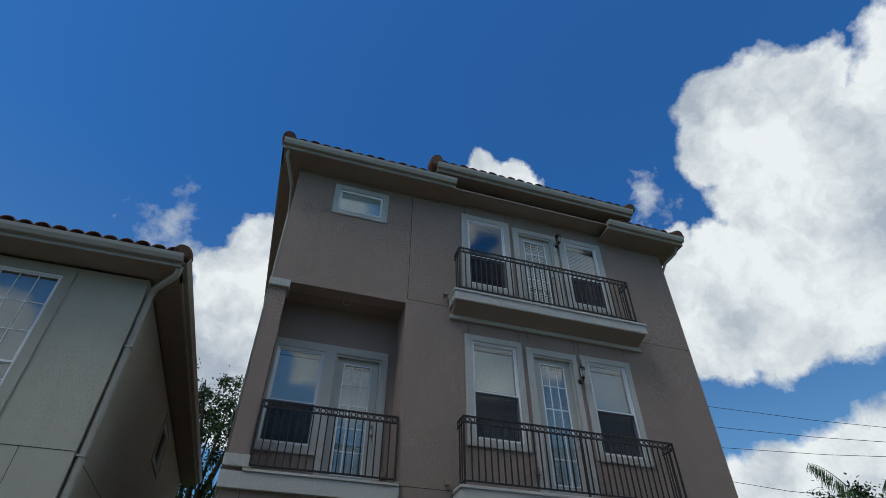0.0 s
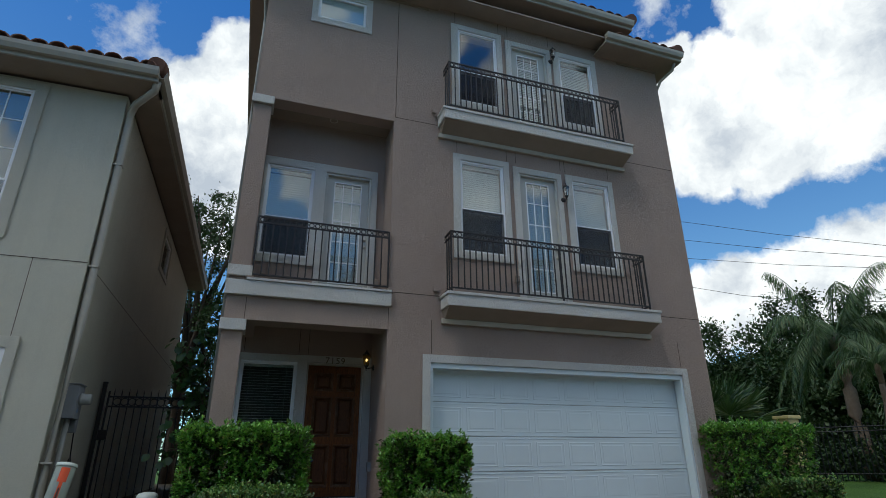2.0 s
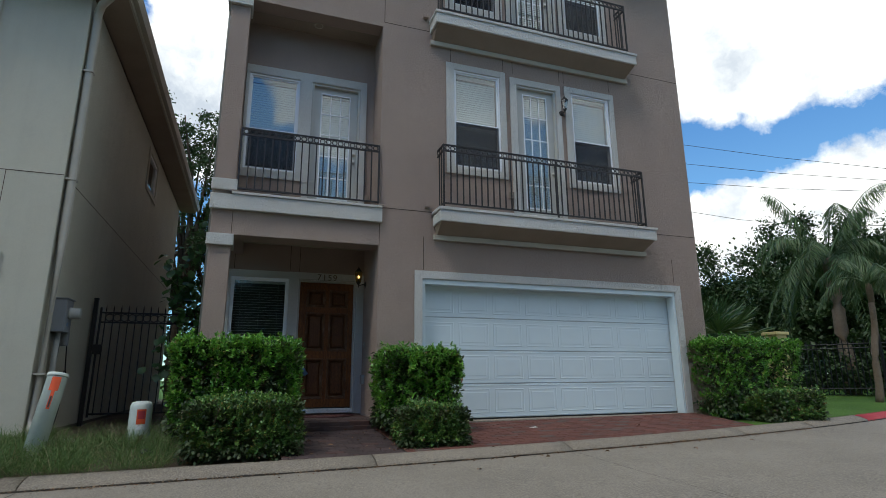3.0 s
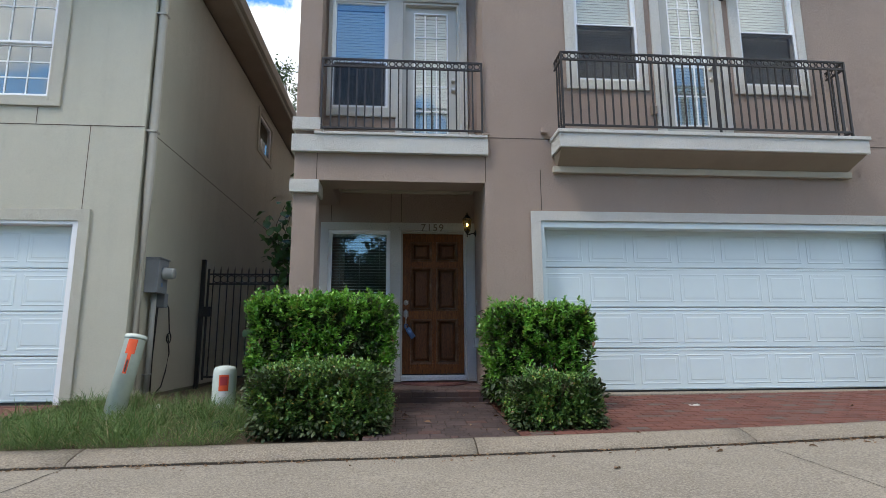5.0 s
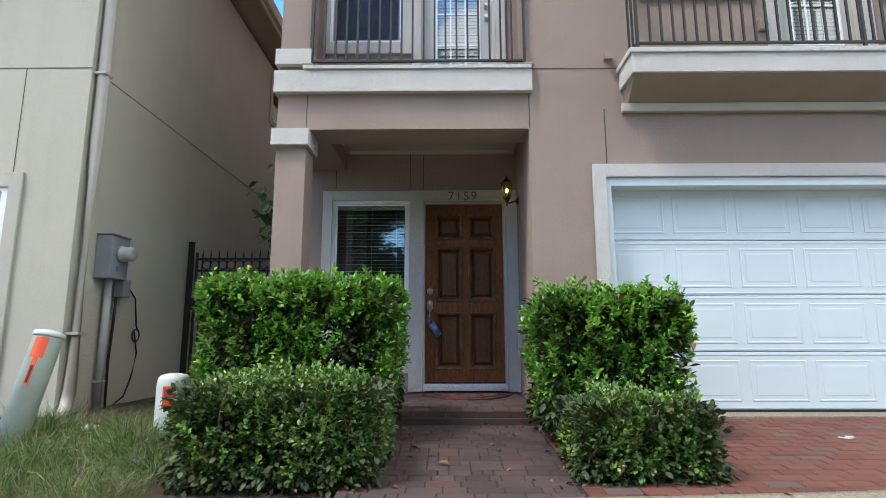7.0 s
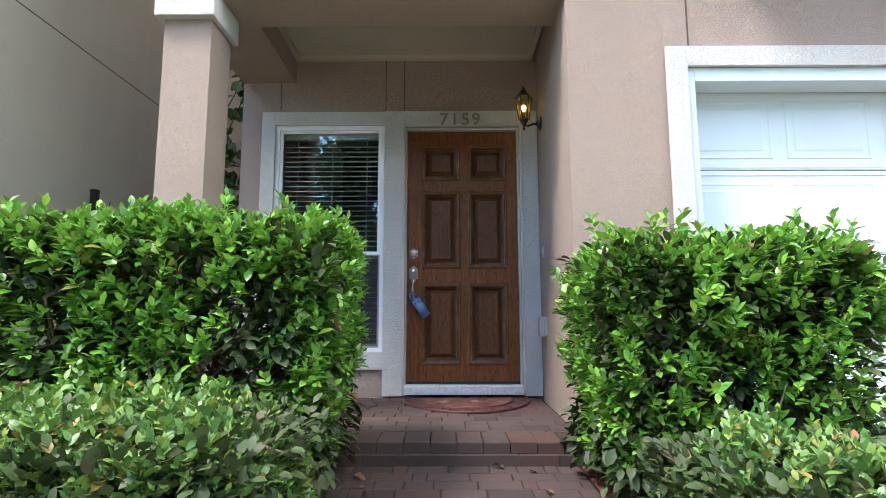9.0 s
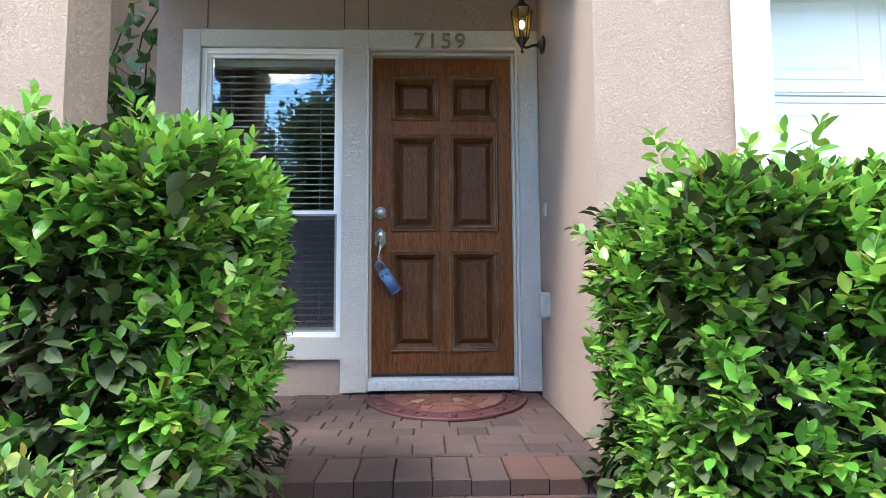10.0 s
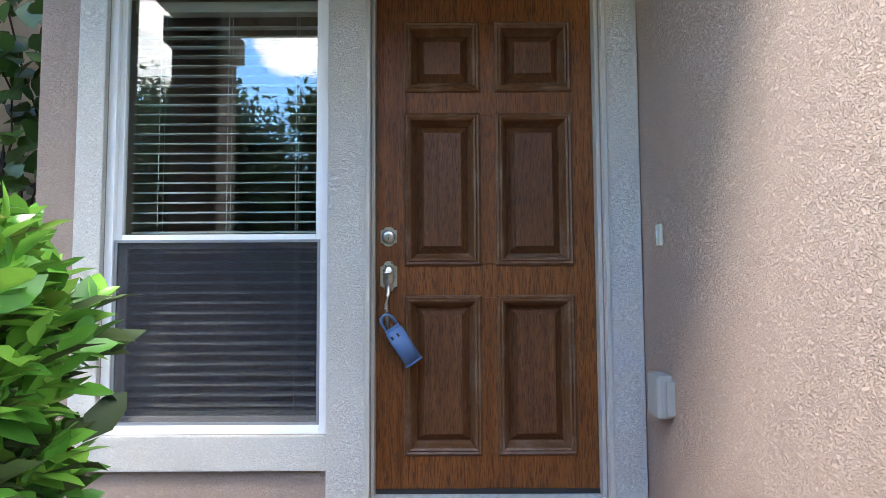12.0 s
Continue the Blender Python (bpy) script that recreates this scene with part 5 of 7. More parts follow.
setting("garage_apron", boxes((G[0] - 0.02, G[1] + 0.02, F - 0.06, F + 0.5, 0.30, 0.418), bevel=0.01), KERB, "concrete lip under the garage door", "kerb")

# ---- the neighbouring house ----
NX, NY = -3.30, -1.36
NT = 6.62
NG = (-9.0, -3.965, 0.36, 2.56)
NWIN = (-6.2, -4.51, 4.17, 6.44)
setting("neighbour_wall_front", wall(-11.0, NX, 0.42, NT, NY, NY + 0.25, [NG, NWIN]), SAGE, "pale sage stucco front of the neighbouring house", "wall")
SIDEWIN = (3.95, 5.1, 5.52, 6.34)
setting("neighbour_wall_side", wall(NY + 0.25, 9.7, 0.42, NT, NX - 0.25, NX, [SIDEWIN], "Y"), SAGE, "shaded stucco side wall of the neighbouring house", "wall")
setting("neighbour_wall_back", boxes((-11.0, NX - 0.25, 9.45, 9.7, 0.42, NT), (-11.0, -10.8, NY + 0.25, 9.45, 0.42, NT)), SAGE, "plain stucco back wall", "wall")
setting("neighbour_floor", boxes((-10.8, NX - 0.25, NY + 0.25, 9.45, 3.5, 3.6), (-10.8, NX - 0.25, 2.4, 2.5, 0.42, NT)), ROOM, "plain indoor floor and wall", "floor")
setting("ceiling_neighbour", boxes((-10.8, NX - 0.25, NY + 0.25, 9.45, NT - 0.1, NT)), ROOM, "plain indoor ceiling", "ceiling")
setting("neighbour_plinth", boxes((NG[1] - 0.0, NX - 0.02, NY + 0.03, NY + 0.2, 0.2, 0.419), (NX - 0.2, NX - 0.02, NY + 0.2, 9.7, 0.2, 0.419)), PLINTH, "bare concrete footing under the stucco", "plinth")
setting("trim_neighbour_garage", band([(NG[1], NG[1] + 0.127, 0.42, NG[3] + 0.15), (NG[0], NG[1], NG[3], NG[3] + 0.15)], NY - 0.03, NY - 0.002, 0.006), SAGE_TRIM, "pale stucco surround of a garage", "trim")
setting("trim_neighbour_stop", band([(NG[1] - 0.07, NG[1], 0.36, NG[3]), (NG[0], NG[1] - 0.07, NG[3] - 0.04, NG[3])], NY - 0.012, NY + 0.16, 0.004), VINYL, "white painted garage stop", "trim")
garage_door("neighbour", NG[0] + 0.1, NG[1] - 0.075, 0.40, NG[3] - 0.04, NY + 0.12, 8, 4, "white sectional garage door of the neighbouring house, shut")
sash_window(*NWIN, NY, trim=0.12, side=(0.13, 0.16, 0.13, 0.13), meet=0.33, bars=6, screen=False, blinds=False, trim_mat=SAGE_TRIM, label="wide white gridded window reflecting the sky")
setting("window_shade", boxes((NWIN[0] + 0.05, NWIN[1] - 0.05, NY + 0.2, NY + 0.21, NWIN[2], NWIN[3])), GREY_BOX, "dark shade behind the neighbouring window", "shade")
nj = [(NX - 8, NX, NY - 0.003, NY - 0.001, 3.795, 3.806), (-4.62, -4.612, NY - 0.003, NY - 0.001, 3.806, 4.03), (-3.96, -3.952, NY - 0.003, NY - 0.001, 2.71, 3.795), (NX + 0.001, NX + 0.003, NY + 0.3, 9.7, 3.795, 3.806)]
setting("neighbour_joint", boxes(*nj), GAP, "fine dark control joints in the stucco", "joint")
sd = thing("window_%d" % (count["window"] + 1), (NX, 4.5, 5.45), "small white side window under the eave", "window", kind="structure")
part("trim", band([(SIDEWIN[0] - 0.12, SIDEWIN[0], SIDEWIN[2] - 0.12, SIDEWIN[3] + 0.12), (SIDEWIN[1], SIDEWIN[1] + 0.12, SIDEWIN[2] - 0.12, SIDEWIN[3] + 0.12), (SIDEWIN[0], SIDEWIN[1], SIDEWIN[3], SIDEWIN[3] + 0.12), (SIDEWIN[0], SIDEWIN[1], SIDEWIN[2] - 0.12, SIDEWIN[2])], NX + 0.002, NX + 0.03, 0.004, "Y"), SAGE_TRIM, sd)
part("window_frame", band([(SIDEWIN[0], SIDEWIN[0] + 0.05, SIDEWIN[2], SIDEWIN[3]), (SIDEWIN[1] - 0.05, SIDEWIN[1], SIDEWIN[2], SIDEWIN[3]), (SIDEWIN[0] + 0.05, SIDEWIN[1] - 0.05, SIDEWIN[3] - 0.05, SIDEWIN[3]), (SIDEWIN[0] + 0.05, SIDEWIN[1] - 0.05, SIDEWIN[2], SIDEWIN[2] + 0.05)], NX - 0.08, NX - 0.005, 0.003, "Y"), VINYL, sd)
p = part("pane", boxes((NX - 0.04, NX - 0.036, SIDEWIN[0] + 0.05, SIDEWIN[1] - 0.05, SIDEWIN[2] + 0.05, SIDEWIN[3] - 0.05)), GLASS, sd)
p.visible_shadow = False
# eave of the neighbour: front and side
eave("neighbour_eave", -11.0, NX + 0.48, NY, 6.86, 0.50)
setting("ceiling_soffit_neighbour", boxes((NX + 0.003, NX + 0.45, NY, 10.1, 6.66, 6.70)), SOFFIT, "taupe side soffit", "soffit")
setting("fascia_neighbour", boxes((NX + 0.45, NX + 0.48, NY - 0.46, 10.1, 6.66, 6.86)), GUTTER, "putty painted side fascia", "fascia")
g = thing("gutter", (NX + 0.5, 4.0, 6.7), "putty-coloured box gutter along the side eave", "gutter")
bm = bmesh.new()
gx = NX + 0.48
prism(bm, [(gx + 0.001, 6.73), (gx + 0.075, 6.73), (gx + 0.115, 6.86), (gx + 0.105, 6.86), (gx + 0.068, 6.74), (gx + 0.001, 6.74)], NY - 0.5, 10.1, "Y")
part("trough", bm, GUTTER, g)
nroof = thing("roof", (-7.0, 4.0, 6.9), "low roof of dark clay barrel tiles", "roof", kind="structure")
bm = roof_face(bmesh.new(), -11.0, NX + 0.46, NY - 0.2, 6.97, 20, 3.7, 1.0)
tagged(part("tile_field", bm, TILE, nroof), kind="stuff")
part("deck", boxes((-11.0, NX + 0.44, NY - 0.4, 10.1, 6.71, 6.75)), SOFFIT, nroof)
tile_course(nroof, [NX + 0.32 - 0.24 * i for i in range(32)], NY - 0.55, 6.89, 20)
bm = bmesh.new()
lathe(bm, (0, 0, 0), [(0.12, 0.0), (0.15, 0.1), (0.145, 0.3), (0.13, 0.42)], 12)
bmesh.ops.rotate(bm, verts=bm.verts, cent=(0, 0, 0), matrix=Matrix.Rotation(radians(-72), 3, "X"))
bmesh.ops.translate(bm, verts=bm.verts, vec=(NX + 0.42, NY - 0.56, 6.93))
part("hip_cap", bm, TILE, nroof)
ds = downspout([(NX + 0.46, NY - 0.42, 6.72), (NX + 0.44, NY - 0.36, 6.58), (NX + 0.14, NY - 0.05, 6.46), (NX + 0.075, NY + 0.06, 6.36), (NX + 0.072, NY + 0.08, 6.2), (NX + 0.072, NY + 0.08, 3.0), (NX + 0.072, NY + 0.08, 0.62), (NX + 0.085, NY + 0.03, 0.48), (NX + 0.14, NY - 0.12, 0.40)], "putty-coloured downspout at the neighbouring corner, elbow at its foot", 0.058)
for z in (1.15, 3.75, 5.4):
    part("strap", boxes((NX + 0.005, NX + 0.134, NY + 0.018, NY + 0.142, z, z + 0.025), bevel=0.003), GUTTER, ds)

# electricity meter on the side wall
em = thing("electric_meter", (NX + 0.08, -0.82, 1.72), "grey electric meter box with a round meter, on a side wall", "electric meter")
part("box", boxes((NX + 0.004, NX + 0.17, -1.02, -0.72, 1.72, 2.16), bevel=0.008), GREY_BOX, em)
part("lip", boxes((NX + 0.002, NX + 0.185, -1.03, -0.71, 2.161, 2.175), bevel=0.003), GREY_BOX, em)
bm = bmesh.new()
lathe(bm, (0, 0, 0), [(0.085, 0.0), (0.085, 0.03), (0.075, 0.035), (0.075, 0.12), (0.068, 0.135), (0.03, 0.14)], 20)
bmesh.ops.rotate(bm, verts=bm.verts, cent=(0, 0, 0), matrix=Matrix.Rotation(radians(90), 3, "Y"))
bmesh.ops.translate(bm, verts=bm.verts, vec=(NX + 0.171, -0.86, 1.98))
part("meter", bm, PIPE, em, "round grey meter head")
part("label", boxes((NX + 0.171, NX + 0.174, -0.92, -0.87, 1.80, 1.85)), BLUE, em)
part("hub", boxes((NX + 0.02, NX + 0.14, -0.70, -0.58, 1.55, 1.74), bevel=0.012), GREY_BOX, em)
part("conduit", tube(bmesh.new(), [(NX + 0.07, -0.86, 1.72), (NX + 0.07, -0.86, 0.3)], 0.036, 10), PIPE, em)
part("clamp", boxes((NX + 0.02, NX + 0.115, -0.905, -0.815, 0.68, 0.70), bevel=0.004), PIPE, em)
cab = thing("cable", (NX + 0.03, -0.4, 0.42), "black cables hanging from the meter box, coiled once", "cable")
part("strand", tube(bmesh.new(), [(NX + 0.05, -0.68, 1.55), (NX + 0.035, -0.66, 1.3), (NX + 0.03, -0.68, 0.9), (NX + 0.03, -0.66, 0.4)], 0.014, 6), CABLE, cab)
loop = [(NX + 0.05, -0.60, 1.62), (NX + 0.05, -0.46, 1.66), (NX + 0.05, -0.32, 1.56), (NX + 0.06, -0.27, 1.25)]
loop += [(NX + 0.06, -0.27 + 0.07 * math.sin(a), 1.15 + 0.07 * math.cos(a)) for a in [k * 0.6 for k in range(1, 21)]]
loop += [(NX + 0.06, -0.22, 0.95), (NX + 0.05, -0.27, 0.7), (NX + 0.05, -0.38, 0.5), (NX + 0.06, -0.58, 0.43)]
part("strand", tube(bmesh.new(), loop, 0.009, 6), CABLE, cab)

# iron gate between the houses
gt = thing("iron_gate", (-2.4, 0.9, 0.42), "black iron gate with spear tops and rings, shut", "gate")
for x in (-3.24, -1.50):
    part("post", boxes((x - 0.03, x + 0.03, 0.87, 0.93, 0.3, 2.40), bevel=0.004), BLACK, gt)
part("cap", boxes((-3.275, -3.205, 0.865, 0.935, 2.4, 2.43), bevel=0.008), BLACK, gt)
part("stile", boxes((-3.17, -3.14, 0.885, 0.915, 0.5, 2.28), bevel=0.003), BLACK, gt)
for z in (2.19, 2.03, 0.55):
    part("bar", boxes((-3.14, -1.54, 0.886, 0.914, z - 0.014, z + 0.014), bevel=0.003), BLACK, gt)
part("latch", boxes((-3.20, -3.08, 0.85, 0.90, 1.50, 1.66), bevel=0.008), BLACK, gt)
bm = boxes((-0.008, 0.008, -0.008, 0.008, 0.0, 1.72))
v = [bm.verts.new(p) for p in ((-0.011, 0, 1.72), (0.011, 0, 1.72), (0, 0, 1.80), (0, 0.01, 1.72), (0, -0.01, 1.72))]
bm.faces.new((v[0], v[4], v[2]))
bm.faces.new((v[4], v[1], v[2]))
bm.faces.new((v[1], v[3], v[2]))
bm.faces.new((v[3], v[0], v[2]))
spear = shared("picket", bm, BLACK)
big_ring = shared("ring", torus(bmesh.new(), (0, 0, 0), 0.058, 0.009, "Y", 18, 6), BLACK)
for i in range(14):
    piece("picket", spear, gt, (-3.08 + 0.112 * i, 0.9, 0.53))
for i in range(13):
    piece("ring", big_ring, gt, (-3.02 + 0.112 * i, 0.9, 2.11))

# utility markers in the grass
mk = thing("cable_marker", (-2.85, -2.45, 0.26), "leaning pale green plastic cable marker with an orange label", "cable marker")
lean = Matrix.Translation((-2.85, -2.45, 0.26)) @ Matrix.Rotation(math.atan2(0.22, 0.9), 4, "X").inverted() @ Matrix.Rotation(math.atan2(0.075, 0.9), 4, "Y")
bm = bmesh.new()
lathe(bm, (0, 0, 0), [(0.098, 0.0), (0.098, 0.88), (0.10, 0.882)], 28)
bmesh.ops.transform(bm, matrix=lean, verts=bm.verts)
part("tube", bm, MARKER, mk)
bm = bmesh.new()
lathe(bm, (0, 0, 0), [(0.106, 0.885), (0.108, 0.90), (0.104, 0.925), (0.05, 0.938)], 28)
bmesh.ops.transform(bm, matrix=lean, verts=bm.verts)
part("cap", bm, MARKER, mk)


def wrap(r, a0, a1, z0, z1, m, n=6):
    """A label bent round a tube."""
    bm = bmesh.new()
    rows = []
    for i in range(n + 1):
        a = a0 + (a1 - a0) * i / n
        rows.append([bm.verts.new((rr * math.cos(a), rr * math.sin(a), z)) for rr, z in ((r, z0), (r + 0.0015, z0), (r + 0.0015, z1), (r, z1))])
    for a, b in zip(rows, rows[1:]):
        for k in range(3):
            bm.faces.new((a[k], b[k], b[k + 1], a[k + 1]))
    bmesh.ops.transform(bm, matrix=m, verts=bm.verts)
    bmesh.ops.recalc_face_normals(bm, faces=bm.faces)
    return bm


part("label", wrap(0.0985, -1.75, -0.85, 0.72, 0.87, lean), ORANGE, mk, "faded orange warning label")
part("arrow", wrap(0.0985, -1.45, -1.12, 0.52, 0.72, lean), ORANGE, mk, "orange arrow strip")
part("writing", wrap(0.1003, -1.36, -1.21, 0.535, 0.66, lean), CABLE, mk, "dark bar of unreadable writing")
bx = thing("utility_pedestal", (-1.945, -1.93, 0.27), "short pale green utility pedestal with a red label", "utility pedestal")
at = Matrix.Translation((-1.945, -1.93, 0.27))
bm = bmesh.new()
lathe(bm, (-1.945, -1.93, 0.27), [(0.118, 0.0), (0.122, 0.1), (0.124, 0.47), (0.118, 0.52), (0.10, 0.55), (0.05, 0.563)], 28)
part("body", bm, MARKER, bx)
part("label", wrap(0.1245, -1.75, -0.95, 0.30, 0.47, at), ORANGE, bx, "faded red warning label")
part("writing", wrap(0.126, -1.65, -1.05, 0.36, 0.45, at), RED_KERB, bx, "dark red bars of unreadable writing")
part("tag", wrap(0.1246, -1.7, -0.95, 0.24, 0.29, at), SLAT, bx)
for x, y in ((-3.35, -2.15), (-1.72, -2.75)):
    sl = thing("garden_light", (x, y, 0.28), "small black solar garden light in the grass", "garden light")
    part("head", lathe(bmesh.new(), (x, y, 0.29), [(0.02, 0.0), (0.07, 0.02), (0.075, 0.045), (0.05, 0.065), (0.015, 0.075)], 18), CABLE, sl)
    part("stake", rod(bmesh.new(), (x, y, 0.2), (x, y, 0.292), 0.012), CABLE, sl)
bm = bmesh.new()
bmesh.ops.create_icosphere(bm, subdivisions=2, radius=0.06)
for vv in bm.verts:
    vv.co = Vector((vv.co.x * 1.3, vv.co.y, vv.co.z * 0.6)) * (1 + 0.15 * noise.noise(vv.co * 20))
bmesh.ops.translate(bm, verts=bm.verts, vec=(-2.70, -1.75, 0.38))
tagged(part("stone", smooth(bm), TRIM, None), "small white stone lying in the grass", "stone")

# ---- leaves ----
def leaf_template(length, width, fold=0.25, curl=0.15):
    """One leaf along +y: seven points, folded along its rib."""
    L, W_ = length, width / 2
    v = np.array([(0, 0, 0), (-W_, 0.35 * L, fold * W_), (W_, 0.35 * L, fold * W_), (0, 0.4 * L, 0), (-0.84 * W_, 0.72 * L, fold * W_ * 0.8 - curl * 0.1 * L), (0.84 * W_, 0.72 * L, fold * W_ * 0.8 - curl * 0.1 * L), (0, 0.74 * L, -curl * 0.12 * L), (0, L, -curl * L * 0.5)])
    f = np.array([(0, 3, 1), (0, 2, 3), (1, 3, 6), (1, 6, 4), (3, 2, 5), (3, 5, 6), (4, 6, 7), (6, 5, 7)])
    return v, f


def fine_leaf(length, width, fold=0.28, curl=0.25):
    """A smoother leaf for hedges close to the path: a cupped blade in four lengths."""
    v, f = [(0, 0, 0)], []
    for t, k in ((0.2, 0.62), (0.46, 1.0), (0.74, 0.74)):
        w_, drop = k * width / 2, -curl * length * t * t * 0.6
        v += [(-w_, t * length, fold * w_ + drop), (0, t * length, drop), (w_, t * length, fold * w_ + drop)]
    v.append((0, length, -curl * length * 0.6))
    f += [(0, 2, 1), (0, 3, 2)]
    for a in (1, 4):
        f += [(a, a + 1, a + 4), (a, a + 4, a + 3), (a + 1, a + 2, a + 5), (a + 1, a + 5, a + 4)]
    f += [(7, 8, 10), (8, 9, 10)]
    return np.array(v, dtype=float), np.array(f)


def spray_template(length, width):
    """A plain folded leaf for far crowns: two triangles on a rib."""
    v = np.array([(0, 0, 0), (-width / 2, 0.5 * length, 0.15 * width), (width / 2, 0.5 * length, 0.15 * width), (0, length, 0)])
    return v, np.array([(0, 3, 1), (0, 2, 3)])


def frames(along, rng):
    """Rotation matrices whose y axis is `along`, rolled so that the leaf's face looks up-ish."""
    y = along / np.linalg.norm(along, axis=1)[:, None]
    up = np.array([0, 0, 1.0]) + rng.normal(0, 0.35, y.shape)
    x = np.cross(y, up)
    x /= np.linalg.norm(x, axis=1)[:, None] + 1e-9
    z = np.cross(x, y)
    return np.stack([x, y, z], axis=2)


def leaf_mesh(name, template, at, along, size, material, rng, parent=None, label=""):
    v, f = template
    R = frames(along, rng)
    pts = np.einsum("nij,kj->nki", R, v) * size[:, None, None] + at[:, None, :]
    n, k = pts.shape[:2]
    faces = (f[None] + (np.arange(n) * k)[:, None, None]).reshape(-1, 3)
    base = ORIGIN[parent.name] if parent else Vector((0, 0, 0))
    pts = pts.reshape(-1, 3) - np.array(base)
    me = bpy.data.meshes.new(name)
    me.vertices.add(len(pts))
    me.vertices.foreach_set("co", pts.ravel())
    me.loops.add(faces.size)
    me.loops.foreach_set("vertex_index", faces.ravel().astype(np.int32))
    me.polygons.add(len(faces))
    me.polygons.foreach_set("loop_start", np.arange(0, faces.size, 3, dtype=np.int32))
    me.polygons.foreach_set("use_smooth", np.ones(len(faces), dtype=bool))
    me.update(calc_edges=True)
    me.materials.append(material)
    ob = new(name, me)
    ob.parent = parent
    ORIGIN[ob.name] = Vector(base)
    return tagged(ob, label, kind="stuff")


def hedge(label, x0, x1, y0, y1, z0, z1, sprigs, leaf_size, material, seed, round_=0.12, per=9, open_low=0.0, shoots=20, hole=0.1, dead=16):
    """A clipped shrub: stems inside, and sprigs of leaves over an uneven shell."""
    rng = np.random.default_rng(seed)
    h = thing("hedge", ((x0 + x1) / 2, (y0 + y1) / 2, z0), label, "hedge", "clipped hedges by the house")
    c = np.array([(x0 + x1) / 2, (y0 + y1) / 2, (z0 + z1) / 2])
    half = np.array([(x1 - x0) / 2, (y1 - y0) / 2, (z1 - z0) / 2])
    areas = np.array([half[1] * half[2]] * 2 + [half[0] * half[2]] * 2 + [half[0] * half[1]] * 1)
    face = rng.choice(5, sprigs, p=areas / areas.sum())
    p = rng.uniform(-1, 1, (sprigs, 3))
    for k, (ax, s) in enumerate(((0, -1), (0, 1), (1, -1), (1, 1), (2, 1))):
        p[face == k, ax] = s
    nrm = np.zeros_like(p)
    for k, (ax, s) in enumerate(((0, -1), (0, 1), (1, -1), (1, 1), (2, 1))):
        nrm[face == k, ax] = s
    q = p * half
    inner = np.clip(q, -(half - round_), half - round_)
    d = q - inner
    ln = np.linalg.norm(d, axis=1)[:, None]
    q = inner + d / np.maximum(ln, 1e-6) * np.minimum(ln, round_)
    nrm = np.where(ln > 1e-6, d / np.maximum(ln, 1e-6), nrm)
    bump = np.array([noise.noise(Vector(a) * 3.1 + Vector((seed, 0, 0))) for a in q]) * 0.085 + np.array([noise.noise(Vector(a) * 8.0) for a in q]) * 0.045
    low = np.clip((q[:, 2] + half[2]) / (2 * half[2]), 0, 1)
    depth = rng.exponential(0.03, sprigs) * (rng.random(sprigs) < 0.75) + rng.uniform(0.05, 0.16, sprigs) * (rng.random(sprigs) < 0.25)
    q = q + nrm * (bump - depth)[:, None]
    hollow = np.array([noise.noise(Vector(a) * 4.6 + Vector((seed * 3.0, 1.0, 0))) for a in q])
    keep = (rng.random(sprigs) > open_low * (1 - low) ** 1.5 * 1.2) & ((hollow > -0.26 + hole * (1 - low)) | (rng.random(sprigs) < 0.18) | (low > 0.9))
    q, nrm, low = q[keep], nrm[keep], low[keep]
    q[:, :2] *= (1 - 0.13 * (1 - low) ** 1.6)[:, None]
    if shoots:
        s = rng.uniform(-1, 1, (shoots, 3)) * (half - 0.03)
        s[:, 2] = half[2] + rng.uniform(0.02, 0.09, shoots)
        q = np.vstack([q, s])
        nrm = np.vstack([nrm, np.tile([0, 0, 1.0], (shoots, 1))])
    stray = rng.integers(0, len(low), shoots)
    q = np.vstack([q, q[stray] + nrm[stray] * rng.uniform(0.03, 0.11, (shoots, 1))])
    nrm = np.vstack([nrm, nrm[stray]])
    stem = nrm * 0.75 + np.array([0, 0, 0.75]) + rng.normal(0, 0.35, q.shape)
    stem /= np.linalg.norm(stem, axis=1)[:, None]
    m = len(q)
    a = rng.normal(size=(m, 3))
    u = np.cross(stem, a)
    u /= np.linalg.norm(u, axis=1)[:, None]
    w_ = np.cross(stem, u)
    at, along, size = [], [], []
    for i in range(per):
        ang = i * 2.4 + rng.uniform(0, 0.6, m)
        t = i / (per - 1)
        open_ = 1.15 - 0.75 * t + rng.normal(0, 0.15, m)
        dirn = stem * np.cos(open_)[:, None] + (u * np.cos(ang)[:, None] + w_ * np.sin(ang)[:, None]) * np.sin(open_)[:, None]
        at.append(q + stem * ((t - 0.75) * 0.085))
        along.append(dirn)
        size.append(rng.uniform(0.7, 1.15, m) * (1.0 - 0.3 * t))
    at, along, size = [np.vstack(at)], [np.vstack(along)], [np.concatenate(size)]
    leaf_mesh("foliage", fine_leaf(*leaf_size) if hole > 0.15 else leaf_template(*leaf_size), at[0] + c, along[0], size[0], material, rng, h, "dense small leaves")
    pick = rng.integers(0, m, dead)
    leaf_mesh("dead_leaf_spray", leaf_template(leaf_size[0] * 1.05, leaf_size[1], 0.8, 0.6), q[pick] + nrm[pick] * 0.03 + c, rng.normal(0, 0.6, (dead, 3)) - np.array([0, 0, 0.8]), rng.uniform(0.7, 1.1, dead), DRY, rng, h, "withered brown leaves")
    # dark leaves fill the core; its shade is put into their colour
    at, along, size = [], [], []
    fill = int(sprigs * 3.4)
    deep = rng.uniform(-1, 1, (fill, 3))
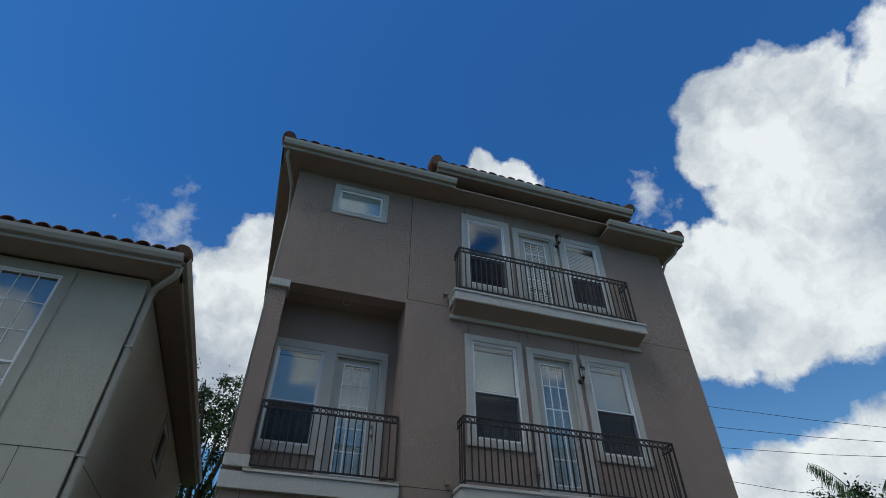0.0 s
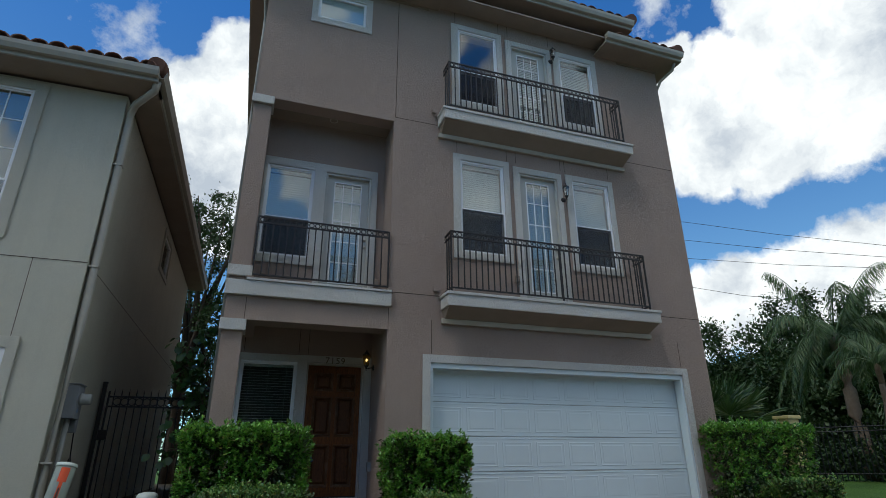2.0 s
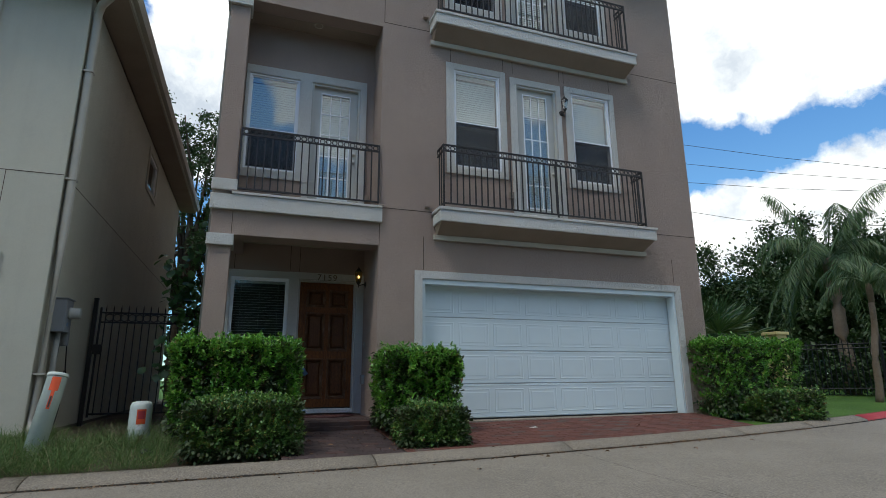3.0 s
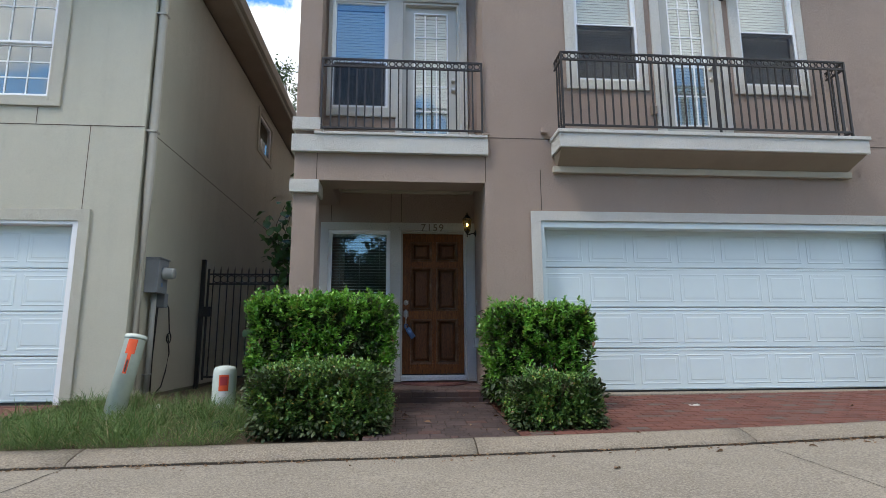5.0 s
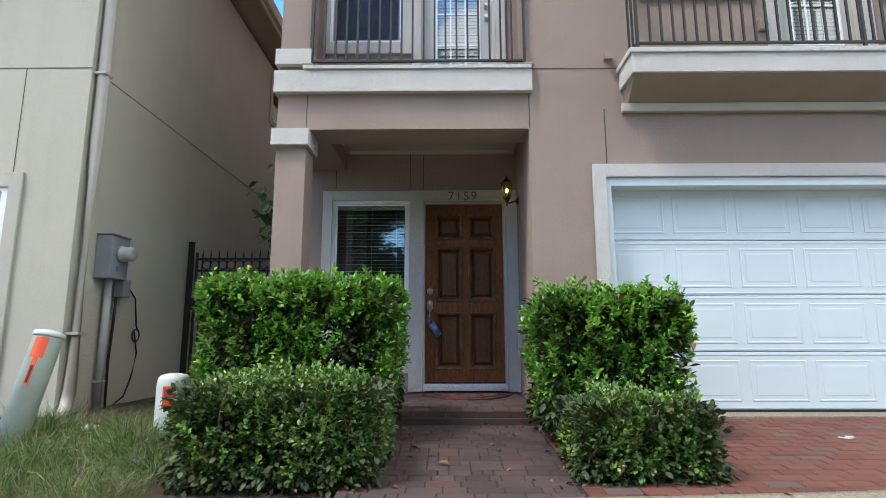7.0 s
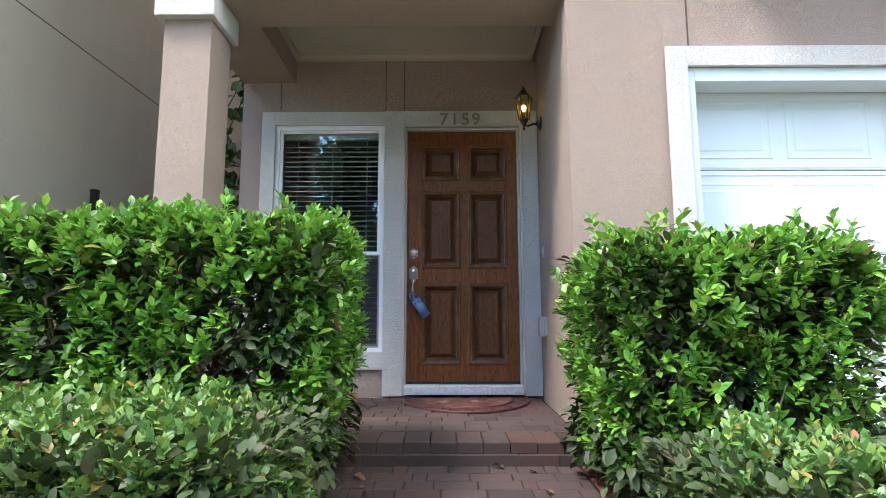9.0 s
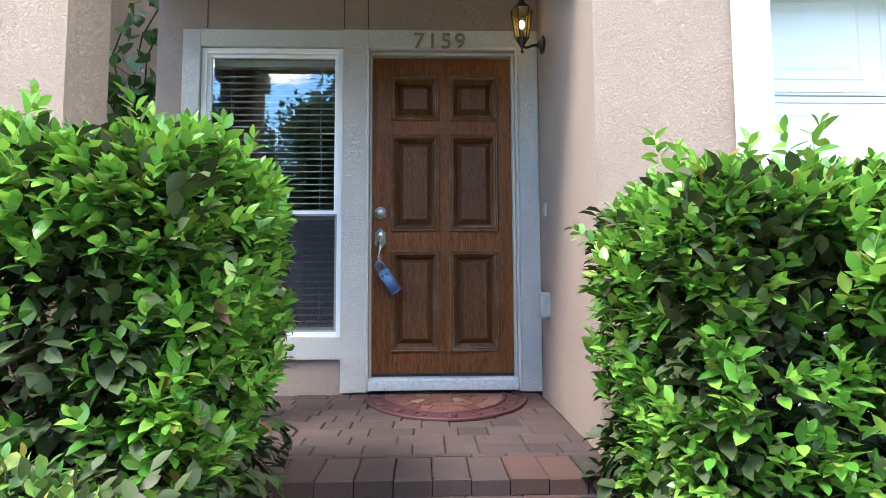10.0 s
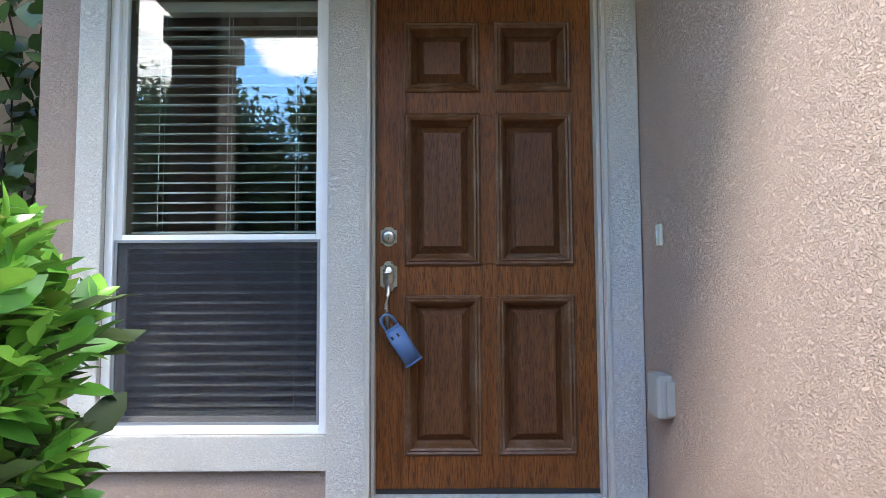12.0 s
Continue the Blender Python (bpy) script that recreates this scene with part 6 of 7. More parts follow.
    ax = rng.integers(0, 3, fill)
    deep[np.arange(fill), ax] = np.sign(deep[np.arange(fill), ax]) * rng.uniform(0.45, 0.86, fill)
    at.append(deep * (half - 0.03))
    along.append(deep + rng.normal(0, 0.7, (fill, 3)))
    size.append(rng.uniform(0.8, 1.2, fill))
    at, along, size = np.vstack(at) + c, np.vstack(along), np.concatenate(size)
    leaf_mesh("inner_foliage", leaf_template(*leaf_size), at, along, size, INNER_SHADE_LEAF, rng, h, "old dull leaves inside, coloured darker for the hedge's inner shade")
    for k in range(15):
        bx_, by_ = rng.uniform(x0 + 0.2, x1 - 0.2), rng.uniform(y0 + 0.2, y1 - 0.2)
        pts = [Vector((bx_, by_, z0 - 0.04))]
        for j in range(1, 5):
            t = j / 4
            pts.append(Vector((bx_ + (rng.uniform(-0.16, 0.16)) * (1 + t), by_ + rng.uniform(-0.16, 0.16) * (1 + t), z0 + (z1 - z0 - 0.08) * t)))
        for pt in pts:
            pt.x, pt.y = min(max(pt.x, x0 + 0.06), x1 - 0.06), min(max(pt.y, y0 + 0.06), y1 - 0.06)
        part("stem", tube(bmesh.new(), pts, [0.017, 0.014, 0.011, 0.008, 0.004], 6), TWIG, h)
        for j in (1, 2, 3):
            way_ = Vector((rng.uniform(-1, 1), rng.uniform(-1, 1), rng.uniform(0.1, 1.0))) * 0.3
            tip = pts[j] + way_
            tip.x, tip.y, tip.z = min(max(tip.x, x0 + 0.03), x1 - 0.03), min(max(tip.y, y0 + 0.03), y1 - 0.03), min(tip.z, z1 - 0.05)
            part("twig", tube(bmesh.new(), [pts[j], pts[j].lerp(tip, 0.5) + Vector((0, 0, 0.02)), tip], [0.006, 0.0045, 0.002], 5), TWIG, h)
    return h


GLOSSY = (0.066, 0.034, 0.28, 0.25)
LEATHER = (0.048, 0.028, 0.2, 0.15)
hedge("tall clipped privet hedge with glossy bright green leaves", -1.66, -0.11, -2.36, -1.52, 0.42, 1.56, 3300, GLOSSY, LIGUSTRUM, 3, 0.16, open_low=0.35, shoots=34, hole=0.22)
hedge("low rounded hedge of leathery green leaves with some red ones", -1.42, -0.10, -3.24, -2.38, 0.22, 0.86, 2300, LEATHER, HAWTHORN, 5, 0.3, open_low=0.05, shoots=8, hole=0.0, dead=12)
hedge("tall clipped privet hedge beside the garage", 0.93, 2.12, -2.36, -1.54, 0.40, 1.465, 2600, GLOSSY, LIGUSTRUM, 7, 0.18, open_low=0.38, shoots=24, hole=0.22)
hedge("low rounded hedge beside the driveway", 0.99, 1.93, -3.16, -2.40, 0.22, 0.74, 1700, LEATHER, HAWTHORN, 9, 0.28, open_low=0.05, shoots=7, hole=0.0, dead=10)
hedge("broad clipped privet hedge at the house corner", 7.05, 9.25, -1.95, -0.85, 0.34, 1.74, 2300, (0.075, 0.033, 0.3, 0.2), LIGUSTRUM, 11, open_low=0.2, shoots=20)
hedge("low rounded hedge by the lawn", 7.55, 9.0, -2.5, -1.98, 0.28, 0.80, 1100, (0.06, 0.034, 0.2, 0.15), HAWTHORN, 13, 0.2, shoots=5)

# grass and weeds between the drives
def grass_patch(name, n, region, zf, lo, hi, material, seed, label):
    rng = np.random.default_rng(seed)
    x0, x1, y0, y1 = region
    x, y = rng.uniform(x0, x1, n), rng.uniform(y0, y1, n)
    y = np.maximum(y, np.array([kerb_y(a) for a in x]) - 0.03)
    clump = np.array([noise.noise(Vector((a * 2.2, b * 2.2, 3.0))) for a, b in zip(x, y)])
    ok = clump > rng.uniform(-0.6, 0.15, n)
    x, y, clump = x[ok], y[ok], clump[ok]
    z = np.array([zf(a, b) for a, b in zip(x, y)]) - 0.01
    at = np.stack([x, y, z], 1)
    along = np.stack([rng.normal(0, 0.6, len(x)), rng.normal(-0.15, 0.6, len(x)), np.ones(len(x))], 1)
    size = rng.uniform(lo, hi, len(x)) * (1 + 0.6 * clump)
    v, f = leaf_template(1.0, 0.017, 0.3, 0.8)
    return tagged(leaf_mesh(name, (v, f), at, along, size, material, rng), label, "grass", "", "stuff")


grass_patch("grass", 17000, (-3.75, -1.45, -3.36, -1.75), yard_z, 0.05, 0.30, GRASS, 21, "long unmown grass and weeds by the kerb")
grass_patch("grass", 5000, (-3.5, -1.5, -2.6, -0.8), yard_z, 0.05, 0.2, STRAW, 25, "dry straw-coloured weeds against the houses")
grass_patch("grass", 900, (-4.6, -3.6, -3.36, -2.9), yard_z, 0.06, 0.16, GRASS, 22, "thin grass at the edge of a brick drive")
grass_patch("grass", 900, (-3.25, -1.5, -1.45, 0.6), yard_z, 0.06, 0.2, GRASS, 24, "sparse weeds in the bare side yard")
grass_patch("grass", 9000, (7.4, 16.0, -3.0, 4.0), lambda x, y: 0.245 + grade(clip_x(x)) + 0.012 * min(max(y + 1, 0), 25), 0.04, 0.075, GRASS, 23, "short mown lawn grass")

# climbing vine between the houses
vine = thing("vine", (-2.0, 0.62, 0.42), "climbing vine with large heart-shaped leaves", "vine")
rng = np.random.default_rng(31)
stalks = []
for k in range(6):
    x, y = -2.05 + 0.12 * k, 0.55 + 0.05 * (k % 3)
    pts = [(x + 0.12 * math.sin(j * 1.3 + k), y + 0.06 * math.cos(j * 1.7 + k), 0.4 + j * (0.30 + 0.02 * k)) for j in range(10)]
    part("stalk", tube(bmesh.new(), pts, 0.006, 5), BARK, vine)
    stalks.append(np.array(pts))
at = np.vstack([s[rng.integers(3, 10, 60)] + rng.normal(0, 0.09, (60, 3)) for s in stalks])
along = np.stack([rng.normal(0, 0.6, len(at)), rng.normal(-0.5, 0.4, len(at)), rng.normal(-0.6, 0.4, len(at))], 1)
leaf_mesh("foliage", fine_leaf(0.15, 0.125, 0.2, 0.3), at, along, rng.uniform(0.6, 1.15, len(at)), VINE_LEAF, rng, vine, "large dark green leaves")

# ---- trees ----
def tree(label, x, y, ground, height, radius, leaves, size, seed, material=None, low=0.28, clump=0.24):
    rng = np.random.default_rng(seed)
    t = thing("tree", (x, y, ground), label, "tree")
    trunk = [(x + 0.12 * math.sin(seed + j), y + 0.1 * math.cos(seed * 2 + j), ground - 0.1 + height * 0.5 * j / 4) for j in range(5)]
    r0 = height * 0.022
    part("trunk", tube(bmesh.new(), trunk, [r0, r0 * 0.9, r0 * 0.8, r0 * 0.65, r0 * 0.5], 10), BARK, t)
    heads = []
    for k in range(26):
        a = k * 2.399 + rng.uniform(-0.3, 0.3)
        rr = radius * math.sqrt(rng.uniform(0.05, 1.0)) * 0.8
        zz = ground + height * rng.uniform(low, 0.93)
        rr *= 1.0 - 0.45 * abs((zz - ground) / height - 0.55)
        tip = Vector((x + rr * math.cos(a), y + rr * math.sin(a), zz))
        root = Vector(trunk[rng.integers(2, 5)])
        mid = (root + tip) / 2 + Vector((0, 0, 0.06 * height * rng.uniform(-0.5, 1)))
        part("limb", tube(bmesh.new(), [root, mid, tip], [r0 * 0.4, r0 * 0.25, r0 * 0.08], 6), BARK, t)
        heads.append((tip, radius * rng.uniform(0.22, 0.45)))
    per = leaves // len(heads)
    at = []
    for tip, r in heads:
        for j in range(7):
            c = np.array(tip) + rng.normal(0, r * 0.55, 3)
            at.append(c + rng.normal(0, r * clump, (per // 7, 3)))
    at = np.vstack(at)
    along = rng.normal(0, 1, at.shape)
    along[:, 2] -= 0.4
    leaf_mesh("crown", spray_template(size, size * 0.62), at, along, rng.uniform(0.6, 1.3, len(at)), material or OAK_LEAF, rng, t, "dark green leaf clumps with gaps")
    return t


tree("tall dark oak standing behind the houses", -3.35, 13.5, 0.2, 12.6, 2.7, 20000, 0.13, 41, low=0.14, clump=0.15)
tree("leafy tree behind the side yard", -2.3, 16.5, 0.2, 7.0, 2.4, 14000, 0.14, 42, low=0.1, clump=0.17)
for k, (x, y, hgt, rad) in enumerate(((25, 15.5, 6.8, 4.0), (28.5, 12.5, 8.3, 4.6), (33, 8.5, 9.5, 5.0), (31, 2.5, 9.6, 4.6), (22.5, 20, 6.6, 4.0), (27, 21, 7.8, 4.5), (37, 1, 10.5, 5), (24.5, 9, 6.0, 3.4), (27, 5.5, 6.5, 3.6), (26, -1.5, 6.5, 3.6))):
    tree("broad dark green tree beyond the lawn", x, y, 0.4, hgt, rad, 46000, 0.21, 50 + k, low=0.04, clump=0.22)
for k, (x, y, hgt, rad) in enumerate(((-14.5, -21, 10.6, 4.4), (-9.5, -20, 9.2, 3.9), (-4.5, -20.5, 10.2, 4.2), (0.8, -20, 9.2, 3.9), (6, -21, 10.2, 4.2), (12, -22, 10.6, 4.6))):
    tree("broad tree across the road", x, y, -0.1, hgt, rad, 44000, 0.28, 70 + k, low=0.04, clump=0.3)

# palms on the lawn
def frond(parent, root, heading, length, rise, droop, leaflets, width, seed, hang=1.15):
    """A feather frond: an arching rib with hanging leaflets."""
    rng = np.random.default_rng(seed)
    rib = []
    for j in range(9):
        t = j / 8
        rib.append(Vector(root) + Vector((math.cos(heading), math.sin(heading), 0)) * (length * (t - 0.18 * t * t)) + Vector((0, 0, rise * t - droop * t * t)))
    ob = part("frond", tube(bmesh.new(), rib, [0.03, 0.028, 0.024, 0.02, 0.016, 0.013, 0.01, 0.007, 0.004], 5), PALM_LEAF, parent)
    pts = np.array(rib)
    t = np.linspace(0.12, 0.99, leaflets)
    base = np.stack([np.interp(t * 8, np.arange(9), pts[:, k]) for k in range(3)], 1)
    side = np.array([-math.sin(heading), math.cos(heading), 0])
    fwd = np.array([math.cos(heading), math.sin(heading), 0])
    at = np.vstack([base, base])
    along = np.vstack([side * s + fwd * 0.5 + np.array([0, 0, -hang]) + rng.normal(0, 0.16, (leaflets, 3)) for s in (1, -1)])
    sz = np.tile(0.45 + 0.55 * np.sin(np.pi * np.clip(t, 0.1, 0.95)), 2) * rng.uniform(0.8, 1.1, 2 * leaflets)
    lf = leaf_mesh("leaflet_spray", leaf_template(width, width * 0.042, 0.3, 0.6), at, along, sz, PALM_LEAF, rng, parent)
    lf.parent = ob
    lf.location = ORIGIN[parent.name] - ORIGIN[ob.name]
    return ob


def palm(label, base, top, r, n, length, seed, rise=1.3, droop=2.4, width=0.8):
    rng = random.Random(seed)
    p = thing("palm_tree", base, label, "palm tree")
    b, t = Vector(base), Vector(top)
    pts = [b.lerp(t, j / 10) + Vector((0.04 * math.sin(j), 0, 0)) for j in range(11)]
    part("trunk", tube(bmesh.new(), pts, [r * (1.25 - 0.3 * j / 10) * (1 + 0.06 * (j % 2)) for j in range(11)], 12), PALM_BARK, p)
    part("crownshaft", tube(bmesh.new(), [t, t + Vector((0, 0, 0.35)), t + Vector((0, 0, 0.7))], [r * 1.0, r * 1.12, r * 0.6], 10), PALM_BARK, p, "ragged brown leaf bases")
    for k in range(n):
        frond(p, t + Vector((0, 0, 0.5)), k * 2.399 + rng.uniform(-0.2, 0.2), length * rng.uniform(0.8, 1.1), rise * rng.uniform(0.4, 1.7), droop * rng.uniform(0.7, 1.2), 80, width, seed * 50 + k)
    return p


palm("tall queen palm with drooping feathery fronds", (18.95, 3.85, 0.4), (18.9, 3.9, 4.6), 0.19, 24, 2.55, 5, 3.4, 3.9, 0.75)
palm("slender leaning young palm on the lawn", (15.07, 0.6, 0.3), (15.2, 0.4, 3.0), 0.075, 8, 1.5, 6, 1.4, 1.9, 0.55)
palm("feathery palm among the trees", (21.5, 0.6, 0.4), (21.4, 0.6, 4.8), 0.2, 20, 3.2, 7, 2.6, 3.8, 0.9)
fan = thing("fan_palm", (13.6, 4.6, 0.3), "low fan palm with stiff pleated fronds behind the hedge", "palm tree")
part("trunk", tube(bmesh.new(), [(13.6, 4.6, 0.2), (13.6, 4.6, 1.0), (13.6, 4.6, 1.6)], [0.22, 0.2, 0.16], 10), PALM_BARK, fan)
for k in range(18):
    rng = np.random.default_rng(300 + k)
    a = k * 2.399
    up = 0.25 + 1.1 * (k / 18)
    root = Vector((13.6, 4.6, 1.6))
    tip = root + Vector((math.cos(a) * math.cos(up), math.sin(a) * math.cos(up), math.sin(up))) * 1.25
    st = part("frond", tube(bmesh.new(), [root, (root + tip) / 2, tip], [0.02, 0.016, 0.012], 5), PALM_LEAF, fan)
    d = np.array((tip - root).normalized())
    s = np.cross(d, np.array([0, 0, 1.0]))
    s /= np.linalg.norm(s)
    ang = np.linspace(-1.5, 1.5, 26)
    along = d[None] * np.cos(ang)[:, None] + s[None] * np.sin(ang)[:, None] + np.array([0, 0, -0.12])
    lf = leaf_mesh("pleated_blade", leaf_template(1.15, 0.07, 0.5, 0.12), np.tile(np.array(tip), (26, 1)), along, rng.uniform(0.85, 1.05, 26), PALM_LEAF, rng, fan)
    lf.parent = st
    lf.location = ORIGIN[fan.name] - ORIGIN[st.name]

# far iron fence and pillar
fence = thing("fence", (17.0, 3.0, 0.5), "black iron fence with spear tops beyond the lawn", "fence")
bm = boxes((-0.011, 0.011, -0.011, 0.011, 0.0, 1.70))
fp = shared("picket", bm, BLACK)
fa, fb = Vector((13.5, 8.0, 0.42)), Vector((20.6, -2.0, 0.5))
run = fb - fa
n = 88
for i in range(n + 1):
    piece("picket", fp, fence, fa + run * (i / n))
for z in (0.2, 1.45, 1.58):
    part("rail", rod(bmesh.new(), fa + Vector((0, 0, z)), fb + Vector((0, 0, z)), 0.02, 0.02, 6), BLACK, fence)
for i in range(6):
    q = fa + run * (i / 5)
    part("post", boxes((q.x - 0.035, q.x + 0.035, q.y - 0.035, q.y + 0.035, q.z - 0.1, q.z + 1.85)), BLACK, fence)
pil = thing("pillar", (10.05, -0.75, 0.25), "pale yellow rendered garden pillar behind the hedge", "pillar")
part("shaft", boxes((9.9, 10.2, -0.9, -0.6, 0.2, 1.93), bevel=0.01), YELLOW, pil)
part("coping", boxes((9.86, 10.24, -0.94, -0.56, 1.93, 2.0), bevel=0.015), YELLOW, pil)
rng = np.random.default_rng(91)
bank = rng.uniform(0, 1, (9000, 1)) * np.array([[7.6, -10.7, 0.1]]) + np.array([[14.6, 8.8, 0.4]]) + rng.normal(0, 0.32, (9000, 3)) + rng.uniform(0, 1, (9000, 1)) * np.array([[0, 0, 1.15]])
tagged(leaf_mesh("shrub_bank", leaf_template(0.16, 0.09), bank, rng.normal(0, 1, bank.shape), rng.uniform(0.6, 1.2, 9000), OAK_LEAF, rng), "dark shrubs growing behind the iron fence", "shrubs", "", "stuff")

# power lines beyond the house
for a, b in (((27.5, 18.4, 17.1), (34.1, 9.7, 12.8)), ((27.45, 18.5, 15.7), (34.0, 9.8, 12.1)), ((27.45, 18.5, 14.3), (34.0, 9.9, 11.45)), ((27.4, 18.5, 12.15), (31.2, 14.2, 10.4))):
    a, b = Vector(a), Vector(b)
    p0, p1 = a + (a - b) * 0.8, b + (b - a) * 3.0
    p1.z = max(p1.z, b.z - 2.5)
    pw = thing("power_line", (a + b) / 2, "thin dark overhead power line", "power line", "overhead power lines")
    pts = [p0, a.lerp(p0, 0.4), a, a.lerp(b, 0.5) - Vector((0, 0, 0.12)), b, b.lerp(p1, 0.4) - Vector((0, 0, 0.1)), p1]
    part("wire", tube(bmesh.new(), pts, 0.016, 5), CABLE, pw)

# ---- doormat ----
mat_ = thing("doormat", (0.485, -0.03, 0.492), "half-round rubber doormat printed like stones with a scroll border", "doormat")
MX, MY = 0.485, -0.035


def half_disc(rx, ry, z0, z1, n=40, dx=0.0):
    bm = bmesh.new()
    pts = [(MX + rx * math.cos(math.pi * i / n), MY - ry * math.sin(math.pi * i / n)) for i in range(n + 1)]
    prism(bm, pts, z0, z1, "Z")
    return bm


part("base", half_disc(0.505, 0.68, 0.4915, 0.497), RUBBER, mat_)
for f_ in (0.985, 0.745):
    arc = [(MX + 0.505 * f_ * math.cos(math.pi * i / 40), MY - 0.68 * f_ * math.sin(math.pi * i / 40), 0.498) for i in range(41)]
    part("rim", tube(bmesh.new(), arc, 0.008, 6), RUBBER, mat_)
for k in range(9):
    a = math.pi * (k + 0.5) / 9
    cx, cy = MX + 0.505 * 0.865 * math.cos(a), MY - 0.68 * 0.865 * math.sin(a)
    s_ = 1 if k % 2 else -1
    pts = []
    for j in range(15):
        th = j * 0.62
        rr = 0.043 * (1 - j / 17)
        pts.append((cx + rr * math.cos(s_ * th + a), cy + rr * math.sin(s_ * th + a), 0.499))
    part("scroll", tube(bmesh.new(), pts, 0.006, 5), RUBBER, mat_)
rnd = random.Random(5)
for r0, r1, seg in ((0.03, 0.19, 3), (0.205, 0.36, 7), (0.375, 0.53, 11), (0.545, 0.705, 15)):
    for k in range(seg):
        a0, a1 = math.pi * (k + 0.05) / seg, math.pi * (k + 0.95) / seg
        bm = bmesh.new()
        jit = lambda: rnd.uniform(-0.008, 0.008)
        out_ = [(MX + 0.505 * r * math.cos(a) + jit(), MY - 0.68 * r * math.sin(a) - 0.004 + jit()) for r, a in ((r0, a0), (r1, a0), (r1, (a0 + a1) / 2), (r1, a1), (r0, a1))]
        prism(bm, out_, 0.4972, 0.5005, "Z")
        part("stone", bm, STONE, mat_)

# small things lying about
lit = thing("wrapper", (3.32, -2.05, 0.34), "crumpled white wrapper on the driveway", "litter")
bm = bmesh.new()
bmesh.ops.create_icosphere(bm, subdivisions=2, radius=0.05)
for vv in bm.verts:
    vv.co = Vector((vv.co.x * 1.4, vv.co.y, vv.co.z * 0.18 + 0.02 * noise.noise(vv.co * 40)))
bmesh.ops.translate(bm, verts=bm.verts, vec=(3.32, -2.05, 0.352))
part("sheet", bm, TRIM, lit)
rng = np.random.default_rng(77)
for x, y, z in ((3.9, -1.95, 0.36), (5.0, -2.3, 0.34), (0.62, -1.62, 0.372), (-0.08, -1.75, 0.36), (4.55, -3.9, 0.20), (2.6, -3.75, 0.18), (3.45, -3.72, 0.19), (0.2, -2.7, 0.30), (1.5, -4.2, 0.165), (5.8, -3.6, 0.21)):
    dry = leaf_mesh("fallen_leaf", leaf_template(0.075, 0.04, 0.5, 0.4), np.array([[x, y, z + 0.008]]), np.array([[math.sin(x * 9), math.cos(x * 9), 0.1]]), np.array([1.0]), DRY, rng)
    del dry["kind"]
    tagged(dry, "single dry brown leaf on the paving", "fallen leaf", "fallen leaves")

# ---- paving ----
setting("porch_joint", boxes((LEFT + 0.025, PR + 0.015, F + 0.03, 0.012, 0.43, 0.4815)), JOINT, "sand-filled joints of the porch floor", "joint")
setting("porch_base", boxes((LEFT + 0.02, PR + 0.02, F + 0.02, 0.015, 0.25, 0.428), (-0.42, PR - 0.03, F - 0.235, F + 0.02, 0.25, 0.364)), PLINTH, "concrete base of the porch", "plinth")


def paver_mesh(l, w_, h, material, gap=0.004):
    bm = bmesh.new()
    a, b = l / 2 - gap / 2, w_ / 2 - gap / 2
    loops = [[bm.verts.new((sx * (a - i), sy * (b - i), z)) for sx, sy in ((-1, -1), (1, -1), (1, 1), (-1, 1))] for i, z in ((0, -h), (0, -0.006), (0.005, 0.0))]
    for p_, q_ in zip(loops, loops[1:]):
        for k in range(4):
            bm.faces.new((p_[k], p_[(k + 1) % 4], q_[(k + 1) % 4], q_[k]))
    bm.faces.new(loops[-1])
    bmesh.ops.recalc_face_normals(bm, faces=bm.faces)
    return shared("brick", bm, material)


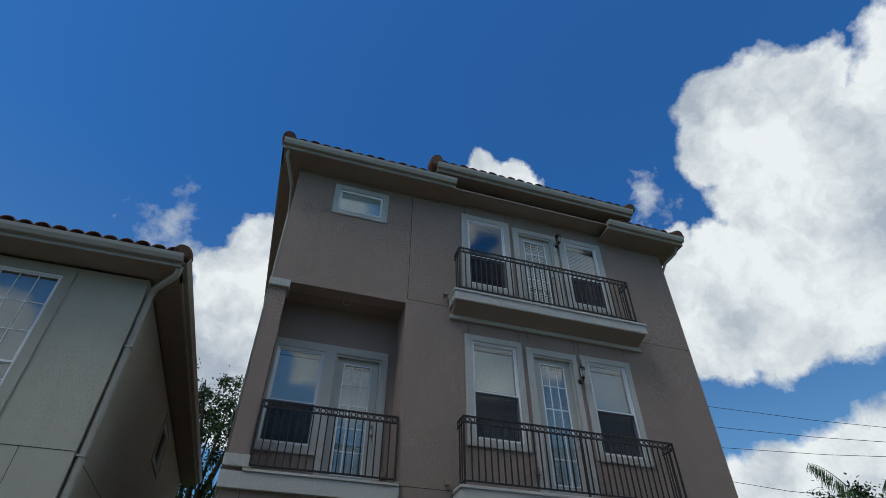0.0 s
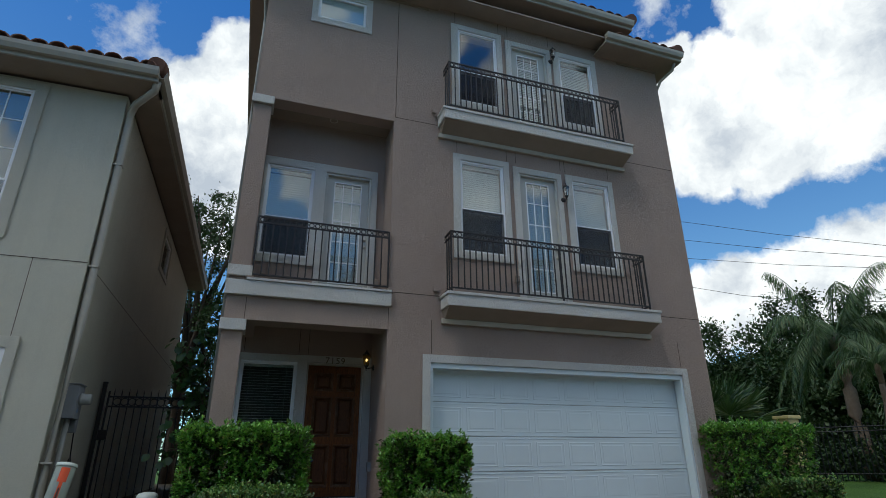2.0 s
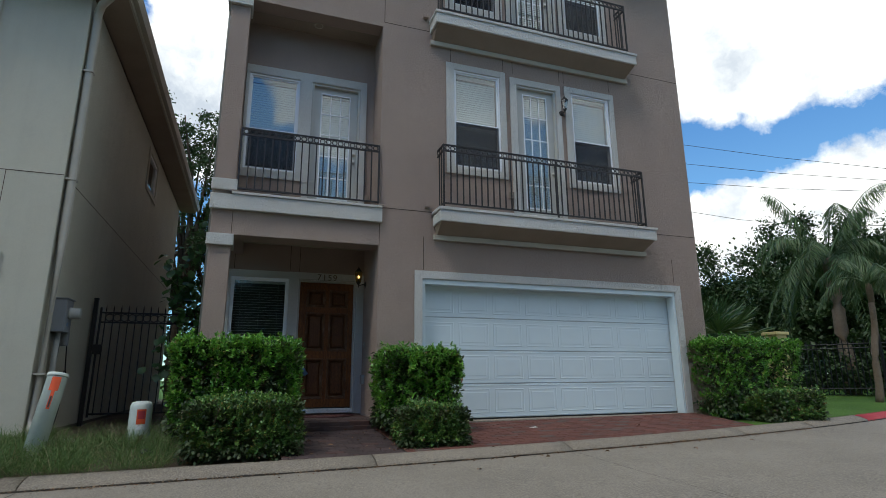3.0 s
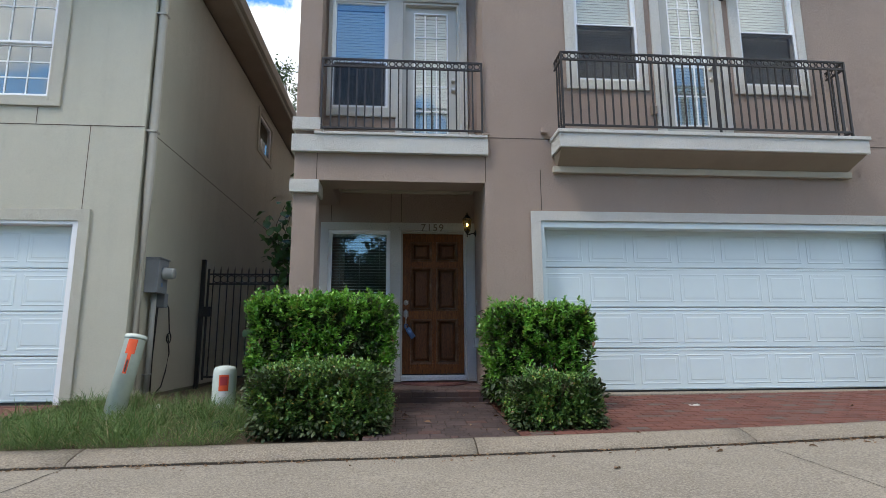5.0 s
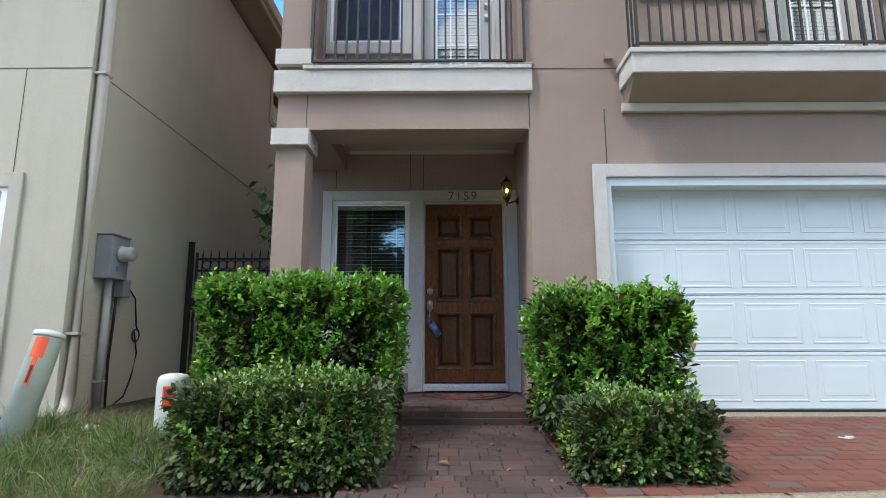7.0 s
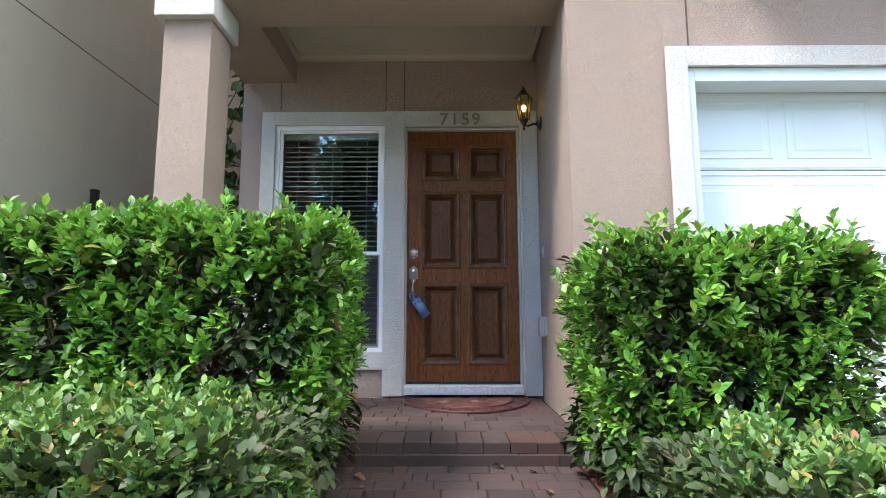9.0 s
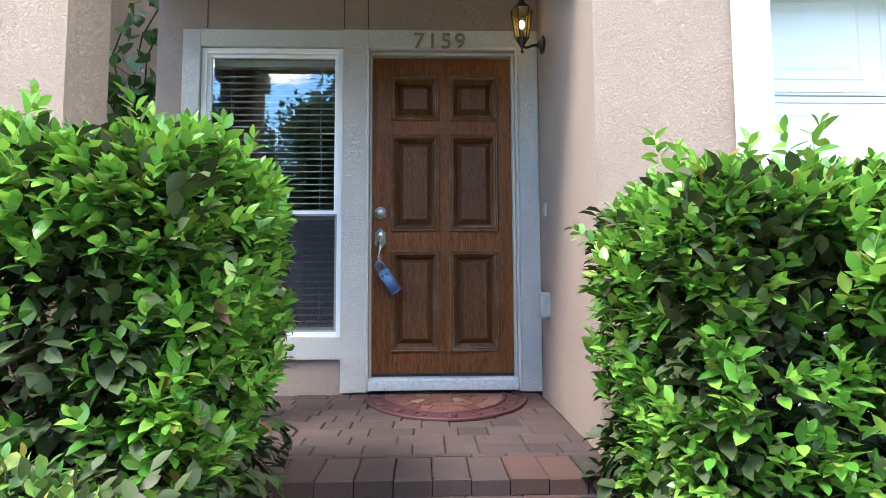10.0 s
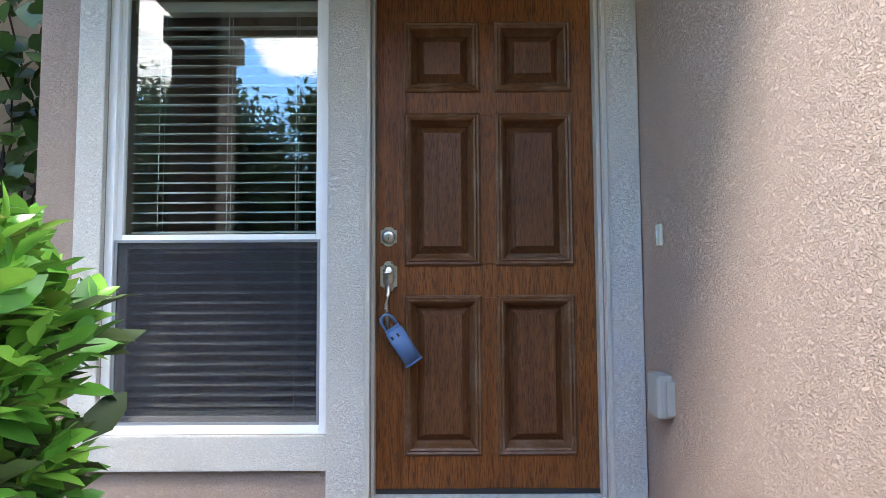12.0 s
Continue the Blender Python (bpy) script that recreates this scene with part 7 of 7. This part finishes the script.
def lay(parent, x0, x1, front, back, height, lengths, w_, h, material, seed, slope=0.0, limit=300, first=0.0, keep=lambda x, y: True):
    """Rows of pavers in broken bond; the first ones are pieces of their own, the rest one joined part."""
    rnd = random.Random(seed)
    meshes = {l: paver_mesh(l, w_, h, material) for l in lengths}
    made, rest = 0, []
    rows = int((back - min(front(x0), front(x1))) / w_)
    for j in range(rows + 1):
        y0_ = back - (j + 1) * w_
        x = x0
        n_ = 0
        while x < x1 - 0.02:
            l = rnd.choice(lengths) if len(lengths) > 1 else lengths[0]
            full = l * 0.5 if (n_ == 0 and j % 2) else l
            full = min(full, x1 - x)
            if x1 - x - full < 0.045:
                full = x1 - x
            cx = x + full / 2
            x += full
            n_ += 1
            lo = max(y0_, front(cx))
            wid = back - j * w_ - lo
            if wid < 0.025 or not keep(cx, lo):
                continue
            y = lo + wid / 2
            z = height(cx, y) + rnd.uniform(-0.0025, 0.0025)
            if made < limit:
                ob = piece("brick", meshes[l], parent, (cx, y, z), rnd.uniform(-0.008, 0.008), (full / l, wid / w_, 1.0))
                ob.rotation_euler[0] = slope + rnd.uniform(-0.012, 0.012)
                ob.rotation_euler[1] = rnd.uniform(-0.01, 0.01)
                made += 1
            else:
                rest.append((cx, y, z, full, wid))
    if rest:
        verts, faces = [], []
        o = ORIGIN[parent.name]
        for cx, y, z, l, wid in rest:
            a, b = l / 2 - 0.002, wid / 2 - 0.002
            k = len(verts)
            for i, dz in ((0, -h), (0, -0.006), (0.005, 0.0)):
                for sx, sy in ((-1, -1), (1, -1), (1, 1), (-1, 1)):
                    verts.append((cx + sx * (a - i) - o.x, y + sy * (b - i) - o.y, z + dz + sy * (b - i) * math.tan(slope) - o.z))
            for r in (0, 4):
                for q in range(4):
                    faces.append((k + r + q, k + r + (q + 1) % 4, k + r + 4 + (q + 1) % 4, k + r + 4 + q))
            faces.append((k + 8, k + 9, k + 10, k + 11))
        me = bpy.data.meshes.new("bricks")
        me.from_pydata(verts, [], faces)
        me.materials.append(material)
        ob = new("bricks", me)
        ob.parent = parent
        tagged(ob, kind="stuff")


porch = thing("porch_floor", (0.0, -0.7, 0.43), "brown-grey paver porch floor with one step", "floor", kind="structure")
lay(porch, LEFT + 0.05, PR + 0.0, lambda x: F + 0.01, 0.01, lambda x, y: 0.49, (0.21, 0.14, 0.21), 0.14, 0.055, BROWN_PAVER, 1, keep=lambda x, y: True)
sold = paver_mesh(0.14, 0.255, 0.06, BROWN_PAVER)
for i in range(10):
    piece("brick", sold, porch, (-0.245 + 0.14 * i, F - 0.1175, 0.489 + 0.002 * math.sin(i * 3)), 0.006 * math.sin(i * 5))
riser = paver_mesh(0.21, 0.10, 0.062, BROWN_PAVER)
for i in range(7):
    piece("brick", riser, porch, (-0.215 + 0.205 * i, F - 0.202 + 0.004 * math.sin(i * 2.1), 0.4275), 0.01 * math.sin(i * 4))
walk_ = thing("walkway", (0.4, -2.5, 0.25), "brown brick walkway up to the step", "walkway", kind="structure")
WZ = lambda x, y: 0.252 + 0.115 * min(max((y - kerb_y(x)) / 1.75, 0), 1)
lay(walk_, -0.36, 1.02, lambda x: kerb_y(x) + 0.01, F - 0.245, WZ, (0.21, 0.14, 0.21, 0.07), 0.105, 0.05, BROWN_PAVER, 2, slope=math.atan(0.065))
drive = thing("driveway", (4.0, -2.3, 0.25), "red brick driveway in front of the garage", "driveway", kind="structure")
DZ = lambda x, y: 0.25 + grade(x) * 1.0 + 0.125 * min(max((y - kerb_y(x)) / (F - 0.06 - kerb_y(x)), 0), 1)
lay(drive, 1.03, 7.0, lambda x: kerb_y(x) + 0.01, F - 0.065, DZ, (0.21,), 0.105, 0.05, RED_PAVER, 3, slope=math.atan(0.062))
ndrive = thing("neighbour_driveway", (-6.0, -2.3, 0.25), "faded red brick driveway next door", "driveway", kind="structure")
lay(ndrive, -7.5, -3.95, lambda x: kerb_y(x) + 0.01, NY - 0.04, lambda x, y: 0.275 + 0.11 * min(max((y - kerb_y(x)) / 2.0, 0), 1), (0.21,), 0.105, 0.05, RED_PAVER, 4, slope=math.atan(0.055))

# ---- grit and cracks on the road ----
def crack(pts, width, seed):
    """A thin dirt-filled crack, wandering along a line on the road."""
    bm = bmesh.new()
    rows_ = []
    for (ax_, ay_), (bx_, by_) in zip(pts, pts[1:]):
        n_ = max(2, int(math.hypot(bx_ - ax_, by_ - ay_) / 0.06))
        for i in range(n_):
            t = i / n_
            x, y = ax_ + (bx_ - ax_) * t, ay_ + (by_ - ay_) * t
            x += 0.012 * noise.noise(Vector((x * 8, y * 8, seed)))
            w_ = width * (0.6 + 0.6 * abs(noise.noise(Vector((x * 15, y * 15, seed + 5)))))
            rows_.append((bm.verts.new((x - w_, y, road_z(x, y) + 0.003)), bm.verts.new((x + w_, y, road_z(x, y) + 0.003))))
    for a, b in zip(rows_, rows_[1:]):
        bm.faces.new((a[0], a[1], b[1], b[0]))
    bmesh.ops.recalc_face_normals(bm, faces=bm.faces)
    return setting("road_joint", bm, DIRT, "narrow dark joint across the concrete road", "joint")


for pts, w_, s in (([(-2.56, -3.69), (-2.64, -5.2), (-2.68, -8.0)], 0.006, 1), ([(3.06, -3.55), (2.98, -5.0), (2.94, -8.0)], 0.004, 2), ([(8.2, -2.9), (8.3, -5.0), (8.3, -8.0)], 0.005, 3)):
    crack(pts, w_, s)
rng = np.random.default_rng(404)
gx_ = np.concatenate([rng.uniform(-3.5, 8.0, 800), rng.normal(4.6, 0.9, 240)])
gy_ = np.array([kerb_y(x) for x in gx_]) - 0.30 - rng.exponential(0.045, len(gx_))
gz_ = np.array([road_z(x, y) for x, y in zip(gx_, gy_)]) + 0.006
grit = leaf_mesh("gutter_grit", leaf_template(0.022, 0.012, 0.6, 0.5), np.stack([gx_, gy_, gz_], 1), rng.normal(0, 1, (len(gx_), 3)) * np.array([1, 1, 0.25]), rng.uniform(0.4, 1.8, len(gx_)), DRY, rng)
tagged(grit, "dry leaf crumbs and grit along the kerb", "grit", "", "stuff")
bx_ = np.concatenate([rng.uniform(-1.5, 0.0, 70), rng.uniform(0.95, 2.1, 70), rng.uniform(-0.3, 1.0, 14)])
by_ = np.concatenate([rng.uniform(-3.3, -1.6, 140), rng.uniform(-3.2, -1.6, 14)])
bz_ = np.array([0.262 + 0.115 * min(max((y - kerb_y(x)) / 1.75, 0), 1) for x, y in zip(bx_, by_)])
under = leaf_mesh("leaf_litter", leaf_template(0.055, 0.03, 0.5, 0.5), np.stack([bx_, by_, bz_], 1), rng.normal(0, 1, (len(bx_), 3)) * np.array([1, 1, 0.2]), rng.uniform(0.5, 1.1, len(bx_)), DRY, rng)
tagged(under, "dry brown leaves lying under the hedges", "leaf litter", "", "stuff")
